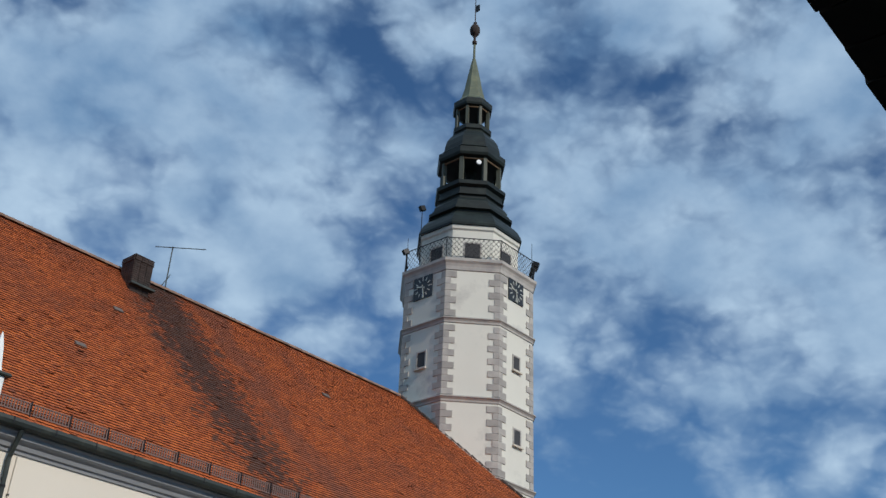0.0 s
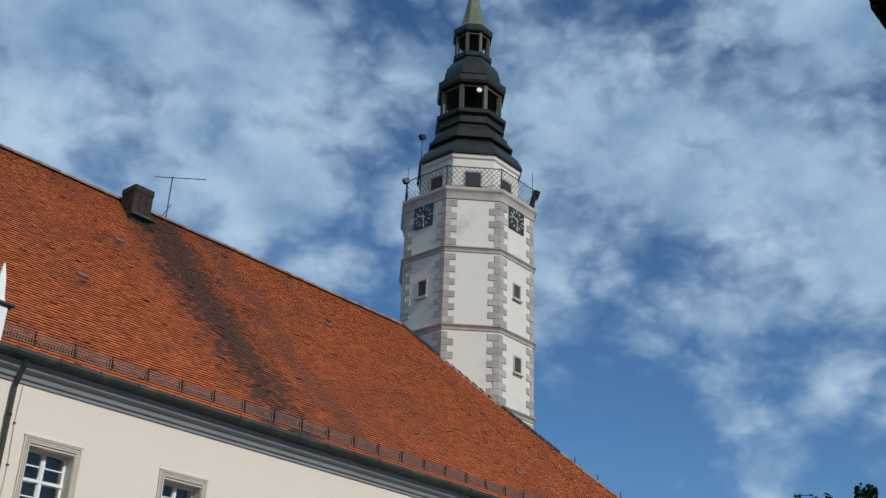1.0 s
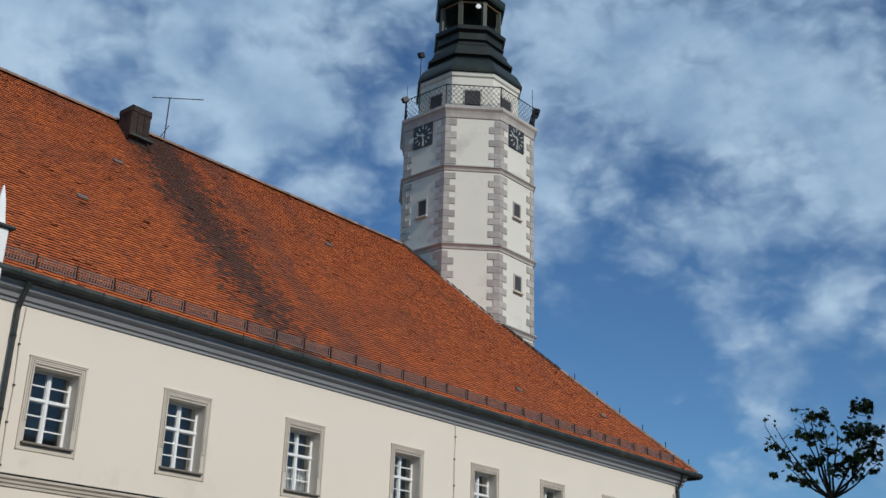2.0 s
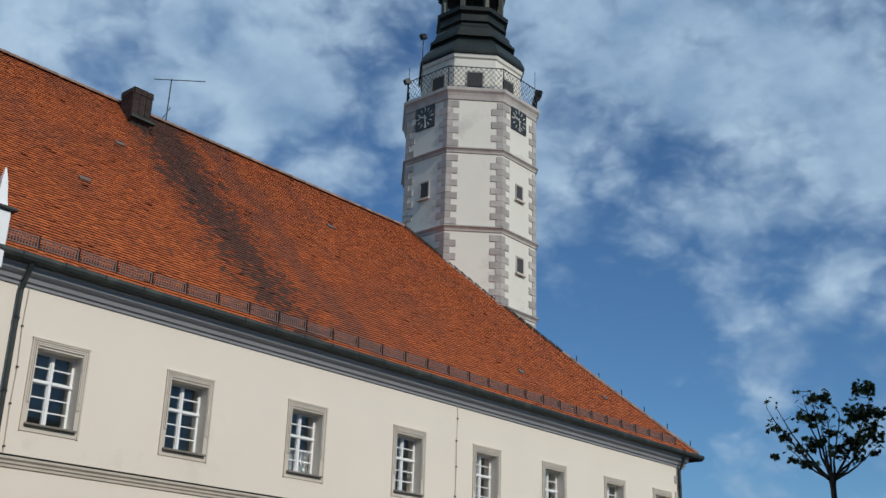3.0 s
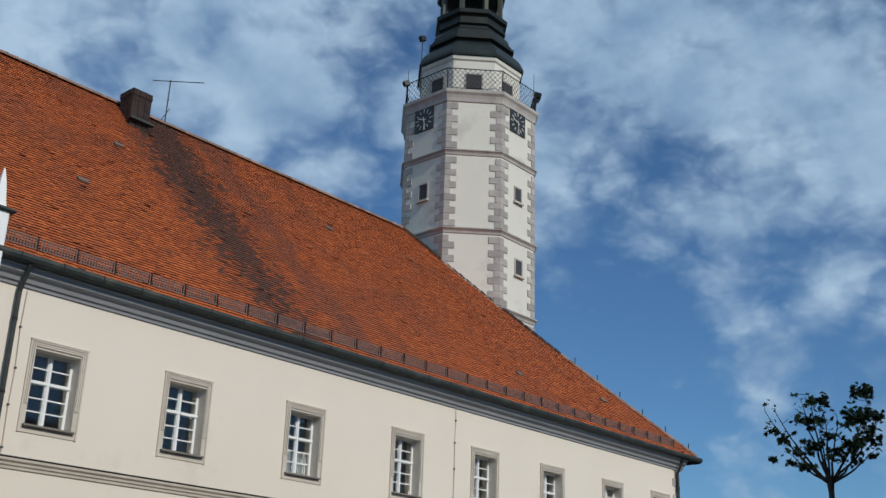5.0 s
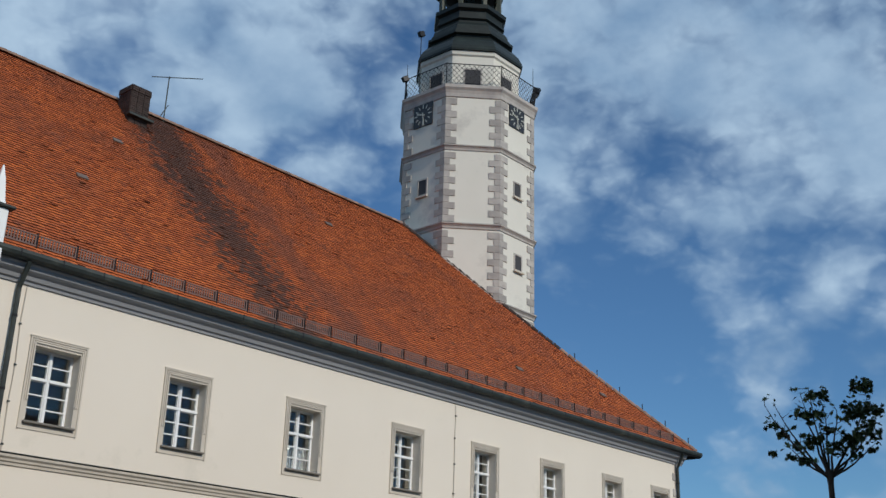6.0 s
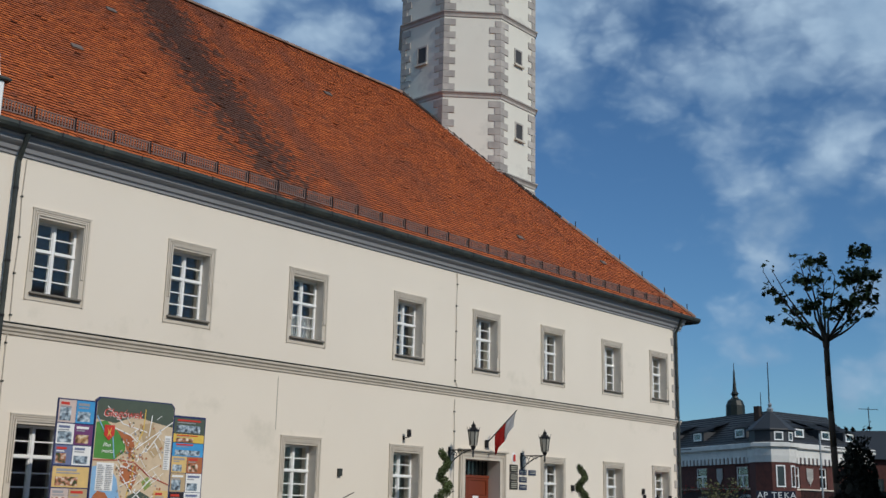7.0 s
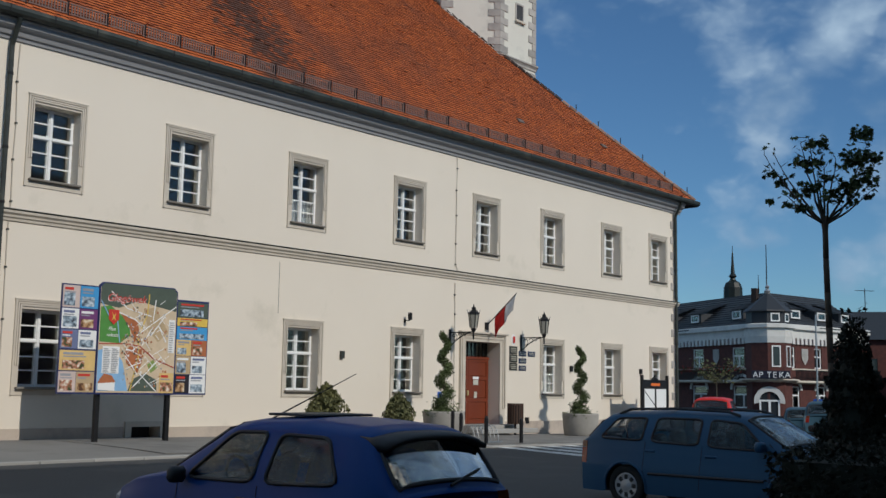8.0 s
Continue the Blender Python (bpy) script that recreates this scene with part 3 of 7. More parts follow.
def build_roof():
    bm = bmesh.new()
    N = 10
    by = 2 * RIDGE_Y - EAVE_Y
    rows = []
    for i in range(N + 1):
        y = EAVE_Y + (RIDGE_Y - EAVE_Y) * i / N
        rows.append([bm.verts.new((HX0 - 0.4, y, roof_z(y) - 0.06)), bm.verts.new((EAVE_X - (y - EAVE_Y), y, roof_z(y) - 0.06)), bm.verts.new((EAVE_X - (y - EAVE_Y), 2 * RIDGE_Y - y, roof_z(y) - 0.06)), bm.verts.new((HX0 - 0.4, 2 * RIDGE_Y - y, roof_z(y) - 0.06))])
    for a, b in zip(rows, rows[1:]):
        for k in range(3):
            bm.faces.new((a[k], a[k + 1], b[k + 1], b[k]))
    bmesh.ops.remove_doubles(bm, verts=bm.verts, dist=0.001)
    return hall_part("roof", bm, "tile", "steep hipped roof of orange clay plain tiles with sooty patches")


roof = build_roof()

# ---------------------------------------------------------------- tower
TX, TY = 36.0, 30.36
tower = thing("tower", TX, TY, 0, label="tall octagonal pale plastered tower with grey quoins and copper lantern", category="tower")
OCT = math.pi / 8
RW = 3.24          # circumradius of the shaft


def tower_part(name, bm, mat, label="", smooth=False):
    return part(name, bm, mat, tower, label, smooth)


tower_part("shaft", turned(bmesh.new(), [(RW, 0), (RW, 25.35)], 8, turn=OCT), "plaster_t")
for z, r in ((15.62, 3.37), (19.1, 3.37), (22.83, 3.36)):
    tower_part("band", turned(bmesh.new(), [(RW - 0.02, z - 0.25), (RW + 0.04, z - 0.24), (RW + 0.05, z - 0.15), (r - 0.03, z - 0.09), (r + 0.02, z - 0.05), (r + 0.02, z), (RW - 0.02, z + 0.05)], 8, turn=OCT), "quoin")
tower_part("cornice", turned(bmesh.new(), [(RW - 0.02, 25.2), (RW + 0.05, 25.25), (RW + 0.07, 25.42), (3.36, 25.55), (3.45, 25.66), (3.46, 25.80), (2.0, 25.84)], 8, turn=OCT), "quoin")
tower_part("upper_drum", turned(bmesh.new(), [(2.52, 25.8), (2.52, 27.75), (2.60, 27.82), (2.62, 28.0), (2.3, 28.06)], 8, turn=OCT), "plaster_t")
tower_part("lower_hood", turned(bmesh.new(), [(2.7, 28.02), (2.72, 28.12), (2.66, 28.3), (2.5, 28.62), (2.3, 28.86), (2.12, 29.02), (2.04, 29.05), (2.04, 29.17), (2.22, 29.22), (2.22, 29.36), (2.08, 29.42), (2.06, 29.56), (1.98, 29.6), (1.94, 29.82), (1.8, 30.02), (1.66, 30.1), (1.66, 30.22), (1.78, 30.28), (1.78, 30.36), (1.68, 30.4), (1.68, 30.72), (1.86, 30.82), (1.88, 31.02), (1.7, 31.1)], 8, turn=OCT), "copper_dark")
tower_part("lantern_hood", turned(bmesh.new(), [(1.5, 32.55), (1.78, 32.62), (1.84, 32.75), (1.84, 33.05), (1.58, 33.12), (1.58, 33.22), (1.62, 33.26), (1.55, 33.34), (1.52, 33.6), (1.42, 34.0), (1.22, 34.35), (1.0, 34.55), (0.98, 34.65), (1.06, 34.72), (1.06, 34.95), (0.95, 35.05)], 8, turn=OCT), "copper_dark")
tower_part("top_hood", turned(bmesh.new(), [(0.85, 36.2), (1.05, 36.26), (1.09, 36.36), (1.09, 36.62), (0.86, 36.82)], 8, turn=OCT), "copper_dark")
tower_part("spire", turned(bmesh.new(), [(0.88, 36.81), (0.68, 37.1), (0.52, 37.7), (0.40, 38.4), (0.25, 39.2), (0.10, 39.95), (0.07, 40.0), (0.065, 41.1)], 8, turn=OCT), "copper_green", "pale green weathered copper spire")
tower_part("ball", turned(bmesh.new(), [(0.07, 41.0), (0.13, 41.05), (0.13, 41.2), (0.06, 41.26), (0.08, 41.5)] + [(0.29 * math.sin(a), 42.0 - 0.42 * math.cos(a)) for a in np.linspace(0.3, 2.85, 9)] + [(0.1, 42.45), (0.1, 42.55), (0.03, 42.6), (0.02, 44.9)], 16), "brick_dark", "rusty brown ball under the vane", True)
bm = bmesh.new()
box(bm, -0.02, 0.02, -0.3, 0.02, 43.3, 43.75)
tower_part("weather_vane", bm, "dark_metal")


def oct_corner(k, r):
    a = OCT + k * math.pi / 4
    return Vector((r * math.cos(a), r * math.sin(a), 0))


# open lantern posts
for z0, z1, r, w in ((31.05, 32.6, 1.5, 0.1), (35.0, 36.25, 0.86, 0.075)):
    for k in range(8):
        p = oct_corner(k, r)
        a = OCT + k * math.pi / 4
        bm = boxes((-w, w, -w, w, z0, z1))
        bm.transform(Matrix.Translation(p) @ Matrix.Rotation(a, 4, "Z"))
        tower_part("lantern_post", bm, "post_green")
tower_part("lantern_core", turned(bmesh.new(), [(0.28, 31.0), (0.28, 32.6)], 8, turn=OCT), "copper_dark")


# quoins: long and short stones on every corner
def quoin_mesh(h, long_left):
    """A corner stone that wraps the octagon's corner; local x points outwards."""
    t = 0.035
    bm = bmesh.new()
    la, lb = (0.5, 0.24) if long_left else (0.24, 0.5)
    dirs = []
    for s in (1, -1):
        ang = s * (math.pi / 2 + math.pi / 8)
        dirs.append(Vector((math.cos(ang), math.sin(ang), 0)))
    d0 = Vector((0, 0, 0))
    out = [d0 + dirs[0] * la, d0, d0 + dirs[1] * lb]
    nl = [Vector((math.cos(math.pi / 8), math.sin(math.pi / 8), 0)), None, Vector((math.cos(math.pi / 8), -math.sin(math.pi / 8), 0))]
    nl[1] = Vector((1, 0, 0)) / math.cos(math.pi / 8)
    rings = []
    for z in (0.006, h - 0.006):
        rings.append([bm.verts.new(o + n * k + Vector((0, 0, z))) for k in (t, -0.02) for o, n in zip(out, nl)])
    lo, hi = rings
    for i in range(2):
        bm.faces.new((lo[i], lo[i + 1], hi[i + 1], hi[i]))
    bm.faces.new((lo[0], hi[0], hi[3], lo[3])); bm.faces.new((lo[2], lo[5], hi[5], hi[2]))
    for r in rings:
        bm.faces.new((r[0], r[1], r[4], r[3])); bm.faces.new((r[1], r[2], r[5], r[4]))
    bmesh.ops.recalc_face_normals(bm, faces=bm.faces)
    return mesh_of("quoin", bm, "quoin")


QH = 0.31
QM = (quoin_mesh(QH, True), quoin_mesh(QH, False))
for k in (3, 4, 5, 6, 7):
    for z0, z1 in ((12.2, 15.27), (15.69, 18.75), (19.17, 22.48), (22.90, 25.18)):
        n = int(round((z1 - z0) / QH))
        for i in range(n):
            z = z0 + (z1 - z0) * i / n
            shared("quoin", QM[i % 2], tower, Matrix.Translation(oct_corner(k, RW) + Vector((0, 0, z))) @ Matrix.Rotation(OCT + k * math.pi / 4, 4, "Z") @ Matrix.Diagonal((1, 1, (z1 - z0) / n / QH, 1)))

# small tower windows: shallow frame with a sill, a dark plate painted as the opening's shade
def tower_window(cx, cy, cz, rz, w, h, sill=True):
    bm = pierced(-w / 2 - 0.07, w / 2 + 0.07, -0.05, h + 0.07, -0.03, 0.03, [(-w / 2, w / 2, 0, h)])
    win = part("window", bm, "quoin", tower, "small dark opening with a stone sill")
    win.matrix_basis = pose(cx - TX, cy - TY, cz, 0, 0, rz)
    part("opening_shade", boxes((-w / 2, w / 2, -0.012, 0.02, 0, h)), "shade_dark", win)
    if sill:
        part("sill", boxes((-w / 2 - 0.12, w / 2 + 0.12, -0.13, -0.031, -0.09, -0.01)), "stone", win)


AP = RW * math.cos(math.pi / 8)
tower_window(36.0, TY - AP, 20.82, 0, 0.42, 0.66)
tower_window(36.08, TY - AP, 17.36, 0, 0.44, 0.70)
tower_window(TX - AP, 30.38, 20.66, -90, 0.46, 0.76)
AU = 2.52 * math.cos(math.pi / 8)
for ang in (-90, -135, 180, -45):
    a = radians(ang)
    tower_window(TX + AU * math.cos(a), TY + AU * math.sin(a), 26.0, ang + 90, 0.72, 1.05, False)


def clock(cx, cy, cz, rz, s):
    c = part("clock", boxes((-s / 2, s / 2, -0.05, -0.003, -s / 2, s / 2)), "clock_black", tower, "square black clock dial with pale hour marks")
    c.matrix_basis = pose(cx - TX, cy - TY, cz, 0, 0, rz)
    for i in range(12):
        bm = boxes((-0.022, 0.022, -0.062, -0.051, 0.33, 0.50 if i % 3 else 0.54))
        bm.transform(Matrix.Rotation(i * math.pi / 6, 4, "Y"))
        part("hour_mark", bm, "clock_pale", c)
    for ang, ln, w in ((172, 0.56, 0.022), (287, 0.38, 0.028)):
        bm = boxes((-w, w, -0.078, -0.065, -0.12, ln))
        bm.transform(Matrix.Rotation(radians(ang), 4, "Y"))
        part("clock_pointer", bm, "clock_pale", c)


clock(35.91, TY - AP, 24.74, 0, 1.12)
clock(TX - AP, 30.47, 24.70, -90, 1.14)

# balcony railing: posts, top rail and diagonal wire lattice on each side
RR = 3.3
for k in (2, 3, 4, 5, 6, 7):
    a, b = oct_corner(k, RR), oct_corner(k + 1, RR)
    bm = bmesh.new()
    rod(bm, a + Vector((0, 0, 25.8)), a + Vector((0, 0, 26.95)), 0.025, seg=6)
    tower_part("rail_post", bm, "dark_metal")
    bm = bmesh.new()
    rod(bm, a + Vector((0, 0, 26.92)), b + Vector((0, 0, 26.92)), 0.022, seg=6)
    tower_part("top_rail", bm, "dark_metal")
    bm = bmesh.new()
    n, hgt, ln = 11, 1.0, (b - a).length
    step = ln / n
    u = (b - a).normalized()
    for sgn in (1, -1):
        for i in range(-5, n + 5):
            s0, s1 = i * step, i * step + sgn * hgt * 0.85
            lo, hi = min(s0, s1), max(s0, s1)
            t0, t1 = 0.0, 1.0
            if s1 != s0:
                ta, tb = (0 - s0) / (s1 - s0), (ln - s0) / (s1 - s0)
                t0, t1 = max(0.0, min(ta, tb)), min(1.0, max(ta, tb))
            if t1 - t0 < 0.02:
                continue
            p = [a + u * (s0 + (s1 - s0) * t) + Vector((0, 0, 25.9 + hgt * t)) for t in (t0, t1)]
            rod(bm, p[0], p[1], 0.0105, seg=4)
    tagged(tower_part("lattice", bm, "dark_metal"), kind="stuff")


def floodlight(k, f, out, h, tilt):
    p = oct_corner(k, RR).lerp(oct_corner(k + 1, RR), f)
    o = p.normalized()
    bm = bmesh.new()
    rod(bm, p + Vector((0, 0, 26.0)), p + o * out + Vector((0, 0, 26.0 + h)), 0.02, seg=6)
    q = bmesh.new()
    box(q, -0.16, 0.16, -0.1, 0.1, -0.13, 0.13, 0.02)
    q.transform(Matrix.Translation(p + o * out + Vector((0, 0, 26.0 + h + 0.12))) @ Matrix.Rotation(math.atan2(o.y, o.x), 4, "Z") @ Matrix.Rotation(radians(tilt), 4, "Y"))
    arm = tower_part("floodlight_arm", bm, "dark_metal")
    part("floodlight", q, "dark_metal", arm)


floodlight(3, 0.05, 0.15, 0.75, 30)
floodlight(3, 0.34, 0.0, 2.95, 25)
floodlight(6, 0.1, 0.15, 0.75, 20)
floodlight(6, 0.38, 0.2, 0.95, 30)
for k, f, h in ((3, 0.02, 1.9), (6, 0.2, 2.4)):
    bm = bmesh.new()
    p = oct_corner(k, RR).lerp(oct_corner(k + 1, RR), f)
    rod(bm, p + Vector((0, 0, 25.8)), p + Vector((0, 0, 25.8 + h)), 0.022, 0.01, seg=6)
    tower_part("aerial", bm, "dark_metal")
bm = bmesh.new()
rod(bm, Vector((-0.95, -1.32, 32.15)), Vector((-1.0, -1.38, 32.15)), 0.13, seg=16)
tower_part("dish_aerial", bm, "white")
# wooden brackets under the lantern's eaves
for k in (3, 4, 5, 6):
    a, b = oct_corner(k, 1.56), oct_corner(k + 1, 1.56)
    bm = bmesh.new()
    rod(bm, a + Vector((0, 0, 32.5)), b + Vector((0, 0, 32.5)), 0.045, seg=6)
    tower_part("lantern_lintel", bm, "old_wood")
    bm = bmesh.new()
    rod(bm, oct_corner(k, 0.9) + Vector((0, 0, 36.15)), oct_corner(k + 1, 0.9) + Vector((0, 0, 36.15)), 0.03, seg=6)
    tower_part("lantern_lintel", bm, "old_wood")
# the bell room's dark machinery
part("bell", turned(bmesh.new(), [(0.5, 31.15), (0.47, 31.3), (0.33, 31.7), (0.22, 31.95), (0.05, 32.0)], 16), "copper_dark", tower, "", True)

# ---------------------------------------------------------------- arcade house behind the camera
near = thing("arcade_house", 0, -2, 0, label="dark arcaded house whose beam overhangs the viewpoint", category="building")
NM = near.matrix_basis.inverted()


def near_part(name, bm, mat="near_wall", label=""):
    ob = part(name, bm, mat, near, label)
    ob.matrix_parent_inverse = NM
    return ob


bm = boxes((-32, 28, -0.55, 0.0, 3.70, 4.4))
bm.transform(Matrix.Translation((2.2, 0.705, 0)) @ Matrix.Rotation(radians(1.6), 4, "Z"))
near_part("beam", bm, "bin_wood")
eave_me = mesh_of("eave_tile", boxes((0, 0.17, -0.3, 0.03, 0, 0.03)), "soil")
for i in range(60):
    o = shared("eave_tile", eave_me, near, Matrix.Translation((2.2, 0.705, 0)) @ Matrix.Rotation(radians(1.6), 4, "Z") @ Matrix.Translation((-3 + i * 0.18, 0.0 + 0.008 * math.sin(i * 5.1), 3.668)))
    o.matrix_parent_inverse = NM
near_part("upper_wall", boxes((-30, 30, 0.22, 0.70, 4.4, 10.4)))
near_part("arcade_ceiling", boxes((-30, 30, -3.5, 0.2, 3.75, 3.95)))
near_part("back_wall", boxes((-30, 30, -4.0, -3.5, 0.0, 10.4)))
near_part("loft", boxes((-30, 30, -9.0, 0.70, 10.4, 10.7)))
for x in (-8.5, -3.0, 6.0, 11.5, 17):
    near_part("pillar", boxes((x - 0.4, x + 0.4, 0.22, 0.68, 0.0, 3.68), bevel=0.03))

# ---------------------------------------------------------------- town hall: eaves, door and fixtures
bm = sweep_x(bmesh.new(), [(EAVE_Y - 0.11, 9.59), (EAVE_Y - 0.12, 9.51), (EAVE_Y - 0.09, 9.44), (EAVE_Y - 0.02, 9.40), (EAVE_Y + 0.05, 9.40), (EAVE_Y + 0.08, 9.48), (EAVE_Y + 0.05, 9.48), (EAVE_Y - 0.01, 9.44), (EAVE_Y - 0.06, 9.47), (EAVE_Y - 0.09, 9.51), (EAVE_Y - 0.09, 9.59)], HX0 - 0.4, EAVE_X + 0.15)
hall_part("gutter", bm, "gutter", "dark half-round eaves gutter")
hall_part("side_gutter", boxes((EAVE_X + 0.02, EAVE_X + 0.16, EAVE_Y, 37.9, 9.38, 9.5)), "gutter")
# sheet under the eaves, coloured dark to stand for their shade
hall_part("soffit_shade", boxes((HX0 - 0.3, EAVE_X - 0.05, EAVE_Y + 0.09, HY + 0.5, 9.475, 9.49)), "shade_dark")
for i in range(48):
    x = HX0 + 0.3 + i * 1.02
    hall_part("gutter_bracket", boxes((x - 0.014, x + 0.014, EAVE_Y - 0.13, EAVE_Y - 0.123, 9.45, 9.60)), "dark_metal")


def snow_guard(x0, x1):
    y0 = EAVE_Y + 0.26
    z0 = roof_z(y0) + 0.05
    g = hall_part("snow_guard", sweep_x(bmesh.new(), [(y0 - 0.012, z0 + 0.25), (y0 + 0.012, z0 + 0.25), (y0 + 0.012, z0 + 0.275), (y0 - 0.012, z0 + 0.275)], x0, x1), "mesh_guard", "pinkish slatted snow guard")
    part("guard_rail", boxes((x0, x1, y0 - 0.012, y0 + 0.012, z0 + 0.0, z0 + 0.03)), "mesh_guard", g)
    part("guard_post", boxes((x1 - 0.012, x1 + 0.012, y0 - 0.03, y0 + 0.1, z0 - 0.06, z0 + 0.30)), "dark_metal", g)
    n = 13
    bars = [(x0 + (x1 - x0) * (i + 0.28) / n, x0 + (x1 - x0) * (i + 0.72) / n, y0 - 0.006, y0 + 0.006, z0 + 0.031, z0 + 0.249) for i in range(n)]
    tagged(part("guard_slats", boxes(*bars), "mesh_guard", g), kind="stuff")


k = 0
x = 5.2
while x < 38.4:
    snow_guard(x + 0.02, x + 0.96)
    x += 1.0


def downpipe(px, z1, z0, label):
    bm = bmesh.new()
    rod(bm, (px, EAVE_Y + 0.0, z1 + 0.45), (px, HY - 0.12, z1 - 0.1), 0.055, seg=10)
    rod(bm, (px, HY - 0.12, z1 - 0.1), (px, HY - 0.12, z0), 0.055, seg=10)
    p = hall_part("downpipe", bm, "gutter", label)
    for z in (8.2, 6.6, 5.42, 3.6, 1.9):
        part("pipe_clip", turned(bmesh.new(), [(0.066, z), (0.066, z + 0.05)], 10, px, HY - 0.12), "dark_metal", p)


downpipe(10.95, 8.95, 0.5, "dark green-black rain downpipe")
downpipe(39.50, 8.95, 0.3, "dark rain downpipe")


def cable(name, pts, r=0.012):
    bm = bmesh.new()
    tube(bm, pts, r, 5)
    o = hall_part(name, bm, "stone")
    for a in pts[1:-1]:
        c = part("cable_clip", boxes((a[0] - 0.025, a[0] + 0.025, HY - 0.045, HY - 0.004, a[2] - 0.02, a[2] + 0.02)), "gutter", o)


cable("lightning_cable", [(25.78 + dx, HY - 0.03, z) for z, dx in ((9.0, 0), (8.6, 0.03), (7.9, 0.0), (7.1, 0.015), (6.2, 0.0), (5.55, 0.0), (5.36, 0.12))])
cable("lightning_cable", [(25.78 + dx, HY - 0.03, z) for z, dx in ((4.97, 0), (4.6, -0.01), (4.0, 0.01), (3.3, 0.0), (2.2, 0.0), (0.9, 0.01))])
cable("lightning_cable", [(11.18 + dx, HY - 0.03, z) for z, dx in ((8.95, 0), (8.1, -0.02), (7.2, 0.02), (6.4, 0.0), (5.5, 0.02), (4.9, -0.01), (4.1, 0.0), (3.0, 0.01), (1.5, 0))])
hall_part("wall_joint", boxes((18.68, 18.692, HY - 0.004, HY - 0.001, 3.6, 4.95)), "gutter")

# corner stones of the hall's end
for i in range(28):
    z = 0.45 + i * 0.315
    w = 0.46 if i % 2 else 0.28
    if not 4.9 < z < 5.3:
        hall_part("quoin", boxes((HX1 - w, HX1 + 0.035, HY - 0.03, HY + (0.28 if i % 2 else 0.46), z, z + 0.30), bevel=0.008), "quoin")

# ornate side gable glimpsed past the corner
hall_part("side_console", boxes((HX1 + 0.04, HX1 + 0.25, HY + 0.3, HY + 0.7, 5.6, 6.2), (HX1 + 0.04, HX1 + 0.42, HY + 0.3, HY + 0.7, 4.6, 4.75), bevel=0.03), "white")


# door and its portal
def build_door():
    x0, x1, z0, z1 = DOOR
    portal = hall_part("door", pierced(x0 - 0.27, x1 + 0.27, 0.45, z1 + 0.24, HY - 0.05, HY - 0.002, [(x0, x1, 0.40, z1)]), "stone", "red-brown panelled double door in a moulded stone portal")
    for d, t, k in ((0.0, 0.05, 0.04), (0.09, 0.05, 0.03)):
        xa, xb, zc = x0 - 0.27 + d, x1 + 0.27 - d, z1 + 0.24 - d
        part("portal_moulding", boxes((xa, xa + t, HY - 0.05 - k, HY - 0.0505, 1.1, zc - t)), "stone", portal)
        part("portal_moulding", boxes((xb - t, xb, HY - 0.05 - k, HY - 0.0505, 1.1, zc - t)), "stone", portal)
        part("portal_moulding", boxes((xa, xb, HY - 0.05 - k, HY - 0.0505, zc - t, zc)), "stone", portal)
    part("portal_cap", boxes((x0 - 0.33, x1 + 0.33, HY - 0.16, HY - 0.002, z1 + 0.241, z1 + 0.31), bevel=0.015), "stone", portal)
    y = HY + 0.42
    mid = x0 + 0.70
    zt = 2.64
    for a, b in ((x0 + 0.02, mid - 0.004), (mid + 0.004, x1 - 0.02)):
        holes = [(a + 0.1, b - 0.1, 0.75, 1.3), (a + 0.1, b - 0.1, 1.42, 2.0), (a + 0.1, b - 0.1, 2.12, 2.58)]
        part("door_leaf", pierced(a, b, 0.61, zt, y, y + 0.06, holes), "door_red", portal)
        for h in holes:
            part("door_panel", boxes((h[0] + 0.002, h[1] - 0.002, y + 0.02, y + 0.05, h[2] + 0.002, h[3] - 0.002), bevel=0.015), "door_red", portal)
    part("door_transom", boxes((x0, x1, y - 0.02, y + 0.06, zt + 0.005, zt + 0.1), bevel=0.01), "door_red", portal)
    part("fanlight", boxes((x0, x1, y + 0.03, y + 0.036, zt + 0.1, z1)), "pane", portal)
    for i in range(9):
        xx = x0 + 0.1 + i * 0.19
        part("grille_bar", boxes((xx - 0.012, xx + 0.012, y, y + 0.02, zt + 0.1, z1)), "dark_metal", portal)
    part("notice", boxes((x0 + 0.93, x0 + 1.22, y - 0.004, y + 0.001, 2.02, 2.1)), "white", portal)
    part("notice", boxes((x0 + 0.95, x0 + 1.2, y - 0.004, y + 0.001, 1.84, 2.0)), "clock_pale", portal)
    part("notice", boxes((x0 + 1.0, x0 + 1.14, y - 0.004, y + 0.001, 1.42, 1.62)), "clock_pale", portal)
    part("door_handle", boxes((mid - 0.09, mid - 0.03, y - 0.06, y - 0.001, 1.5, 1.66), bevel=0.01), "clock_gold", portal)
    st = hall_part("door_step", boxes((x0 - 0.35, x1 + 0.5, HY - 0.55, HY + 0.42, 0.35, 0.60), (x0 - 0.35, x1 + 0.9, HY - 0.95, HY - 0.55, 0.35, 0.49), bevel=0.015), "kerb", "two low granite steps")


build_door()
# dark sheets that stand for the shade in the entrance passage and cellar hole
hall_part("passage_shade", boxes((26.1, 28.4, HY + 1.6, HY + 1.8, 0.5, 4.0)), "shade_dark")
hall_part("cellar_shade", boxes((14.3, 15.4, HY + 0.4, HY + 0.45, 0.2, 1.0)), "shade_dark")
hall_part("cellar_frame", pierced(14.26, 15.32, 0.39, 0.84, HY - 0.05, HY - 0.002, [(14.42, 15.20, 0.395, 0.72)]), "stone")


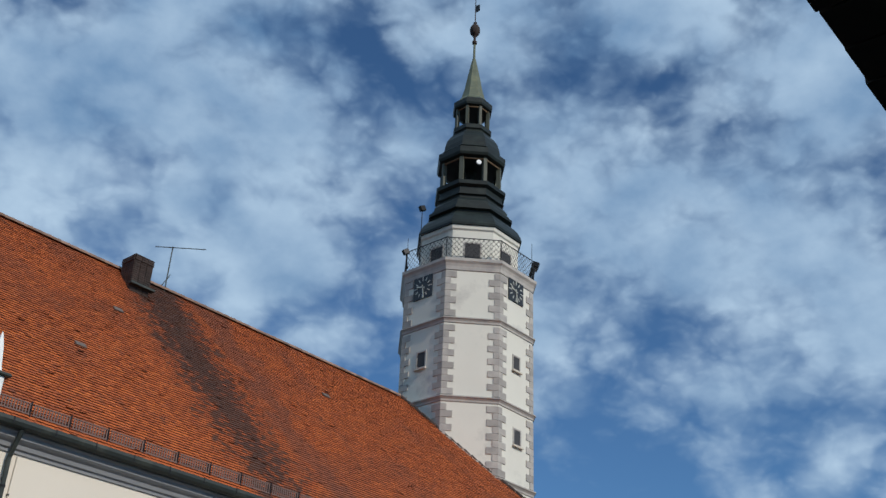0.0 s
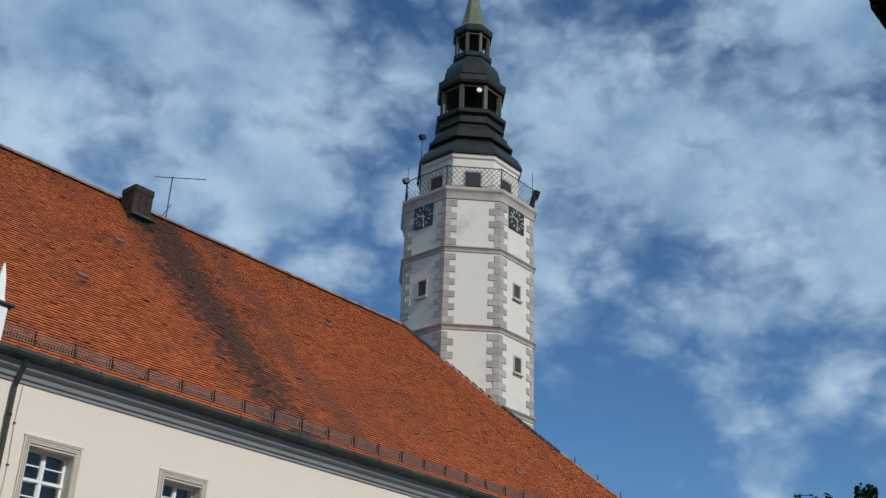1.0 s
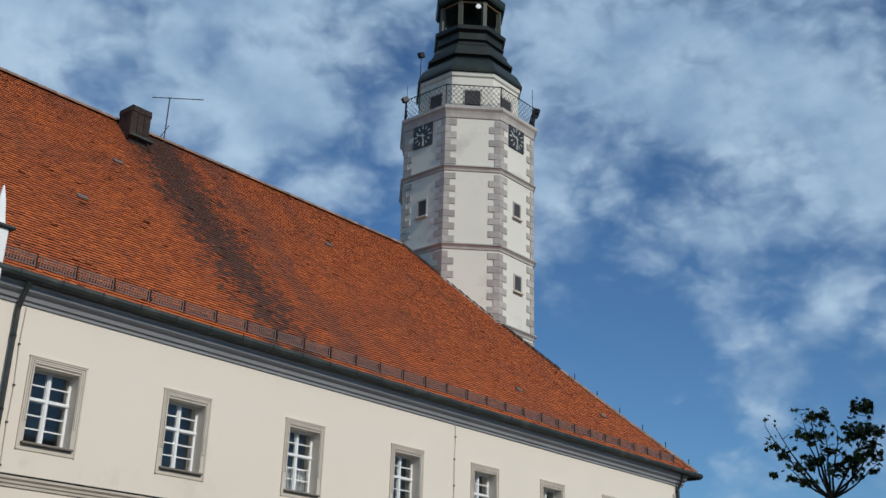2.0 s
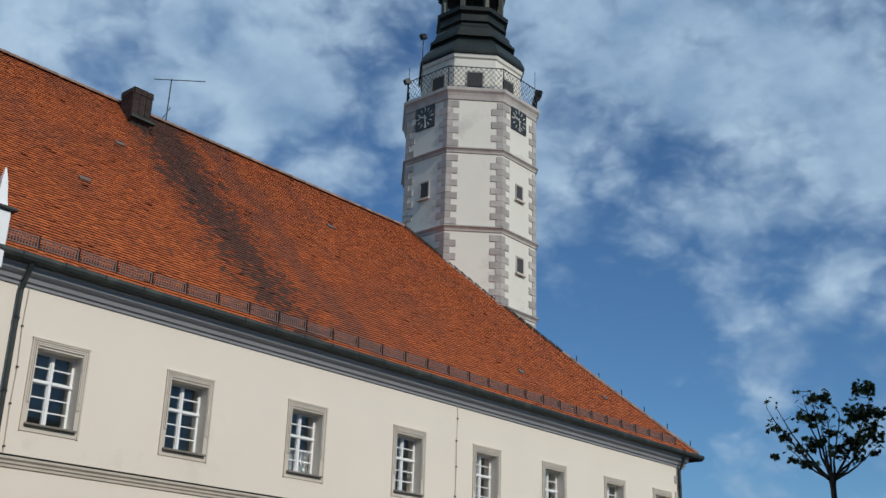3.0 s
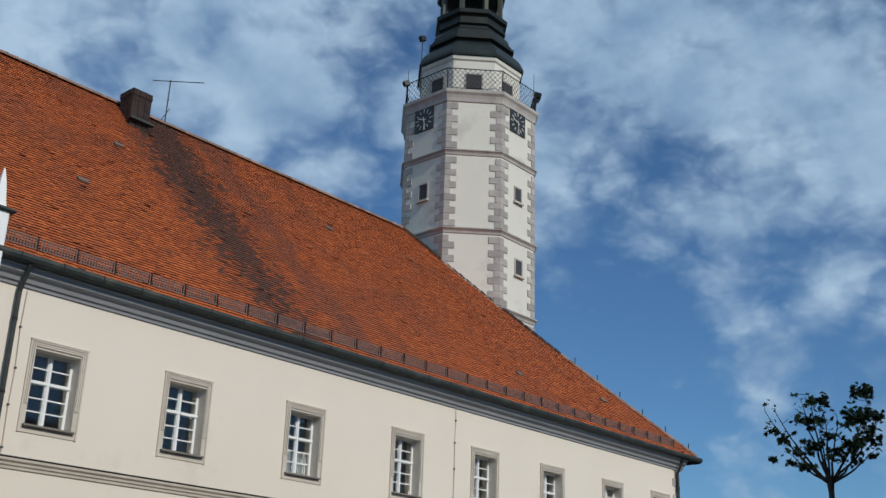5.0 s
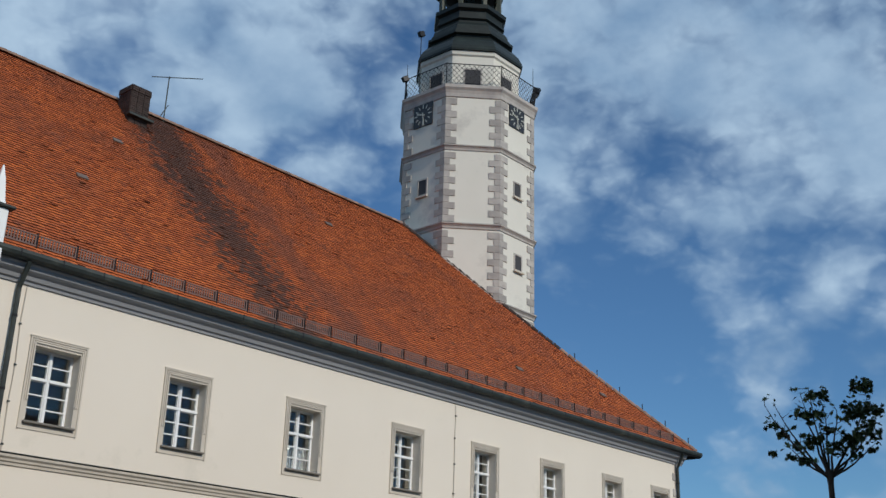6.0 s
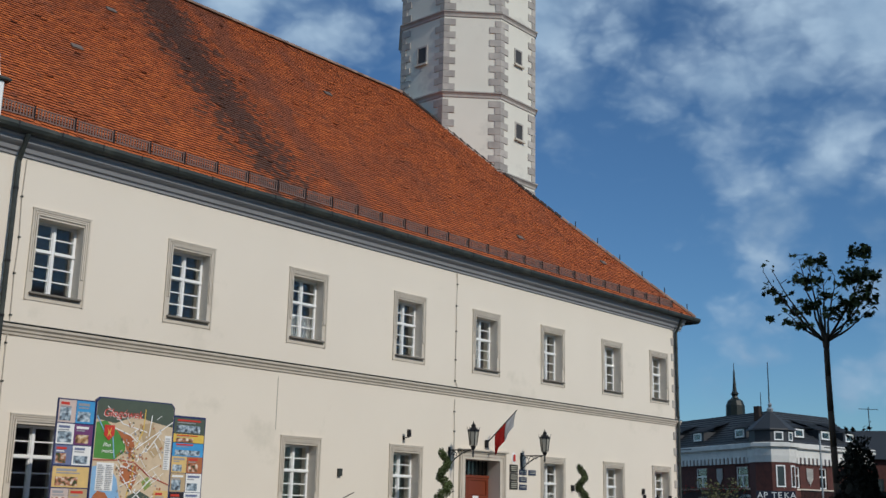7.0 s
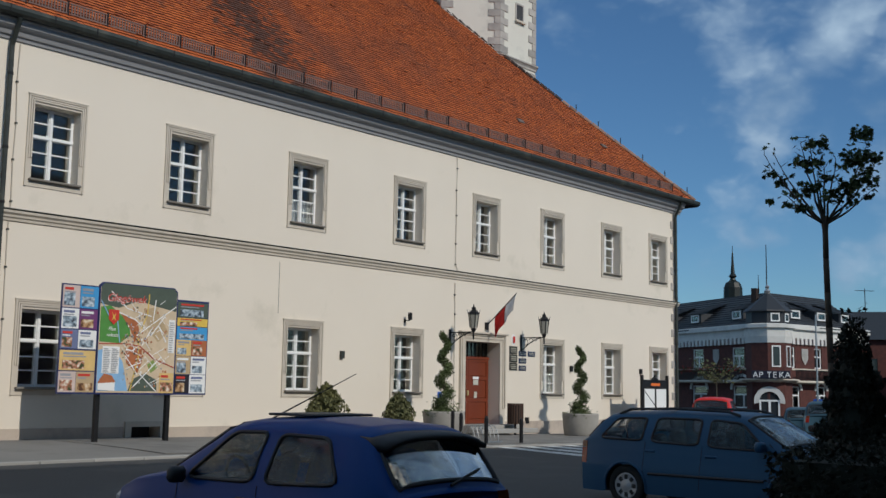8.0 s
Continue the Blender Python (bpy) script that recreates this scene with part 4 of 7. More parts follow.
def wall_item(name, x, z, w, h, d, mat, label, category, bevel=0.004, lift=0.003):
    ob = part(name, boxes((-w / 2, w / 2, -d, 0, -h / 2, h / 2), bevel=bevel), mat)
    ob.matrix_basis = pose(x, HY - lift, z)
    return tagged(ob, label, category)


for i, z in enumerate((3.00, 2.73, 2.46)):
    p = wall_item("wall_plaque", 28.80, z, 0.42, 0.25, 0.02, "plaque_dark", "dark bronze name plaque beside the door", "plaque")
    for k in range(3):
        part("text_bar", boxes((-0.15, 0.15, -0.025, -0.021, 0.05 - k * 0.06, 0.07 - k * 0.06)), "bar_pale", p)
for x, z in ((29.30, 2.90), (29.30, 2.66), (29.30, 2.42), (29.80, 2.90)):
    p = wall_item("wall_plaque", x, z, 0.40, 0.17, 0.02, "plaque_blue", "small dark blue office plaque beside the door", "plaque")
    for k in range(2):
        part("text_bar", boxes((-0.14, 0.14, -0.025, -0.021, 0.02 - k * 0.05, 0.035 - k * 0.05)), "bar_pale", p)
em = part("emblem", turned(bmesh.new(), [(0.02, -0.03), (0.13, -0.03), (0.15, -0.015), (0.15, 0.0)], 20), "white")
em.matrix_basis = pose(28.82, HY - 0.003, 3.34, -90, 0, 0) @ Matrix.Diagonal((0.85, 1.2, -1, 1))
tagged(em, "small oval white emblem on the wall", "emblem")
part("emblem_charge", boxes((-0.06, 0.06, -0.09, 0.09, 0.031, 0.036)), "sign_red", em)
wall_item("meter_box", 29.55, 0.70, 0.17, 0.2, 0.06, "dark_metal", "small black utility box low on the wall", "utility box")
wall_item("junction_box", 21.0, 2.59, 0.13, 0.2, 0.08, "gutter", "small grey junction box on the cream wall", "junction box")
wall_item("junction_box", 32.13, 2.47, 0.13, 0.2, 0.08, "dark_metal", "small dark junction box on the cream wall", "junction box")
wall_item("junction_box", 36.82, 2.47, 0.13, 0.2, 0.08, "dark_metal", "small dark junction box on the cream wall", "junction box")
wall_item("blue_sign", 25.15, 1.5, 0.2, 0.22, 0.01, "sign_blue", "small blue sign on the wall by the planter", "sign")
cam_box = wall_item("wall_camera", 23.52, 3.66, 0.05, 0.12, 0.05, "dark_metal", "small dark security camera on a wall bracket", "camera")
bm = bmesh.new()
rod(bm, (0, -0.03, 0), (0.02, -0.22, 0.02), 0.015, seg=6); box(bm, -0.05, 0.05, -0.28, -0.18, 0.03, 0.24, 0.01)
part("camera_body", bm, "dark_metal", cam_box)


def wall_lantern(x, z):
    ob = thing("wall_lantern", x, HY, z, label="black wrought-iron lantern on a scrolled wall bracket", category="lantern", group="lanterns beside the door")
    out = 0.95
    part("wall_plate", boxes((-0.05, 0.05, -0.03, -0.003, -0.22, 0.32)), "dark_metal", ob)
    bm = bmesh.new()
    rod(bm, (0, -0.03, 0.22), (0, -out, 0.22), 0.018, seg=6)
    pts = [(0, -0.04 - 0.8 * t, -0.2 + 0.4 * math.sin(t * math.pi / 2)) for t in np.linspace(0, 1, 9)]
    for a, b in zip(pts, pts[1:]):
        rod(bm, a, b, 0.016, seg=5)
    for cy, cz, r in ((-0.2, 0.08, 0.10), (-0.42, 0.13, 0.075), (-0.6, 0.16, 0.05)):
        ring = [(0, cy + r * math.cos(t), cz + r * math.sin(t)) for t in np.linspace(0, 5.2, 13)]
        for a, b in zip(ring, ring[1:]):
            rod(bm, a, b, 0.012, seg=4)
    part("bracket", bm, "dark_metal", ob)
    part("lantern_foot", turned(bmesh.new(), [(0.02, 0.0), (0.03, 0.12), (0.02, 0.2), (0.05, 0.24), (0.09, 0.32), (0.04, 0.34)], 8, 0, -out), "dark_metal", ob)
    part("lantern_glass", turned(bmesh.new(), [(0.10, 0.345), (0.15, 0.75)], 6, 0, -out), "lamp_glass", ob)
    for i in range(6):
        a = i * math.pi / 3
        bm = bmesh.new()
        rod(bm, (0.105 * math.cos(a), -out + 0.105 * math.sin(a), 0.34), (0.16 * math.cos(a), -out + 0.16 * math.sin(a), 0.78), 0.014, seg=4)
        rod(bm, (0.165 * math.cos(a), -out + 0.165 * math.sin(a), 0.76), (0.20 * math.cos(a), -out + 0.20 * math.sin(a), 0.9), 0.014, 0.004, seg=4)
        part("lantern_bar", bm, "dark_metal", ob)
    part("lantern_cap", turned(bmesh.new(), [(0.18, 0.755), (0.17, 0.80), (0.10, 0.86), (0.06, 0.9), (0.07, 0.95), (0.02, 1.0), (0.01, 1.06)], 6, 0, -out), "dark_metal", ob)


wall_lantern(25.58, 3.20)
wall_lantern(29.22, 3.20)


def build_flag():
    ob = thing("flag", 27.34, HY, 3.73, label="white and red flag hanging on a slanted pole above the door", category="flag")
    part("holder", boxes((-0.05, 0.05, -0.1, -0.003, -0.14, 0.1), bevel=0.01), "dark_metal", ob)
    base, tip = Vector((0, -0.06, 0)), Vector((0.12, -1.15, 1.0))
    bm = bmesh.new()
    rod(bm, base, tip, 0.018, 0.014, seg=6)
    part("flagpole", bm, "dark_metal", ob)
    axis = tip - base
    for name, k0, k1, mat in (("white_half", 0.63, 0.98, "flag_white"), ("red_half", 0.27, 0.635, "flag_red")):
        bm = bmesh.new()
        n, m = 8, 10
        grid = []
        for i in range(n + 1):
            k = k0 + (k1 - k0) * i / n
            top = base + axis * k
            row = []
            for j in range(m + 1):
                d = j / m
                fall = 0.50 + 0.22 * (1 - k)
                lean = Vector((-0.08, 0.10, 0)) * d * (k - 0.2)
                row.append(bm.verts.new(top + Vector((0.04 * math.sin(k * 17 + d * 3) * d, 0, -fall * d)) + lean))
            grid.append(row)
        for i in range(n):
            for j in range(m):
                bm.faces.new((grid[i][j], grid[i + 1][j], grid[i + 1][j + 1], grid[i][j + 1]))
        bmesh.ops.solidify(bm, geom=bm.faces, thickness=0.004)
        part(name, bm, mat, ob, "", True)


build_flag()

# chimney and its aerial
chim = thing("chimney", 17.82, 29.78, 17.43, label="sooty dark brick chimney on the roof ridge", category="chimney")
CW = 0.36
part("core", boxes((-CW + 0.02, CW - 0.02, -CW + 0.02, CW - 0.02, 0, 1.72)), "brick_dark", chim)
brick_me = mesh_of("brick", boxes((-0.115, 0.115, -0.02, 0.02, 0, 0.068), bevel=0.004), "brick_dark")
for c in range(21):
    z = 0.1 + c * 0.078
    g = 0.03 if c >= 19 else 0.0
    for side in range(4):
        for i in range(3):
            off = -CW + 0.115 + i * 0.245
            shared("brick", brick_me, chim, pose(0, 0, 0, 0, 0, side * 90) @ pose(off, -CW - g, z))
part("cap", boxes((-CW - 0.03, CW + 0.03, -CW - 0.03, CW + 0.03, 1.74, 1.80), bevel=0.015), "brick_dark", chim)
part("flashing", boxes((-0.45, 0.5, -0.55, -0.35, 0.62, 0.70)), "gutter", chim)

aer = thing("roof_aerial", 19.36, 30.3, 18.8, label="thin metal television aerial on the ridge", category="aerial")
bm = bmesh.new(); rod(bm, (0, 0, 0), (0.02, 0, 1.85), 0.022, seg=6)
part("mast", bm, "gutter", aer)
bm = bmesh.new(); rod(bm, (-0.43, 0.42, 1.80), (0.83, -0.89, 1.80), 0.016, seg=6)
part("boom", bm, "gutter", aer)
bm = bmesh.new(); rod(bm, (-0.18, 0.0, 0.15), (0.12, 0.0, 0.75), 0.016, seg=6)
part("stay", bm, "gutter", aer)

# white gable finial at the far end of the eaves
fin = thing("gable_finial", 10.12, 21.6, 9.58, label="white pointed gable finial above the eaves", category="finial")
part("pedestal", boxes((-0.45, 0.12, -0.12, 0.3, -0.5, 0.78), bevel=0.02), "white", fin)
part("ledge", boxes((-0.5, 0.24, -0.2, 0.36, 0.781, 0.86), bevel=0.02), "gutter", fin)
bm = turned(bmesh.new(), [(0.2, 0.86), (0.16, 1.0), (0.10, 1.45), (0.03, 1.75), (0.01, 1.8)], 4, -0.1, 0.05, math.pi / 4)
part("point", bm, "white", fin)


# ---------------------------------------------------------------- town map board
def build_board():
    bx, by = 13.39, 20.35
    z0, z1 = 1.475, 3.735
    ob = thing("map_board", bx, by, ground_z(bx, by) + 0.03, label="large town map board with advertising panels on two black posts", category="notice board")
    g = ob.location.z
    zb, zt = z0 - g, z1 - g
    L, R = -1.83, 1.81
    for x in (-0.86, 0.87):
        part("post", boxes((x - 0.05, x + 0.05, 0.0, 0.1, 0, zt - 0.1), bevel=0.005), "dark_metal", ob)
    part("side_panel", boxes((L, -0.99, -0.05, -0.003, zb, zt - 0.03)), "board_navy", ob)
    part("side_panel", boxes((0.95, R, -0.05, -0.003, zb, zt - 0.17)), "board_navy", ob)
    bm = bmesh.new()
    ol = [(-0.988, zb - 0.005), (0.948, zb - 0.005), (0.948, zt - 0.02), (0.86, zt + 0.07), (-0.90, zt + 0.07), (-0.988, zt)]
    f = [bm.verts.new((x, -0.07, z)) for x, z in ol]
    r = [bm.verts.new((x, -0.003, z)) for x, z in ol]
    bm.faces.new(f); bm.faces.new(r[::-1])
    for i in range(6):
        bm.faces.new((f[i], r[i], r[(i + 1) % 6], f[(i + 1) % 6]))
    bmesh.ops.recalc_face_normals(bm, faces=bm.faces)
    part("map_panel", bm, "board_navy", ob)
    H = zt - zb

    def across(x):
        """Print positions: two narrow wings of adverts and the wide map between them."""
        if x <= -0.87:
            return L + (x - L) * (-0.99 - L) / (-0.87 - L)
        if x >= 1.07:
            return R - (R - x) * (R - 0.95) / (R - 1.07)
        return x - 0.12

    def flat(name, x0, x1, a, b, mat, y):
        return part(name, boxes((across(x0), across(x1), y - 0.003, y, zb + a * H, zb + b * H)), mat, ob)

    layer = [0]

    def blob(name, pts, mat, y):
        layer[0] += 1
        y -= 0.0004 * layer[0]
        bm = bmesh.new()
        f = [bm.verts.new((across(x), y, zb + z * H)) for x, z in pts]
        r = [bm.verts.new((across(x), y + 0.003, zb + z * H)) for x, z in pts]
        bm.faces.new(f)
        for i in range(len(pts)):
            bm.faces.new((f[i], r[i], r[(i + 1) % len(pts)], f[(i + 1) % len(pts)]))
        bm.normal_update()
        bmesh.ops.triangulate(bm, faces=[q for q in bm.faces if len(q.verts) > 4])
        bmesh.ops.recalc_face_normals(bm, faces=bm.faces)
        return part(name, bm, mat, ob)
    y = -0.0705
    flat("map_sheet", -0.845, 1.045, 0.015, 0.985, "map_paper", y)
    y -= 0.004
    blob("map_patch", [(-0.83, 0.48), (-0.35, 0.47), (-0.1, 0.55), (-0.12, 0.68), (-0.4, 0.75), (-0.6, 0.82), (-0.83, 0.8)], "map_green", y)
    blob("map_patch", [(-0.84, 0.985), (-0.84, 0.83), (-0.4, 0.80), (0.1, 0.88), (0.5, 0.84), (1.04, 0.80), (1.04, 0.985), (0.97, 1.02), (-0.77, 1.02)], "map_woods", y)
    blob("map_patch", [(-0.84, 0.03), (-0.1, 0.03), (-0.25, 0.3), (-0.5, 0.44), (-0.84, 0.40)], "map_sky", y)
    blob("map_patch", [(-0.35, 0.75), (0.05, 0.69), (0.12, 0.60), (0.0, 0.5), (-0.1, 0.6)], "map_rust", y)
    blob("map_patch", [(-0.1, 0.45), (0.2, 0.42), (0.22, 0.3), (0.12, 0.2), (-0.15, 0.28), (-0.22, 0.38)], "map_rust", y)
    blob("map_patch", [(0.35, 0.28), (0.5, 0.33), (0.62, 0.26), (0.45, 0.2)], "map_green2", y)
    blob("map_patch", [(0.2, 0.8), (0.5, 0.83), (0.85, 0.6), (0.6, 0.5), (0.35, 0.6)], "map_tan", y)
    blob("map_patch", [(-0.1, 0.03), (0.62, 0.03), (0.6, 0.14), (0.3, 0.2), (0.0, 0.14)], "map_woods", y)
    flat("map_legend", -0.74, -0.34, 0.19, 0.44, "white", y - 0.001)
    flat("map_legend", 0.86, 1.02, 0.4, 0.72, "white", y - 0.001)
    y -= 0.005
    roads = [((-0.84, 0.46), (-0.2, 0.47), "map_red"), ((-0.2, 0.47), (0.15, 0.45), "map_red"), ((0.15, 0.45), (0.5, 0.34), "map_red"), ((0.5, 0.34), (1.03, 0.26), "map_red"),
             ((-0.05, 0.03), (0.12, 0.35), "map_yellow"), ((0.12, 0.35), (0.1, 0.55), "map_yellow"), ((0.1, 0.55), (0.3, 0.75), "map_yellow"), ((0.3, 0.75), (0.33, 0.95), "map_yellow"),
             ((-0.4, 0.76), (0.0, 0.70), "white"), ((0.0, 0.70), (0.25, 0.62), "white"), ((0.05, 0.55), (1.03, 0.85), "white"), ((-0.6, 0.95), (-0.2, 0.8), "white"), ((-0.2, 0.8), (0.4, 0.74), "white"),
             ((-0.15, 0.42), (0.2, 0.36), "white"), ((-0.1, 0.25), (0.2, 0.3), "white"), ((0.15, 0.2), (0.6, 0.03), "white"), ((0.0, 0.06), (0.7, 0.36), "white"), ((0.4, 0.55), (0.75, 0.75), "white"), ((0.6, 0.65), (0.8, 0.5), "white"), ((0.2, 0.46), (0.42, 0.62), "white"), ((-0.83, 0.86), (-0.6, 0.7), "map_sky"), ((-0.45, 0.75), (-0.35, 0.48), "map_sky"), ((0.5, 0.9), (0.45, 0.7), "white"), ((-0.2, 0.36), (0.12, 0.18), "white")]
    for (xa, za), (xb, zb2), mt in roads:
        a, b = Vector((across(xa), 0, za * H)), Vector((across(xb), 0, zb2 * H))
        bm = boxes((0, (b - a).length, -0.002, 0.002, -0.011, 0.011))
        bm.transform(Matrix.Translation(a + Vector((0, y, zb))) @ Matrix.Rotation(-math.atan2(b.z - a.z, b.x - a.x), 4, "Y"))
        part("map_road", bm, mt, ob)
    # small printed house blocks
    rnd = random.Random(5)
    for i in range(190):
        xa, za = rnd.uniform(-0.25, 0.85), rnd.uniform(0.06, 0.82)
        if rnd.random() < 0.6:
            xa, za = rnd.gauss(0.05, 0.16), rnd.gauss(0.45, 0.13)
        xa, za = min(0.9, max(-0.3, xa)), min(0.85, max(0.05, za))
        w = rnd.uniform(0.015, 0.04)
        flat("map_block", xa, xa + w, za, za + rnd.uniform(0.008, 0.022), rnd.choice(("map_tan", "map_rust", "map_rust", "map_woods", "white", "map_grey", "map_rust")), y - 0.002 - 0.00003 * i)
    # grid of side streets, thin and pale
    for i in range(34):
        xa, za = rnd.gauss(0.25, 0.3), rnd.gauss(0.5, 0.2)
        xa, za = min(0.8, max(-0.3, xa)), min(0.86, max(0.1, za))
        ang, ln = rnd.choice((0.55, 0.62, -0.75, -0.85)) + rnd.gauss(0, 0.08), rnd.uniform(0.1, 0.3)
        a, b = Vector((across(xa), 0, za * H)), Vector((across(xa) + ln * math.cos(ang), 0, za * H + ln * math.sin(ang)))
        if b.x > 0.9 or b.z > 0.93 * H or b.z < 0.03 * H:
            continue
        bm = boxes((0, (b - a).length, -0.002, 0.002, -0.006, 0.006))
        bm.transform(Matrix.Translation(a + Vector((0, y - 0.001 - 0.00004 * i, zb))) @ Matrix.Rotation(-math.atan2(b.z - a.z, b.x - a.x), 4, "Y"))
        part("map_road", bm, "white", ob)
    # lines of small print in the legends
    for x0, x1, z0_, z1_ in ((-0.72, -0.56, 0.2, 0.43), (-0.53, -0.36, 0.2, 0.43), (0.875, 1.0, 0.41, 0.71)):
        for i in range(14):
            zz = z0_ + (z1_ - z0_) * i / 14
            flat("legend_line", x0, x1 - rnd.uniform(0, 0.05), zz, zz + 0.006, "map_grey", y - 0.0085)
    # drawing of a white house with a red roof in the lower corner
    blob("drawn_house", [(-0.82, 0.04), (-0.42, 0.03), (-0.42, 0.11), (-0.6, 0.12), (-0.82, 0.10)], "white", y - 0.006)
    blob("drawn_roof", [(-0.83, 0.10), (-0.40, 0.11), (-0.5, 0.17), (-0.68, 0.19), (-0.76, 0.15)], "map_rust", y - 0.008)
    # shield and heading
    blob("shield", [(-0.64, 0.78), (-0.40, 0.78), (-0.40, 0.69), (-0.52, 0.64), (-0.64, 0.69)], "sign_red", y - 0.006)
    blob("shield_charge", [(-0.57, 0.76), (-0.52, 0.72), (-0.47, 0.76), (-0.50, 0.71), (-0.46, 0.67), (-0.52, 0.70), (-0.58, 0.67), (-0.54, 0.71)], "map_yellow", y - 0.010)

    def words(text, x, z, size, mat, yy, italic=0.25):
        cu = bpy.data.curves.new("lettering", "FONT")
        cu.body, cu.size, cu.shear, cu.extrude = text, size, italic, 0.001
        tmp = bpy.data.objects.new("lettering", cu)
        me = bpy.data.meshes.new_from_object(tmp)
        bpy.data.objects.remove(tmp)
        me.materials.append(M[mat])
        t = new("lettering", me)
        t.parent = ob
        t.matrix_basis = pose(across(x), yy, zb + z * H, 90, 0, 0)
    words("Głogówek", -0.71, 0.855, 0.23, "white", y - 0.004)
    words("Głogówek", -0.70, 0.86, 0.228, "sign_red", y - 0.008)
    words("Plan", -0.64, 0.585, 0.11, "white", y - 0.004)
    words("miasta", -0.67, 0.53, 0.11, "white", y - 0.004)
    # advertising panels: (x0, x1, low, high, ground colour, second colour)
    ads = [(L + 0.03, -1.38, 0.78, 0.97, "ad_pink", "map_tan"), (-1.35, -0.9, 0.78, 0.97, "ad_blue", "white"),
           (L + 0.03, -1.38, 0.59, 0.76, "white", "map_grey"), (-1.35, -0.9, 0.59, 0.76, "ad_purple", "map_yellow"),
           (L + 0.03, -1.38, 0.41, 0.57, "ad_navy", "map_grey"), (-1.35, -0.9, 0.41, 0.57, "white", "ad_navy"),
           (L + 0.03, -0.9, 0.215, 0.385, "ad_orange", "map_tan"), (L + 0.03, -1.38, 0.02, 0.195, "ad_pink", "map_rust"), (-1.35, -0.9, 0.02, 0.195, "map_tan", "map_rust"),
           (1.1, R - 0.03, 0.76, 0.90, "map_woods", "white"), (1.1, R - 0.03, 0.67, 0.745, "map_yellow", "sign_red"), (1.1, R - 0.03, 0.54, 0.665, "ad_blue", "white"),
           (1.1, 1.42, 0.385, 0.53, "ad_orange", "map_tan"), (1.45, R - 0.03, 0.385, 0.53, "map_rust", "map_tan"), (1.1, 1.42, 0.205, 0.37, "map_tan", "map_grey"), (1.45, R - 0.03, 0.205, 0.37, "white", "ad_orange"),
           (0.68, 1.02, 0.02, 0.2, "ad_orange", "map_tan"), (1.1, 1.40, 0.02, 0.19, "ad_black", "sign_red"), (1.43, R - 0.03, 0.02, 0.19, "white", "map_grey")]
    for x0, x1, a, b, m1, m2 in ads:
        x0, x1, a, b = x0 - 0.01, x1 + 0.01, a - 0.005, b + 0.005
        yy = -0.0505 if x1 < -0.86 or x0 > 1.07 else -0.083
        flat("advert", x0, x1, a, b, m1, yy)
        w, h = x1 - x0, b - a
        flat("advert_picture", x0 + w * 0.08, x0 + w * rnd.uniform(0.6, 0.92), a + h * 0.08, a + h * rnd.uniform(0.45, 0.66), rnd.choice(("photo_warm", "photo_cool", "photo_mixed")) if m1 != "white" else rnd.choice((m2, "photo_cool")), yy - 0.004)
        flat("advert_bar", x0 + w * 0.1, x0 + w * rnd.uniform(0.6, 0.9), b - h * 0.22, b - h * 0.10, rnd.choice(("white", "map_grey", "sign_red")) if m1 != "white" else "ad_navy", yy - 0.004)
        flat("advert_bar", x0 + w * 0.1, x0 + w * rnd.uniform(0.5, 0.8), b - h * 0.34, b - h * 0.28, "map_grey" if m1 != "ad_navy" else "white", yy - 0.004)


for nm, c in {"board_navy": (0.018, 0.03, 0.12), "map_paper": (0.66, 0.52, 0.36), "map_green": (0.09, 0.28, 0.06), "map_green2": (0.25, 0.34, 0.10), "map_woods": (0.085, 0.11, 0.085), "map_sky": (0.26, 0.47, 0.72), "map_rust": (0.45, 0.15, 0.06),
              "map_tan": (0.50, 0.37, 0.22), "map_red": (0.45, 0.06, 0.04), "map_yellow": (0.75, 0.52, 0.10), "map_grey": (0.33, 0.34, 0.37), "ad_pink": (0.62, 0.50, 0.46), "ad_blue": (0.06, 0.33, 0.66), "ad_purple": (0.17, 0.05, 0.17), "ad_navy": (0.16, 0.19, 0.33), "ad_orange": (0.72, 0.50, 0.20), "ad_black": (0.025, 0.02, 0.025)}.items():
    M[nm] = material("print_" + nm, c, 0.45, grain=40, fine=60, amount=0.6, bump=0)
def photo(name, dark, mid, light, scale):
    """A small printed photograph: three tones in soft patches."""
    m = material(name, mid, 0.4, bump=0)
    nt = m.node_tree
    t, r = nt.nodes.new("ShaderNodeTexNoise"), nt.nodes.new("ShaderNodeValToRGB")
    t.inputs["Scale"].default_value, t.inputs["Detail"].default_value = scale, 4
    g = nt.nodes.new("ShaderNodeNewGeometry")
    nt.links.new(g.outputs["Position"], t.inputs["Vector"]); nt.links.new(t.outputs[0], r.inputs[0])
    e = r.color_ramp.elements
    e[0].position, e[0].color, e[1].position, e[1].color = 0.38, (*dark, 1), 0.64, (*light, 1)
    e.new(0.5).color = (*mid, 1)
    nt.links.new(r.outputs[0], nt.nodes["Principled BSDF"].inputs["Base Color"])
    return m


M["photo_warm"] = photo("printed_warm_photo", (0.10, 0.045, 0.025), (0.45, 0.26, 0.12), (0.70, 0.60, 0.45), 9)
M["photo_cool"] = photo("printed_cool_photo", (0.05, 0.06, 0.08), (0.25, 0.33, 0.40), (0.62, 0.68, 0.74), 10)
M["photo_mixed"] = photo("printed_mixed_photo", (0.05, 0.07, 0.03), (0.42, 0.16, 0.09), (0.72, 0.68, 0.58), 11)
build_board()


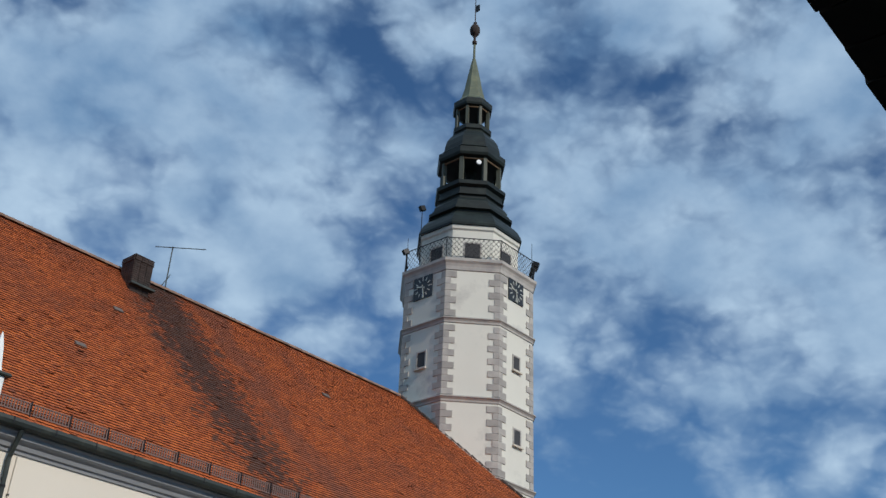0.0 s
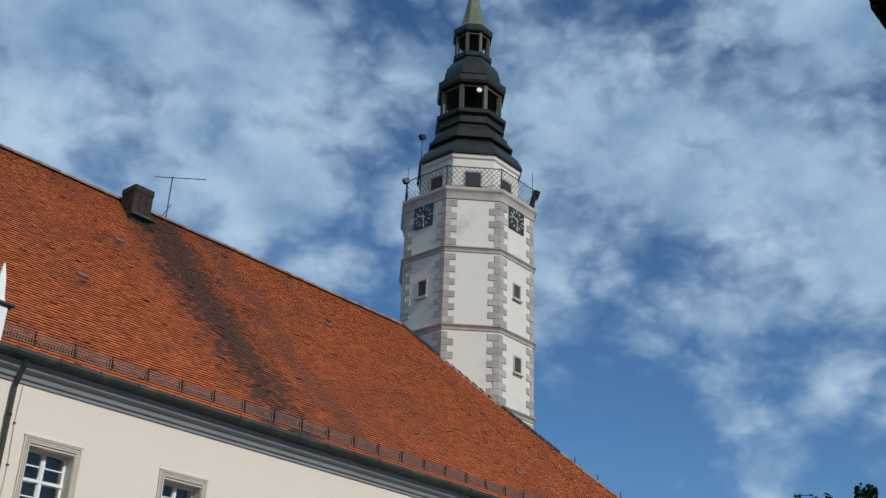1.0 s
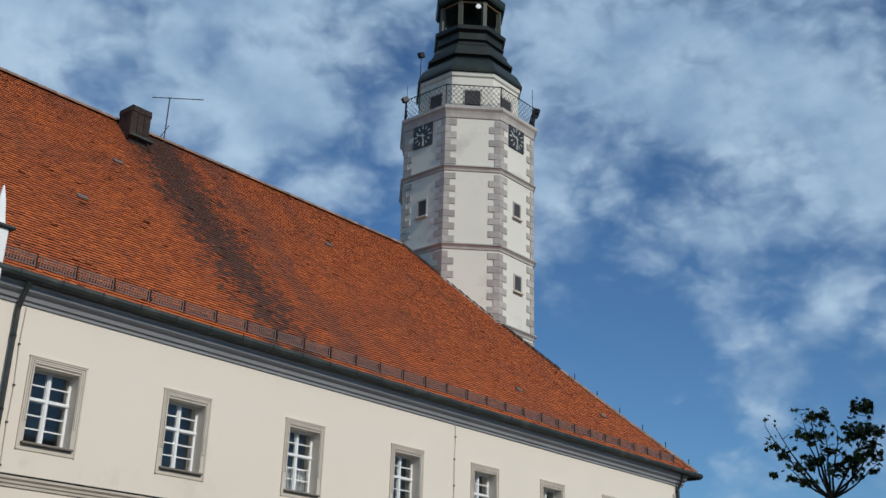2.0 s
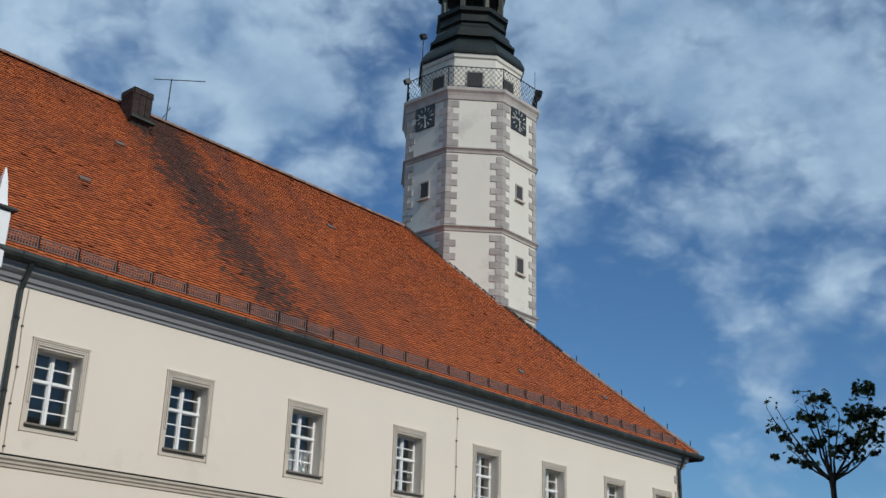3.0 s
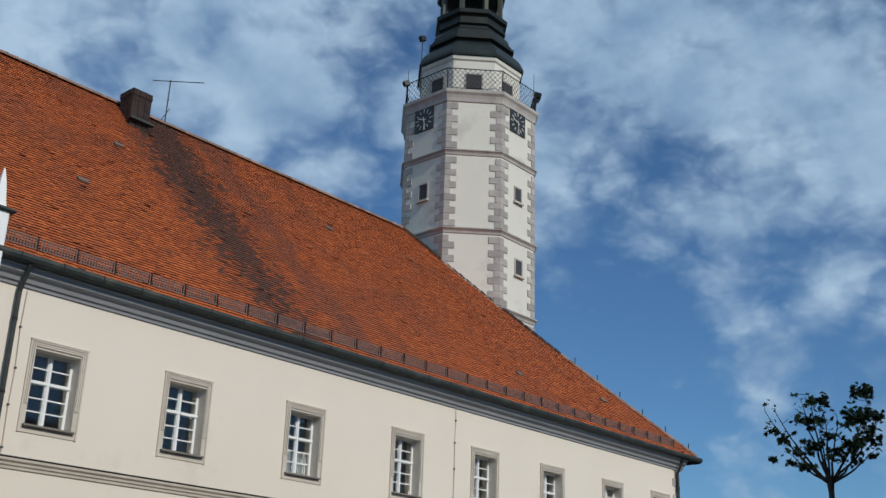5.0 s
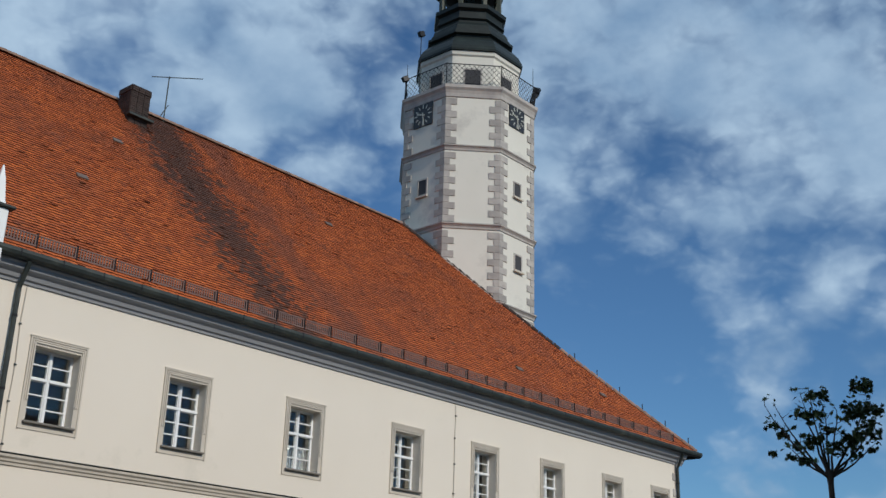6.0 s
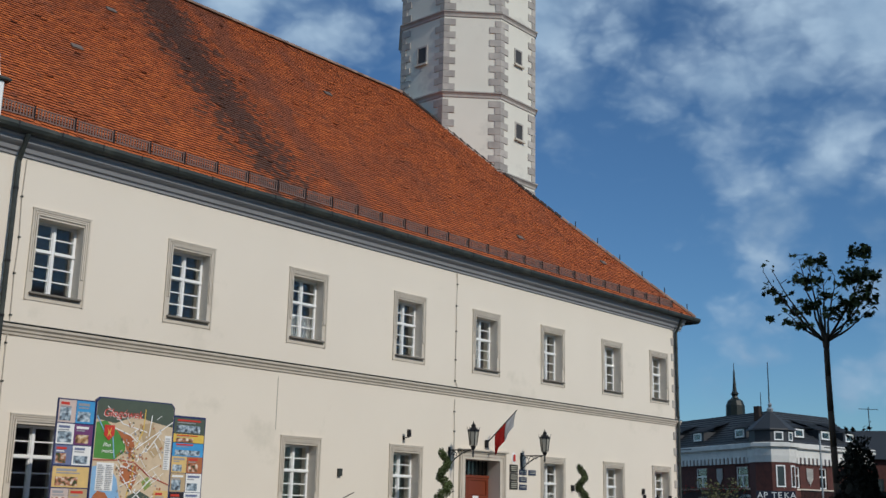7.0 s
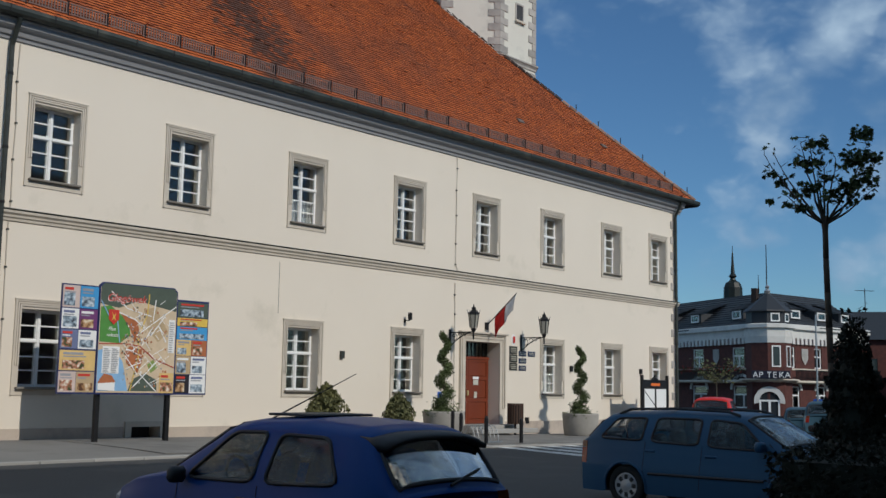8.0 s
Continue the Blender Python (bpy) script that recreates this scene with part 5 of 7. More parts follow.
# ---------------------------------------------------------------- plants
def leaf_cloud(name, places, mat, parent, size, rnd, flat=0.35, kind=True):
    """Many small folded leaves at the given places, joined."""
    verts, faces = [], []
    for p in places:
        s = size * rnd.uniform(0.6, 1.3)
        u = Vector((rnd.gauss(0, 1), rnd.gauss(0, 1), rnd.gauss(0, flat))).normalized()
        w = u.orthogonal().normalized()
        w = Matrix.Rotation(rnd.uniform(0, 6.28), 3, u) @ w
        n = u.cross(w)
        b = len(verts)
        c = Vector(p)
        for q in (c - u * s, c + w * s * 0.55 + n * s * 0.18, c + u * s, c - w * s * 0.55 + n * s * 0.18):
            verts.append(q[:])
        faces += [(b, b + 1, b + 2), (b, b + 2, b + 3)]
    ob = raw(name, verts, faces, mat, parent)
    if kind:
        tagged(ob, kind="stuff")
    return ob


def maple_leaf_cloud(name, places, mat, parent, size, rnd):
    """Five-pointed leaves."""
    verts, faces = [], []
    prof = [(0, -0.5), (0.35, -0.55), (0.32, -0.2), (0.85, -0.15), (0.4, 0.15), (0.6, 0.6), (0.18, 0.42), (0, 1.0), (-0.18, 0.42), (-0.6, 0.6), (-0.4, 0.15), (-0.85, -0.15), (-0.32, -0.2), (-0.35, -0.55)]
    for p in places:
        s = size * rnd.uniform(0.6, 1.25)
        e = Euler((rnd.gauss(0.3, 0.7), rnd.gauss(0, 0.7), rnd.uniform(0, 6.28))).to_matrix()
        b = len(verts)
        verts.append(Vector(p)[:])
        for x, yy in prof:
            verts.append((Vector(p) + e @ Vector((x * s, yy * s, -0.15 * abs(x) * s)))[:])
        k = len(prof)
        faces += [(b, b + 1 + i, b + 1 + (i + 1) % k) for i in range(k)]
    return tagged(raw(name, verts, faces, mat, parent), kind="stuff")


def street_tree():
    d = 18.0
    x, y = 0.9296 * d, 0.3680 * d
    ob = thing("street_tree", x, y, ground_z(x, y), label="young street maple with a thin trunk and open dark crown", category="tree")
    rnd = random.Random(11)
    base, fork = 0.0, 4.36 - ob.location.z
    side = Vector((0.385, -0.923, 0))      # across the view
    bm = bmesh.new()
    last = Vector((0, 0, base))
    for i in range(1, 9):
        k = i / 8
        p = Vector((0.03 * math.sin(k * 9), 0.03 * math.cos(k * 7), base + (fork - base) * k))
        rod(bm, last, p, 0.060 - 0.016 * (k - 0.125), 0.060 - 0.016 * k, seg=9)
        last = p
    part("trunk", bm, "bark", ob, "", True)
    part("fork", rod(bmesh.new(), last - Vector((0, 0, 0.1)), last + Vector((0, 0, 0.12)), 0.045, 0.068, seg=9), "bark", ob)
    leaves = []
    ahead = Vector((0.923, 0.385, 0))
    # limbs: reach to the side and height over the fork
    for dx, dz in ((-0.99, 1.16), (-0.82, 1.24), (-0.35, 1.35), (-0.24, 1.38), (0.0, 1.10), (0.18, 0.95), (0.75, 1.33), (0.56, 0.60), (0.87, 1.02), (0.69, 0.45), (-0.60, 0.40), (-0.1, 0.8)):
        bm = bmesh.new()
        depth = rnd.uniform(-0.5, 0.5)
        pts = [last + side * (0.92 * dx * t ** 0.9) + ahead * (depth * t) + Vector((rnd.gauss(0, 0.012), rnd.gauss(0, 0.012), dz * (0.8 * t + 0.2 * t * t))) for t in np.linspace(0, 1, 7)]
        for k in range(6):
            rod(bm, pts[k], pts[k + 1], 0.024 * (1 - k / 7.5), 0.024 * (1 - (k + 1) / 7.5), seg=5)
        for k in range(3, 7):
            tw = pts[k] + side * rnd.gauss(0, 0.1) + ahead * rnd.gauss(0, 0.15) + Vector((0, 0, rnd.uniform(0, 0.12)))
            rod(bm, pts[k], tw, 0.007, 0.004, seg=3)
            leaves += [tw + Vector((rnd.gauss(0, 0.05), rnd.gauss(0, 0.05), rnd.gauss(0, 0.04))) for q in range(3)]
        part("limb", bm, "bark", ob)
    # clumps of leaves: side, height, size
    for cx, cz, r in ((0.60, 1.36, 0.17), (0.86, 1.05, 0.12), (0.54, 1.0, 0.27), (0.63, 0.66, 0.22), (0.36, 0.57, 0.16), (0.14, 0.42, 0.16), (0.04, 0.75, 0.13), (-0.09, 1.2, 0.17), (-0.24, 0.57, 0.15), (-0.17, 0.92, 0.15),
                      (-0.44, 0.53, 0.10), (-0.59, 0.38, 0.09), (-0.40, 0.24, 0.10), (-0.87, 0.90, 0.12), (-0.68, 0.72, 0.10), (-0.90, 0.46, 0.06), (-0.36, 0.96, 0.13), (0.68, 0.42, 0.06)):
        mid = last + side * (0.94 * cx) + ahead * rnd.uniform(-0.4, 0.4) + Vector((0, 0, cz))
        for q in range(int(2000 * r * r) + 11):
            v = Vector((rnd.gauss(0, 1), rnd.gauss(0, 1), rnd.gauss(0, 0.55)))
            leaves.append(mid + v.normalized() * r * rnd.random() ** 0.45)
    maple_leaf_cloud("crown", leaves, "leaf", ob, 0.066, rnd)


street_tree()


def thuja(x, y, h, r, name="conifer", label="dark dense conical conifer in shade", mat="thuja", n=5200, leaf=0.075):
    ob = thing(name, x, y, ground_z(x, y), label=label, category="shrub")
    rnd = random.Random(int(x * 10))
    part("trunk", turned(bmesh.new(), [(0.07, 0), (0.05, h * 0.6)], 8), "bark", ob)
    pts = []
    for i in range(n):
        z = h * (1 - math.sqrt(rnd.random()) * 0.99)
        k = z / h
        rad = r * (1 - k) ** 0.6 * min(1, 0.55 + k * 2.5) * (1 + 0.16 * math.sin(k * 31 + 5 * math.sin(k * 9)))
        a = rnd.uniform(0, 6.283)
        lump = 1 + 0.14 * math.sin(a * 5 + k * 20)
        q = rad * lump * math.sqrt(rnd.uniform(0.45, 1.0))
        pts.append((q * math.cos(a), q * math.sin(a), z))
    # loose shoots at the top
    for s in range(7):
        a = rnd.uniform(0, 6.283)
        for j in range(14):
            t = j / 14
            pts.append((math.cos(a) * (0.08 + 0.18 * t) * r, math.sin(a) * (0.08 + 0.18 * t) * r, h * (0.86 + 0.2 * t * rnd.uniform(0.8, 1))))
    leaf_cloud("foliage", pts, mat, ob, leaf, rnd, 1.4)
    part("inner_mass", turned(bmesh.new(), [(r * 0.5, 0.05), (r * 0.72, h * 0.22), (r * 0.6, h * 0.5), (r * 0.3, h * 0.8), (0.02, h * 0.93)], 12), mat, ob)
    return ob


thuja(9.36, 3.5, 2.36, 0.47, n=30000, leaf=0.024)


def hedge():
    """Low clipped hedge beside the conifer."""
    ob = thing("hedge", 7.95, 2.75, 0.02, label="low dark clipped evergreen hedge in deep shade", category="hedge")
    rnd = random.Random(3)
    x0, x1, y0, y1, h = -0.66, 4.2, -1.6, 0.58, 1.28
    pts = []
    for i in range(26000):
        f = rnd.random()
        x, y, z = rnd.uniform(x0, x1), rnd.uniform(y0, y1), rnd.uniform(0, h)
        bump = 0.015 * math.sin(x * 7) + 0.015 * math.sin(y * 9 + x * 3)
        if f < 0.4:
            z = h + bump + rnd.gauss(0, 0.03)
        elif f < 0.7:
            y = y1 + bump + rnd.gauss(0, 0.03)
        elif f < 0.85:
            x = x0 + bump + rnd.gauss(0, 0.03)
        else:
            y = y0
        pts.append((x, y, z))
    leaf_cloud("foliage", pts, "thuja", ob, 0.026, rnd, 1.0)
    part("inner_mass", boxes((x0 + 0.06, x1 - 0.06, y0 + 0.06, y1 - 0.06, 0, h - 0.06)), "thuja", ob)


hedge()


def bush(ratio, y, top, r, label):
    x = ratio * y
    g = ground_z(x, y) + 0.04
    ob = thing("bush", x, y, g, label=label, category="shrub", group="bushes along the town hall")
    rnd = random.Random(int(x * 7))
    h = top - g
    pts = []
    for i in range(1700):
        k = rnd.random() ** 0.8
        a = rnd.uniform(0, 6.283)
        rad = r * (math.sin(min(1, k * 1.35 + 0.22) * math.pi * 0.5) if k < 0.58 else (1 - k) ** 0.62 * 1.62) * math.sqrt(rnd.uniform(0.4, 1.1)) * (1 + 0.12 * math.sin(5 * a + 9 * k))
        pts.append((rad * math.cos(a), rad * math.sin(a), h * k + rnd.gauss(0, 0.03)))
    leaf_cloud("foliage", pts, "bush_leaf", ob, 0.06, rnd, 1.3)
    part("inner_mass", turned(bmesh.new(), [(r * 0.45, 0.02), (r * 0.72, h * 0.35), (r * 0.55, h * 0.65), (0.03, h * 0.92)], 10), "bush_leaf", ob)


bush(0.9315, 20.6, 1.74, 0.50, "rounded yellow-green bush against the cream wall")
bush(1.0617, 20.7, 1.52, 0.42, "rounded dark green bush against the cream wall")


def topiary(x, y, top, label):
    g = ground_z(x, y) + 0.04
    pot = thing("planter", x, y, g, label="round pale concrete planter on the pavement", category="planter", group="planters by the door")
    ph = 0.72
    part("pot", turned(bmesh.new(), [(0.50, 0), (0.54, 0.04), (0.60, ph - 0.05), (0.60, ph), (0.54, ph), (0.53, ph - 0.08), (0.02, ph - 0.08)], 24, cap=False), "planter_stone", pot, "", True)
    part("soil", turned(bmesh.new(), [(0.53, ph - 0.075), (0.1, ph - 0.04)], 16), "soil", pot)
    ob = thing("spiral_topiary", x, y, g + ph - 0.05, label=label, category="topiary", group="spiral topiaries")
    rnd = random.Random(int(x))
    h = top - (g + ph)
    bm = bmesh.new()
    rod(bm, (0, 0, 0), (0, 0, h * 0.95), 0.025, 0.01, seg=6)
    part("stem", bm, "bark", ob)
    pts = []
    turns = 3.2
    for i in range(5000):
        k = rnd.random()
        a = k * turns * 6.283 + 1.0
        off = 0.17 * (1 - 0.55 * k)
        rad = 0.215 * (1 - 0.5 * k) * rnd.random() ** 0.5
        v = Vector((rnd.gauss(0, 1), rnd.gauss(0, 1), rnd.gauss(0, 1))).normalized() * rad
        pts.append(Vector((off * math.cos(a), off * math.sin(a), 0.12 + h * k * 0.97)) + v)
    for i in range(1000):
        v = Vector((rnd.gauss(0, 0.16), rnd.gauss(0, 0.16), abs(rnd.gauss(0, 0.14))))
        pts.append(v)
    leaf_cloud("foliage", pts, "box_leaf", ob, 0.032, rnd, 1.0)
    drape = [(0.5 * math.cos(a) * rnd.uniform(0.8, 1.25), 0.5 * math.sin(a) * rnd.uniform(0.8, 1.25), rnd.uniform(-0.1, 0.08)) for a in [rnd.uniform(2.2, 4.2) for i in range(260)]]
    leaf_cloud("trailing_leaves", drape, "box_leaf", ob, 0.04, rnd, 1.0)


topiary(1.153 * 20.4, 20.4, 3.25, "spiral clipped boxwood rising to the lantern")
topiary(1.489 * 20.4, 20.4, 3.11, "spiral clipped boxwood with a bare tip")

# ---------------------------------------------------------------- street furniture
for ratio, y, h in ((1.247, 17.6, 0.72), (1.331, 17.6, 0.66), (1.172, 19.4, 0.78), (1.190, 19.4, 0.72)):
    x = ratio * y
    g = ground_z(x, y) + 0.03
    ob = thing("bollard", x, y, g, label="short dark metal bollard on the kerb", category="bollard", group="bollards by the crossing")
    part("post", turned(bmesh.new(), [(0.05, -0.05), (0.05, h - 0.06), (0.04, h - 0.02), (0.02, h)], 12), "dark_metal", ob)
    part("collar", turned(bmesh.new(), [(0.058, h - 0.16), (0.058, h - 0.12)], 12), "dark_metal", ob)

rack = thing("bicycle_rack", 1.205 * 18.0, 18.0, ground_z(21, 18) + 0.04, label="low spiral metal bicycle rack", category="bicycle rack")
for i in range(7):
    bm = bmesh.new()
    pts = [(0.0 + i * 0.16, 0.25 * math.cos(t), 0.02 + 0.42 * math.sin(t)) for t in np.linspace(0, math.pi, 12)]
    tube(bm, pts, 0.013, 5)
    part("hoop", bm, "steel", rack)
part("rail", boxes((-0.1, 1.1, -0.27, -0.23, 0, 0.03)), "steel", rack)


def litter_bin():
    y = 21.2
    x = 1.316 * y
    ob = thing("litter_bin", x, y, ground_z(x, y) + 0.05, label="slatted dark brown litter bin on a post", category="litter bin")
    part("post", turned(bmesh.new(), [(0.04, 0), (0.04, 0.5)], 10), "dark_metal", ob)
    part("liner", turned(bmesh.new(), [(0.2, 0.36), (0.22, 0.93)], 14), "dark_metal", ob)
    me = mesh_of("slat", boxes((-0.028, 0.028, -0.012, 0.012, 0.33, 0.98), bevel=0.005), "bin_wood")
    for i in range(18):
        shared("slat", me, ob, pose(0, 0, 0, 0, 0, i * 20) @ pose(0, -0.245, 0))


litter_bin()

nb = thing("notice_case", 1.724 * 20.6, 20.6, ground_z(34, 20.6) + 0.05, label="dark framed notice case with white papers and an orange header", category="notice board")
for x in (-0.9, 0.9):
    part("post", boxes((x - 0.05, x + 0.05, -0.05, 0.05, 0, 2.1), bevel=0.01), "dark_metal", nb)
part("header", boxes((-0.849, 0.849, -0.03, 0.03, 1.65, 1.93), bevel=0.01), "dark_metal", nb)
part("header_lettering", boxes((-0.32, 0.32, -0.037, -0.031, 1.71, 1.81)), "sign_orange", nb)
part("finial", turned(bmesh.new(), [(0.16, 1.931), (0.1, 2.0), (0.04, 2.04), (0.03, 2.12)], 8), "dark_metal", nb)
part("case_back", boxes((-0.849, 0.849, -0.02, 0.02, 0.4, 1.649)), "dark_metal", nb)
for x0, x1 in ((-0.76, -0.05), (0.08, 0.78)):
    part("paper", boxes((x0, x1, -0.026, -0.0205, 0.55, 1.6)), "white", nb)


def parking_sign():
    d = 60.0
    x, y = d * 0.9258, d * 0.3781
    ob = thing("parking_sign", x, y, ground_z(x, y), label="blue square parking sign on a grey pole", category="road sign")
    part("pole", turned(bmesh.new(), [(0.045, 0), (0.045, 6.5)], 8), "steel", ob)
    pl = part("sign_plate", boxes((-0.22, 0.22, -0.02, 0.02, 1.45, 2.15), bevel=0.01), "sign_blue", ob)
    cu = bpy.data.curves.new("letter", "FONT"); cu.body, cu.size, cu.extrude = "P", 0.55, 0.004
    tmp = bpy.data.objects.new("letter", cu)
    me = bpy.data.meshes.new_from_object(tmp); bpy.data.objects.remove(tmp)
    me.materials.append(M["white"])
    t = shared("letter", me, pl, pose(-0.17, -0.025, 1.62, 90, 0, 0))
    ob.matrix_basis = pose(x, y, ground_z(x, y), 0, 0, -66)


parking_sign()


# zebra crossing
for i in range(7):
    x, y = 21.7 + i * 0.95, 15.95
    zs = [(x, y - 1.4), (x + 0.5, y - 1.4), (x + 0.5, y + 1.15), (x, y + 1.15)]
    bm = bmesh.new()
    bm.faces.new([bm.verts.new((a, b, ground_z(a, b) + 0.006)) for a, b in zs])
    tagged(part("crossing_stripe", bm, "paint_white"), "worn white painted crossing stripe on asphalt", "road marking", "crossing stripes", "structure")

# kerb stones
kerb_me = {}
for i in range(56):
    x = -11.5 + i * 1.0
    ob = new("kerb_stone", kerb_me.setdefault(0, mesh_of("kerb_stone", boxes((0.004, 0.996, -0.14, -0.002, -0.12, 0.045), bevel=0.012), "kerb")))
    ob.parent = pavement
    ob.matrix_basis = pose(x, KERB_Y, ground_z(x + 0.5, KERB_Y))
# paving slabs near the door and the board
slab_me = mesh_of("slab", boxes((0.006, 0.494, 0.006, 0.494, 0, 0.012)), "paving")
for i in range(34):
    for j in range(8):
        x, y = 12.2 + i * 0.5, 17.4 + j * 0.5
        lo = 0.04
        o = shared("slab", slab_me, pavement, Matrix.Translation((x, y, ground_z(x + 0.25, y + 0.25) + lo - 0.003)) @ Matrix.Rotation(math.atan2(ground_z(x, y + 0.5) - ground_z(x, y), 0.5), 4, "X"))


# ---------------------------------------------------------------- cars
def paint(name, colour):
    m = material(name, colour, 0.5, 0.0, dark=tuple(c * 0.9 for c in colour), grain=3, fine=200, amount=0.3, bump=0.0, coat=0.14, spec=0.15)
    m.node_tree.nodes["Principled BSDF"].inputs["Coat Roughness"].default_value = 0.06
    return m


M["car_blue"] = paint("deep_blue_car_paint", (0.0005, 0.046, 0.21))
M["car_steel"] = paint("steel_blue_car_paint", (0.030, 0.092, 0.172))
M["car_red"] = paint("red_car_paint", (0.48, 0.02, 0.015))
M["car_teal"] = paint("dark_teal_car_paint", (0.03, 0.07, 0.10))
M["car_silver"] = paint("silver_car_paint", (0.30, 0.33, 0.38))
M["car_glass"] = glass("tinted_car_glass", (0.88, 0.92, 0.93), ior=1.2)


def loft(bm, rings, close=True):
    vs = [[bm.verts.new(p) for p in r] for r in rings]
    for a, b in zip(vs, vs[1:]):
        n = len(a)
        for i in range(n if close else n - 1):
            j = (i + 1) % n
            bm.faces.new((a[i], a[j], b[j], b[i]))
    if close:
        bm.faces.new(vs[0][::-1]); bm.faces.new(vs[-1])
    bmesh.ops.recalc_face_normals(bm, faces=bm.faces)
    return bm


def interp(pts, x):
    xs = [p[0] for p in pts]
    return float(np.interp(x, xs, [p[1] for p in pts]))


def in_poly(x, z, poly):
    inside = False
    for (xa, za), (xb, zb) in zip(poly, poly[1:] + poly[:1]):
        if (za > z) != (zb > z) and x < xa + (z - za) * (xb - xa) / (zb - za):
            inside = not inside
    return inside


def rounded(poly, k=0.16):
    """Corners of a window outline cut into short arcs."""
    out = []
    n = len(poly)
    for i in range(n):
        a, b, c = Vector(poly[i - 1]), Vector(poly[i]), Vector(poly[(i + 1) % n])
        p, q = b.lerp(a, k), b.lerp(c, k)
        for t in (0.0, 0.33, 0.67, 1.0):
            m = p.lerp(b, t).lerp(b.lerp(q, t), t)
            out.append((m.x, m.y))
    return out


def car(label, x, y, rz, paint_name, spec, z=None):
    """x forwards, y to the left. spec gives the side outline in metres."""
    ob = thing("car", x, y, ground_z(x, y) if z is None else z, rz, label=label, category="car")
    L0, L1, W, RW = spec["rear"], spec["front"], spec["half"], spec["roof_half"]
    belt, roof_line, axles, R = spec["belt"], spec["roof"], spec["axles"], spec["wheel"]

    def plan(xx):
        k = (xx - L0) / (L1 - L0)
        return W * (1 - 0.12 * max(0, (0.12 - k) / 0.12) ** 2 - 0.22 * max(0, (k - 0.80) / 0.20) ** 2)

    def tops(xx):
        """Belt height, roof height and the roof's half width there."""
        b, h = interp(belt, xx), interp(roof_line, xx)
        b = min(b, h - 0.01)
        k = min(1.0, max(0.0, (h - b) / 0.42))
        return b, h, plan(xx) * 0.93 * (1 - k) + RW * k

    NB, NS, NT = 10, 14, 12

    def section(xx):
        w = plan(xx)
        b, h, rw = tops(xx)
        ring = []
        zb = 0.20
        for i in range(NB):
            k = i / (NB - 1)
            zz = zb + (b - 0.01 - zb) * k
            bulge = 0.93 + 0.07 * math.sin(math.pi * min(1, 0.10 + 0.84 * k)) ** 0.6 - 0.012 * smoothstep(0.60, 0.66, k)
            ring.append((w * bulge, zz))
        hc = h - min(0.045, (h - b) * 0.5)
        wb = w * 0.945
        for i in range(NS):
            k = (i + 0.6) / NS
            ring.append((wb + (rw - wb) * k + 0.018 * math.sin(math.pi * k) * min(1, (h - b) / 0.3), b + (hc - b) * k))
        for i in range(1, NT + 1):
            k = i / NT
            ring.append((rw * (1 - k), hc + (h - hc) * math.sin(min(1, k * 3.2) * math.pi / 2) + spec["crown"] * (1 - (1 - k) ** 2)))
        return ring
    step = 0.028
    n = int((L1 - L0) / step)
    xs = [L0 + (L1 - L0) * i / n for i in range(n + 1)]
    rings = [section(q) for q in xs]
    m = len(rings[0])
    sides = [rounded(p) for p in spec["windows"]]

    def kind_of(i, j):
        """'' for sheet metal, else which pane the patch belongs to."""
        xx = (xs[i] + xs[i + 1]) / 2
        yy = (rings[i][j][0] + rings[i + 1][j + 1][0]) / 2
        zz = (rings[i][j][1] + rings[i + 1][j + 1][1]) / 2
        if NB <= j < NB + NS - 1:
            for k, p in enumerate(sides):
                if in_poly(xx, zz, p):
                    return "side%d" % k
        if j >= NB + NS - 1:
            for name, x0, x1, frame_w in spec["screens"]:
                if x0 < xx < x1 and yy < tops(xx)[2] - frame_w:
                    return name
        if j < 6:
            for a in axles:
                if math.hypot(xx - a, zz - R) < R + 0.055:
                    return "arch"
        return ""
    shell, panes = bmesh.new(), collections.defaultdict(bmesh.new)
    made = {}
    keep = {}
    for s in (1, -1):
        for i in range(n):
            for j in range(m - 1):
                key = (i, j)
                if key not in keep:
                    keep[key] = kind_of(i, j)
                k = keep[key]
                if k == "arch":
                    continue
                name = "" if not k else (k + ("l" if s > 0 else "r") if k.startswith("side") else k)
                bm = shell if not k else panes[name]
                vs = []
                for a, b in ((i, j), (i + 1, j), (i + 1, j + 1), (i, j + 1)):
                    vk = (name, a, b, s if b < m - 1 else 0)
                    if vk not in made:
                        made[vk] = bm.verts.new((xs[a], s * rings[a][b][0], rings[a][b][1]))
                    vs.append(made[vk])
                bm.faces.new(vs if s < 0 else vs[::-1])
    for i, flip in ((0, 1), (n, -1)):
        loop = [shell.verts.new((xs[i], q[0], q[1])) for q in rings[i]] + [shell.verts.new((xs[i], -q[0], q[1])) for q in rings[i][-2::-1]]
        shell.faces.new(loop[::flip])
    bmesh.ops.remove_doubles(shell, verts=shell.verts, dist=0.0005)
    body = part("body", shell, paint_name, ob, "", True, outward=False)
    for name, bm in panes.items():
        bmesh.ops.solidify(bm, geom=bm.faces, thickness=0.004)
        pane = part("side_window" if name.startswith("side") else name, bm, "car_glass", ob)
        pane.visible_shadow = False

    def on_side(xx, zz, s, lift=0.0):
        r = section(xx)
        zs = [q[1] for q in r[:NB + NS]]
        return Vector((xx, s * (float(np.interp(zz, zs, [q[0] for q in r[:NB + NS]])) + lift), zz))
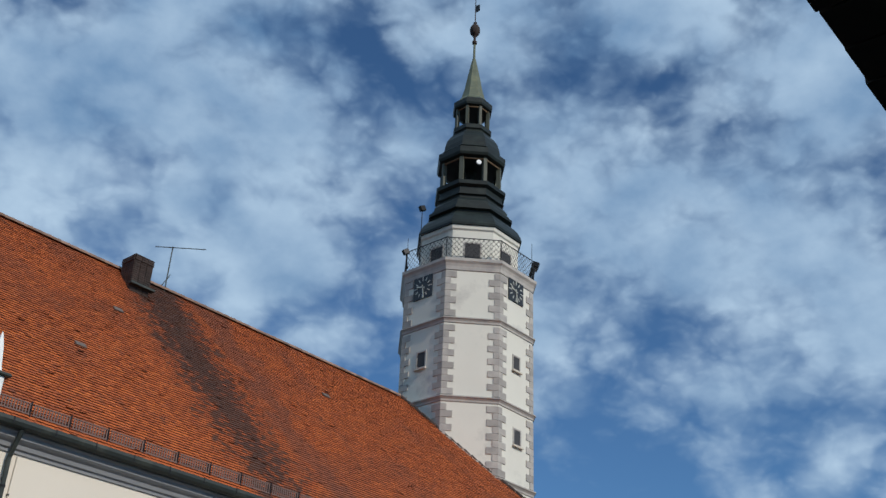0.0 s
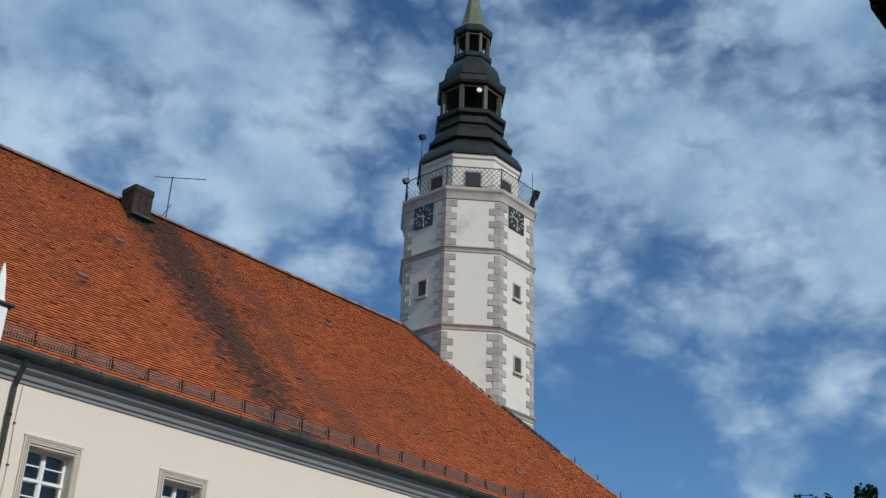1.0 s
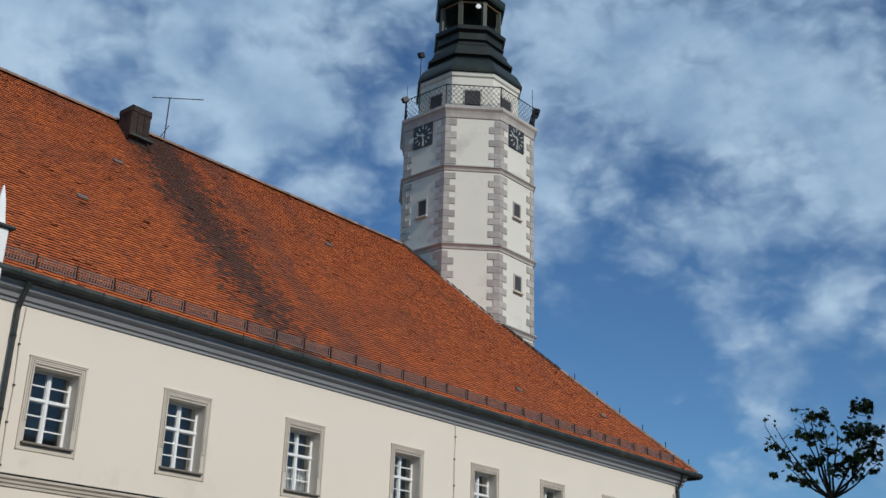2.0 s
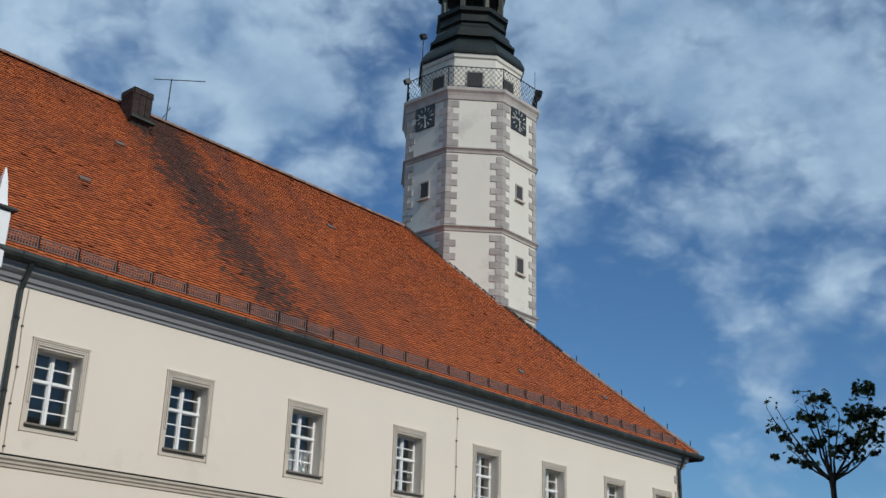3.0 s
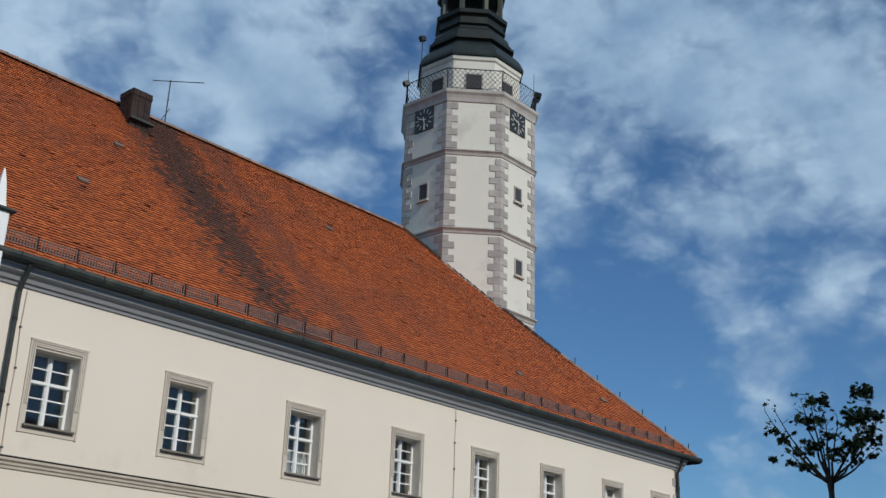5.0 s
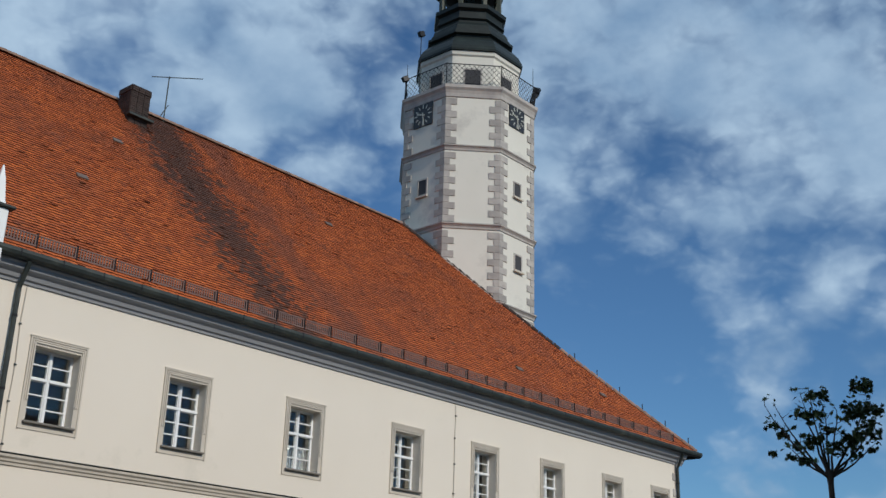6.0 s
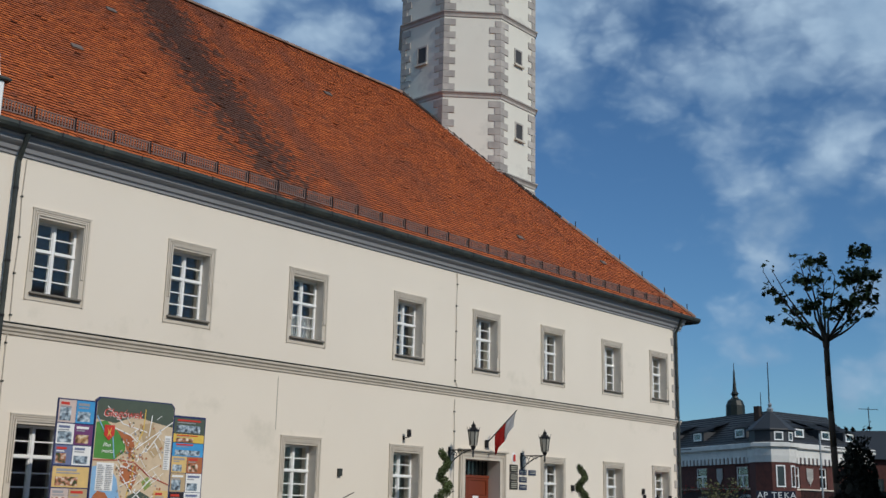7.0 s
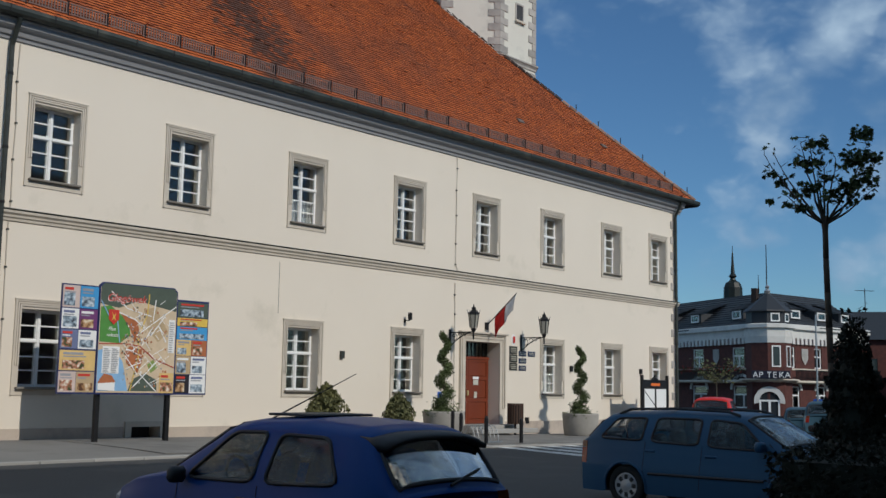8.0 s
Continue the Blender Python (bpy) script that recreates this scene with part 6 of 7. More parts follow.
    # rubber seals round the panes
    for s in (1, -1):
        for p in sides:
            pts = [on_side(a, b, s, 0.002) for a, b in p]
            part("window_seal", tube(bmesh.new(), pts + pts[:1], 0.018, 6), "trim_black", ob)
        # door seams follow the side
        for sx in spec["seams"]:
            b = interp(belt, sx)
            pts = [on_side(sx - 0.05 * (1 - t), 0.3 + (b - 0.3) * t, s, 0.001) for t in np.linspace(0, 1, 7)]
            part("door_seam", tube(bmesh.new(), pts, 0.005, 4), "trim_black", ob)
        for hx in spec["handles"]:
            p = on_side(hx, interp(belt, hx) - 0.12, s)
            h = part("door_handle", boxes((hx - 0.09, hx + 0.09, p.y - 0.022, p.y + 0.022, p.z - 0.018, p.z + 0.018), bevel=0.012), "trim_black" if spec["black_trim"] else paint_name, ob)
        pts = [on_side(xx, spec["strip"], s, 0.004) for xx in np.linspace(axles[0] + R + 0.1, axles[1] - R - 0.1, 9)]
        part("rub_strip", tube(bmesh.new(), pts, 0.022, 6), "trim_black", ob)
        mx, mz = spec["mirror"]
        bm = boxes((-0.06, 0.06, -0.09, 0.09, -0.07, 0.07), bevel=0.035)
        bm.transform(Matrix.Translation((mx, s * (W + 0.06), mz)) @ Matrix.Rotation(radians(8 * s), 4, "Z"))
        part("wing_mirror", bm, "trim_black" if spec["black_trim"] else paint_name, ob, "", True)
    for name, x0, x1, frame_w in spec["screens"]:
        def edge(xx, k):
            b, h, rw = tops(xx)
            yy = (rw - frame_w) * k
            r = section(xx)[NB + NS - 1:]
            return Vector((xx, yy, float(np.interp(abs(yy), [q[0] for q in r[::-1]], [q[1] for q in r[::-1]])) + 0.004))
        line = [edge(x0, k) for k in np.linspace(-1, 1, 9)] + [edge(t, 1) for t in np.linspace(x0, x1, 9)[1:-1]] + [edge(x1, k) for k in np.linspace(1, -1, 9)] + [edge(t, -1) for t in np.linspace(x1, x0, 9)[1:-1]]
        part("screen_seal", tube(bmesh.new(), line + line[:1], 0.020, 6), "trim_black", ob)
    # floor and cabin
    part("floor_pan", boxes((L0 + 0.1, L1 - 0.1, -W * 0.72, W * 0.72, 0.19, 0.34)), "trim_black", ob)
    wx = spec["screens"][0][2]
    wz = interp(belt, wx)
    part("dashboard", boxes((wx - 0.62, wx - 0.08, -W * 0.8, W * 0.8, 0.45, wz - 0.03), bevel=0.05), "trim_black", ob)
    cx, cz = wx - 0.72, wz + 0.0
    ring = [(cx + 0.08 * math.sin(t), 0.34 + 0.18 * math.cos(t), cz + 0.17 * math.sin(t)) for t in np.linspace(0, 6.2832, 21)]
    wheel = part("steering_wheel", tube(bmesh.new(), ring, 0.016, 6), "trim_black", ob)
    part("spoke", rod(bmesh.new(), ring[0], ring[10], 0.02, seg=6), "trim_black", wheel)
    for sx, rise in spec["seats"]:
        for sy in (0.34, -0.34):
            bm = boxes((-0.07, 0.07, -0.23, 0.23, -0.50, rise), bevel=0.06)
            bm.transform(Matrix.Translation((sx, sy, wz)) @ Matrix.Rotation(radians(-14), 4, "Y"))
            seat = part("seat_back", bm, "seat_cloth", ob, "", True)
            bm = boxes((-0.045, 0.045, -0.12, 0.12, 0.0, 0.15), bevel=0.043)
            bm.transform(Matrix.Translation((sx - 0.05, sy, wz + rise + 0.02)) @ Matrix.Rotation(radians(-10), 4, "Y"))
            part("headrest", bm, "seat_cloth", seat, "", True)
    # wheels in dark wells
    for a in axles:
        for s in (1, -1):
            yy = s * (W * 0.97)
            lip = [on_side(a + (R + 0.05) * math.cos(t), max(0.21, R + (R + 0.05) * math.sin(t)), s, -0.004) for t in np.linspace(-0.2, math.pi + 0.2, 21)]
            part("wheel_arch", tube(bmesh.new(), lip, 0.022, 6), paint_name, ob)
            well = bmesh.new()
            turned(well, [(R + 0.075, -0.30), (R + 0.075, -0.005)], 28, cap=False)
            well.transform(Matrix.Translation((a, yy - s * 0.02, R)) @ pose(0, 0, 0, -90 * s, 0, 0))
            bmesh.ops.delete(well, geom=[v for v in well.verts if v.co.z < 0.2], context="VERTS")
            part("wheel_well", well, "trim_black", ob, outward=False)
            wl = part("wheel", turned(bmesh.new(), [(R * 0.62, -0.09), (R * 0.95, -0.09), (R, -0.06), (R, 0.06), (R * 0.95, 0.085), (R * 0.64, 0.09), (R * 0.62, 0.05)], 32), "tyre", ob, "", True)
            wl.matrix_basis = pose(a, yy - s * 0.10, R, -90 * s, 0, 0)
            part("rim", turned(bmesh.new(), [(R * 0.64, 0.055), (R * 0.62, 0.085), (R * 0.55, 0.07), (R * 0.2, 0.088), (R * 0.08, 0.096), (0.01, 0.096)], 28), "hub_silver", wl, "", True)
            for i in range(8):
                bm = boxes((R * 0.30, R * 0.54, -0.030, 0.030, 0.068, 0.086), bevel=0.008)
                bm.transform(Matrix.Rotation(i * math.pi / 4, 4, "Z"))
                part("rim_slot", bm, "trim_black", wl)
    # bumpers wrap round the corners
    for end, sgn in ((L0, -1), (L1, 1)):
        outer = []
        for k in np.linspace(-1, 1, 15):
            yy = k * plan(end) * 1.02
            outer.append((end + sgn * (0.07 - 0.16 * abs(k) ** 4), yy))
        bm = bmesh.new()
        rows = [[(a - sgn * d, b * e, zz) for a, b in outer] for d, e, zz in ((0.06, 0.97, 0.22), (0.0, 1.0, 0.27), (-0.01, 1.01, 0.42), (0.01, 1.0, 0.49), (0.10, 0.97, 0.53))]
        loft(bm, rows, close=False)
        bmesh.ops.solidify(bm, geom=bm.faces, thickness=0.01)
        part("bumper", bm, "trim_black" if spec["black_trim"] else paint_name, ob, "", True)
    for s in (1, -1):
        z0, z1 = spec["tail"]
        for na, za, zb2, mt in (("tail_lamp", z0, z1 - 0.1, "lamp_red"), ("indicator_lamp", z1 - 0.095, z1, "lamp_amber")):
            rows = []
            for zz in np.linspace(za, zb2, 6):
                w = plan(L0)
                e = on_side(L0 + 0.10, zz, s, 0.006)
                c = on_side(L0 + 0.005, zz, s, 0.0)
                rows.append([(L0 + 0.02, c.y - s * 0.15, zz), (L0 - 0.012, c.y - s * 0.12, zz), (L0 - 0.012, c.y, zz), tuple(e), (L0 + 0.10, e.y - s * 0.03, zz)])
            bm = bmesh.new()
            loft(bm, rows, close=False)
            part(na, bm, mt, ob, outward=False)
        part("head_lamp", boxes((L1 - 0.20, L1 + 0.015, s * plan(L1) * 0.78 - 0.15, s * plan(L1) * 0.78 + 0.15, 0.54, 0.66), bevel=0.04), "lamp_clear", ob)
    part("number_plate", boxes((L0 - 0.092, L0 - 0.082, -0.25, 0.25, 0.33, 0.43)), "white", ob)
    return ob


M["lamp_amber"] = material("amber_lamp", (0.16, 0.035, 0.012), 0.2, coat=0.5)
HATCH = dict(rear=-1.90, front=1.88, half=0.79, roof_half=0.61, crown=0.035, wheel=0.28, axles=(-1.22, 1.18), strip=0.52, black_trim=True,
             belt=[(-1.9, 0.86), (-1.35, 0.90), (-0.4, 0.86), (0.65, 0.85), (0.98, 0.86), (1.4, 0.80), (1.80, 0.68), (1.88, 0.58)],
             roof=[(-1.9, 0.84), (-1.86, 0.90), (-1.60, 1.25), (-1.50, 1.325), (-1.38, 1.355), (-0.73, 1.395), (-0.05, 1.378), (0.12, 1.355), (0.24, 1.315), (0.98, 0.90), (1.40, 0.83), (1.80, 0.70), (1.88, 0.60)],
             windows=[[(0.60, 0.875), (0.06, 1.285), (-0.38, 1.295), (-0.30, 0.885)], [(-0.45, 0.885), (-0.555, 1.285), (-1.12, 1.275), (-1.33, 0.925)]],
             screens=[("windscreen", 0.22, 0.94, 0.05), ("rear_window", -1.84, -1.60, 0.06)],
             seams=(0.72, -0.37), handles=(-0.22,), seats=((-0.32, 0.22), (-1.05, 0.06)), mirror=(0.60, 0.90), tail=(0.60, 0.86))
ESTATE = dict(rear=-2.12, front=2.15, half=0.84, roof_half=0.64, crown=0.035, wheel=0.30, axles=(-1.31, 1.27), strip=0.50, black_trim=False,
              belt=[(-2.12, 0.94), (-1.75, 0.965), (-0.9, 0.945), (0.0, 0.91), (0.9, 0.885), (1.2, 0.90), (1.7, 0.82), (2.05, 0.70), (2.15, 0.60)],
              roof=[(-2.12, 0.92), (-2.04, 1.0), (-1.80, 1.25), (-1.70, 1.325), (-1.56, 1.355), (-0.6, 1.395), (0.25, 1.38), (0.46, 1.355), (0.58, 1.315), (1.22, 0.935), (1.7, 0.845), (2.05, 0.73), (2.15, 0.62)],
              windows=[[(0.90, 0.905), (0.50, 1.265), (0.04, 1.300), (0.02, 0.925)], [(-0.13, 0.935), (-0.10, 1.300), (-0.82, 1.305), (-0.89, 0.962)], [(-1.04, 0.970), (-1.00, 1.300), (-1.50, 1.285), (-1.76, 0.985)]],
              screens=[("windscreen", 0.56, 1.18, 0.05), ("rear_window", -2.04, -1.80, 0.06)],
              seams=(0.98, -0.06, -0.98), handles=(-0.90, 0.08), seats=((0.0, 0.2), (-0.95, 0.14)), mirror=(0.86, 0.96), tail=(0.60, 0.93))

hatch = car("deep blue small hatchback with a black rear spoiler, parked", 6.68, 7.55, 90.0, "car_blue", HATCH)
sp_rows = [[(-1.42, yy, 1.352 - 0.05 * abs(yy / 0.6) ** 3), (-1.60, yy, 1.335 - 0.06 * abs(yy / 0.6) ** 3), (-1.72, yy, 1.305 - 0.08 * abs(yy / 0.6) ** 3), (-1.71, yy, 1.27 - 0.08 * abs(yy / 0.6) ** 3), (-1.55, yy, 1.27 - 0.08 * abs(yy / 0.6) ** 3), (-1.46, yy, 1.30 - 0.08 * abs(yy / 0.6) ** 3)] for yy in np.linspace(-0.60, 0.60, 13)]
part("rear_spoiler", loft(bmesh.new(), sp_rows), "trim_black", hatch, "", True)
part("rear_wiper", rod(bmesh.new(), (-1.885, 0.05, 0.93), (-1.80, -0.40, 1.03), 0.012, seg=5), "trim_black", hatch)
part("aerial", rod(bmesh.new(), (-0.05, 0.36, 1.385), (-0.38, -0.36, 1.80), 0.008, 0.004, seg=5), "dark_metal", hatch)
part("sunroof", boxes((-0.62, -0.02, -0.36, 0.36, 1.425, 1.447), bevel=0.010), "trim_black", hatch)

estate = car("steel blue estate car with black roof rails, parked", 15.04, 7.45, -90.0, "car_steel", ESTATE)
for s in (1, -1):
    pts = [(0.42, s * 0.57, 1.365), (0.25, s * 0.57, 1.42), (-0.6, s * 0.57, 1.445), (-1.35, s * 0.56, 1.42), (-1.55, s * 0.56, 1.345)]
    part("roof_rail", tube(bmesh.new(), pts, 0.022, 6), "trim_black", estate)
part("cross_bar", boxes((-0.72, -0.66, -0.56, 0.56, 1.43, 1.455), bevel=0.01), "trim_black", estate)
part("aerial", rod(bmesh.new(), (-1.2, 0.0, 1.39), (-1.55, 0.05, 1.78), 0.007, 0.004, seg=5), "dark_metal", estate)

# cars parked further down the street
for lab, d, ux, uy, rz, pn in (("red hatchback parked beyond the estate car", 44.0, 0.8905, 0.4550, 20, "car_red"), ("silver car parked before the red brick pharmacy", 62.0, 0.8999, 0.4361, 20, "car_silver"), ("dark teal car parked before the red brick pharmacy", 54.0, 0.9200, 0.3917, 25, "car_teal"), ("dark car parked before the red brick pharmacy", 47.0, 0.9282, 0.3726, 20, "car_teal")):
    car(lab, d * ux, d * uy, rz, pn, HATCH)


# ---------------------------------------------------------------- red brick pharmacy on the far corner
def build_pharmacy():
    P = Vector((91.02, 41.45, 0.0))
    ob = thing("pharmacy", P.x, P.y, -0.3, label="red brick corner pharmacy with slate roof and white cornice", category="building")
    z_eave, z_ridge = 8.0, 11.45
    gz = -0.7

    def wing(name, ang, length, holes, sgn):
        """A wing from the corner; local x along the front, y inwards."""
        m = pose(0, 0, 0, 0, 0, ang)
        w = part(name, pierced(0.0, length, gz - 0.3, 6.45, 0, 0.4, [h[:4] for h in holes]) if sgn > 0 else pierced(-length, 0.0, gz - 0.3, 6.45, 0, 0.4, [h[:4] for h in holes]), "brick_red", ob)
        w.matrix_basis = m
        x0, x1 = (0.0, length) if sgn > 0 else (-length, 0.0)
        part("frieze", boxes((x0, x1, -0.12, 0.4, 7.0, 7.75)), "white_render", w)
        part("cornice", boxes((x0, x1, -0.42, 0.4, 7.751, 8.22), bevel=0.05), "white_render", w)
        part("frieze_band", boxes((x0, x1, -0.10, 0.4, 6.451, 6.999)), "brick_red", w)
        me = mesh_of("dentil", boxes((-0.17, 0.17, -0.24, -0.101, 6.45, 7.0)), "white_render")
        k = int(length / 0.62)
        for i in range(k):
            shared("dentil", me, w, pose(x0 + (i + 0.5) * length / k, 0, 0))
        part("string_course", boxes((x0, x1, -0.12, -0.002, 2.95, 3.2)), "stone", w)
        part("string_course", boxes((x0, x1, -0.1, -0.002, 4.15, 4.3)), "stone", w)
        # dark sheet behind the windows in place of unlit rooms
        part("inside_shade", boxes((x0 + 0.1, x1 - 0.1, 1.2, 1.3, 0, 6.4)), "shade_dark", w)
        for h in holes:
            a, b, c, d = h[:4]
            f = part("window", pierced(a, b, c, d, 0.12, 0.2, [(a + 0.12, (a + b) / 2 - 0.07, c + 0.12, d - 0.85), ((a + b) / 2 + 0.07, b - 0.12, c + 0.12, d - 0.85), (a + 0.12, b - 0.12, d - 0.72, d - 0.1)]), "white", w)
            part("pane", boxes((a, b, 0.16, 0.17, c, d)), "pane", f)
            if h[4]:
                bm = bmesh.new()
                r, cx = (b - a) / 2 + 0.28, (a + b) / 2
                rows = [[(cx + rr * math.cos(t), yy, d - 0.35 + rr * 0.8 * math.sin(t)) for t in np.linspace(0, math.pi, 13)] for rr, yy in ((r - 0.3, 0.0), (r - 0.3, -0.1), (r, -0.1), (r, 0.0))]
                loft(bm, rows, close=False)
                part("arch_trim", bm, "white_render", f)
        return w
    up = lambda c, w: (c - w / 2, c + w / 2, 4.35, 6.2, 0)
    low = lambda c, w: (c - w / 2, c + w / 2, 0.7, 2.7, 1)
    # street front running away behind the hall, and the shorter front to the square
    wl = wing("street_front", 60.5 - 180, 26.0, [up(-4.6, 1.9), up(-11.2, 1.9), up(-17.5, 1.9), low(-4.0, 3.0), low(-11.0, 2.6), low(-17.5, 2.6)], -1)
    wl.matrix_basis = pose(0, 0, 0, 0, 0, 60.5 - 180)
    wr = wing("square_front", -10.3, 16.0, [up(3.4, 1.2), up(7.6, 1.2), up(11.5, 1.2), low(3.6, 2.0), low(7.9, 1.6), low(12.0, 1.6)], 1)
    # balconies with dark rails and red geraniums along both fronts
    rnd = random.Random(21)
    for w, x0, x1 in ((wl, -15.0, -2.4), (wr, 2.6, 14.0)):
        bl = part("balcony", boxes((x0, x1, -1.0, -0.003, 3.02, 3.22), bevel=0.03), "stone", w)
        part("hand_rail", boxes((x0, x1, -1.0, -0.94, 4.08, 4.16)), "dark_metal", bl)
        bars = [(x0 + (x1 - x0) * i / 60, x0 + (x1 - x0) * i / 60 + 0.07, -0.99, -0.95, 3.221, 4.079) for i in range(60)]
        tagged(part("balusters", boxes(*bars), "dark_metal", bl), kind="stuff")
        if x1 < 0:
            spots = [(rnd.uniform(x0, x1), -1.08 + rnd.gauss(0, 0.08), 4.2 + rnd.gauss(0, 0.14)) for i in range(900)]
            leaf_cloud("flower_leaves", spots[:500], "leaf", bl, 0.09, rnd, 1.0)
            leaf_cloud("flowers", spots[500:], "flag_red", bl, 0.07, rnd, 1.0)
    # shields between the upper windows
    for w, cx in ((wl, -8.0), (wr, 5.4)):
        bm = bmesh.new()
        ol = [(-0.5, 6.1), (0.5, 6.1), (0.5, 5.2), (0, 4.6), (-0.5, 5.2)]
        f = [bm.verts.new((cx + a, -0.08, b)) for a, b in ol]
        bm.faces.new(f)
        bmesh.ops.solidify(bm, geom=bm.faces, thickness=0.06)
        part("wall_shield", bm, "white_render", w)
    # roofs of the two wings
    dl, dr = Vector((math.cos(radians(60.5)), math.sin(radians(60.5)), 0)), Vector((math.cos(radians(-10.3)), math.sin(radians(-10.3)), 0))
    # both ridges start from one point behind the turret
    il, ir = Vector((dl.y, -dl.x, 0)), Vector((-dr.y, dr.x, 0))
    gap = (ir - il) * 4.6
    meet = il * 4.6 + dl * ((gap.x * dr.y - gap.y * dr.x) / (dl.x * dr.y - dl.y * dr.x))
    for d, ln, inw in ((dl, 26.0, Vector((dl.y, -dl.x, 0))), (dr, 16.0, Vector((-dr.y, dr.x, 0)))):
        bm = bmesh.new()
        a0, a1 = -d * 0.3 - inw * 0.5, d * ln - inw * 0.5
        r0, r1 = meet, d * ln + inw * 4.6
        a0 = Vector((0, 0, 0)) - (dl + dr).normalized() * 0.6
        n = 14
        for i in range(n):
            p = [(a0.lerp(r0, k), a1.lerp(r1, k)) for k in (i / n, (i + 1) / n)]
            za, zb = z_eave + (z_ridge - z_eave) * i / n, z_eave + (z_ridge - z_eave) * (i + 1) / n
            up_ = Vector((0, 0, 0.09))
            v = [p[0][0] + Vector((0, 0, za)) + up_, p[0][1] + Vector((0, 0, za)) + up_, p[1][1] + Vector((0, 0, zb)), p[1][0] + Vector((0, 0, zb))]
            bm.faces.new([bm.verts.new(q) for q in v])
            bm.faces.new([bm.verts.new(q) for q in (v[0] - up_, v[1] - up_, v[1], v[0])])
        b0, b1 = r0 + inw * 5, r1 + inw * 5
        bm.faces.new([bm.verts.new(q) for q in (r0 + Vector((0, 0, z_ridge)), r1 + Vector((0, 0, z_ridge)), b1 + Vector((0, 0, z_eave)), b0 + Vector((0, 0, z_eave)))])
        bmesh.ops.recalc_face_normals(bm, faces=bm.faces)
        part("roof", bm, "slate", ob)
        bm = bmesh.new()
        rod(bm, r0 + Vector((0, 0, z_ridge)), r1 + Vector((0, 0, z_ridge)), 0.1, seg=6)
        part("ridge", bm, "slate", ob)
        # dormers
        for s in ((5.5, 12.5, 18.0) if ln > 20 else (5.0, 9.2, 13.2)):
            o = d * s + inw * 0.6
            ang = math.atan2(d.y, d.x) if ln < 20 else math.atan2(d.y, d.x) - math.pi
            m = Matrix.Translation(o + Vector((0, 0, z_eave + 0.75))) @ Matrix.Rotation(ang, 4, "Z")
            dm = part("dormer", boxes((-1.0, 1.0, 0, 2.6, 0, 0.95)), "slate", ob)
            dm.matrix_basis = m
            bm = bmesh.new()
            bm.faces.new([bm.verts.new(q) for q in ((-1.5, -0.25, 0.96), (1.5, -0.25, 0.96), (1.2, 3.2, 2.1), (-1.2, 3.2, 2.1))])
            bmesh.ops.solidify(bm, geom=bm.faces, thickness=0.08)
            part("dormer_roof", bm, "slate", dm)
            part("dormer_window", pierced(-0.7, 0.7, 0.1, 0.85, -0.08, -0.003, [(-0.55, 0.55, 0.22, 0.73)]), "white", dm)
            part("dormer_pane", boxes((-0.55, 0.55, -0.04, -0.03, 0.22, 0.73)), "pane", dm)
    # corner turret
    tc = (dl + dr).normalized() * 1.35
    cx, cy = tc.x, tc.y
    OCTA = 8
    tr = part("turret", turned(bmesh.new(), [(1.95, -0.3), (1.95, 6.45)], OCTA, cx, cy, math.pi / 8), "brick_red", ob)
    part("turret_frieze", turned(bmesh.new(), [(2.0, 6.451), (2.1, 7.0), (2.1, 7.75), (2.4, 7.76), (2.4, 8.06), (1.9, 8.15)], OCTA, cx, cy, math.pi / 8), "white_render", tr)
    part("turret_drum", turned(bmesh.new(), [(1.88, 8.12), (1.88, 9.35)], OCTA, cx, cy, math.pi / 8), "slate", tr)
    part("turret_roof", turned(bmesh.new(), [(2.15, 9.2), (2.1, 9.32), (0.12, 10.95), (0.05, 11.0)], OCTA, cx, cy, math.pi / 8), "slate", tr)
    part("turret_finial", turned(bmesh.new(), [(0.25, 10.85), (0.3, 11.1), (0.12, 11.3), (0.2, 11.5), (0.03, 11.7), (0.02, 12.2)], 8, cx, cy), "steel", tr)
    va = math.atan2(-(P.y + cy), -(P.x + cx))
    for k in range(3):
        a = math.pi / 8 + math.pi / 8 + math.floor((va - math.pi / 4 + math.pi / 8) / (math.pi / 4)) * math.pi / 4 + k * math.pi / 4
        for z0, z1, w, rr in ((4.35, 6.2, 0.8, 1.95), (8.3, 9.05, 0.8, 1.88)):
            apo = rr * math.cos(math.pi / 8)
            f = part("turret_window", pierced(-w / 2, w / 2, z0, z1, -0.06, -0.003, [(-w / 2 + 0.1, w / 2 - 0.1, z0 + 0.1, z1 - 0.1)]), "white", tr)
            f.matrix_basis = Matrix.Translation((cx + apo * math.cos(a), cy + apo * math.sin(a), 0)) @ Matrix.Rotation(a + math.pi / 2, 4, "Z")
            part("pane", boxes((-w / 2 + 0.1, w / 2 - 0.1, -0.03, -0.004, z0 + 0.1, z1 - 0.1)), "dark_pane", f)
    # balcony slab, sign and round-arched entrance, turned to the square
    fm = Matrix.Translation((cx, cy, 0)) @ Matrix.Rotation(va + math.pi / 2, 4, "Z")
    bal = part("balcony", turned(bmesh.new(), [(0.8, 2.75), (2.4, 3.15), (2.6, 3.2), (2.6, 3.3), (0.5, 3.35)], 14, cx, cy), "stone", ob)
    sg = part("sign_board", boxes((-1.45, 1.75, -2.72, -2.62, 3.3, 4.0), bevel=0.02), "sign_dark", ob)
    sg.matrix_basis = fm
    xx = -1.36
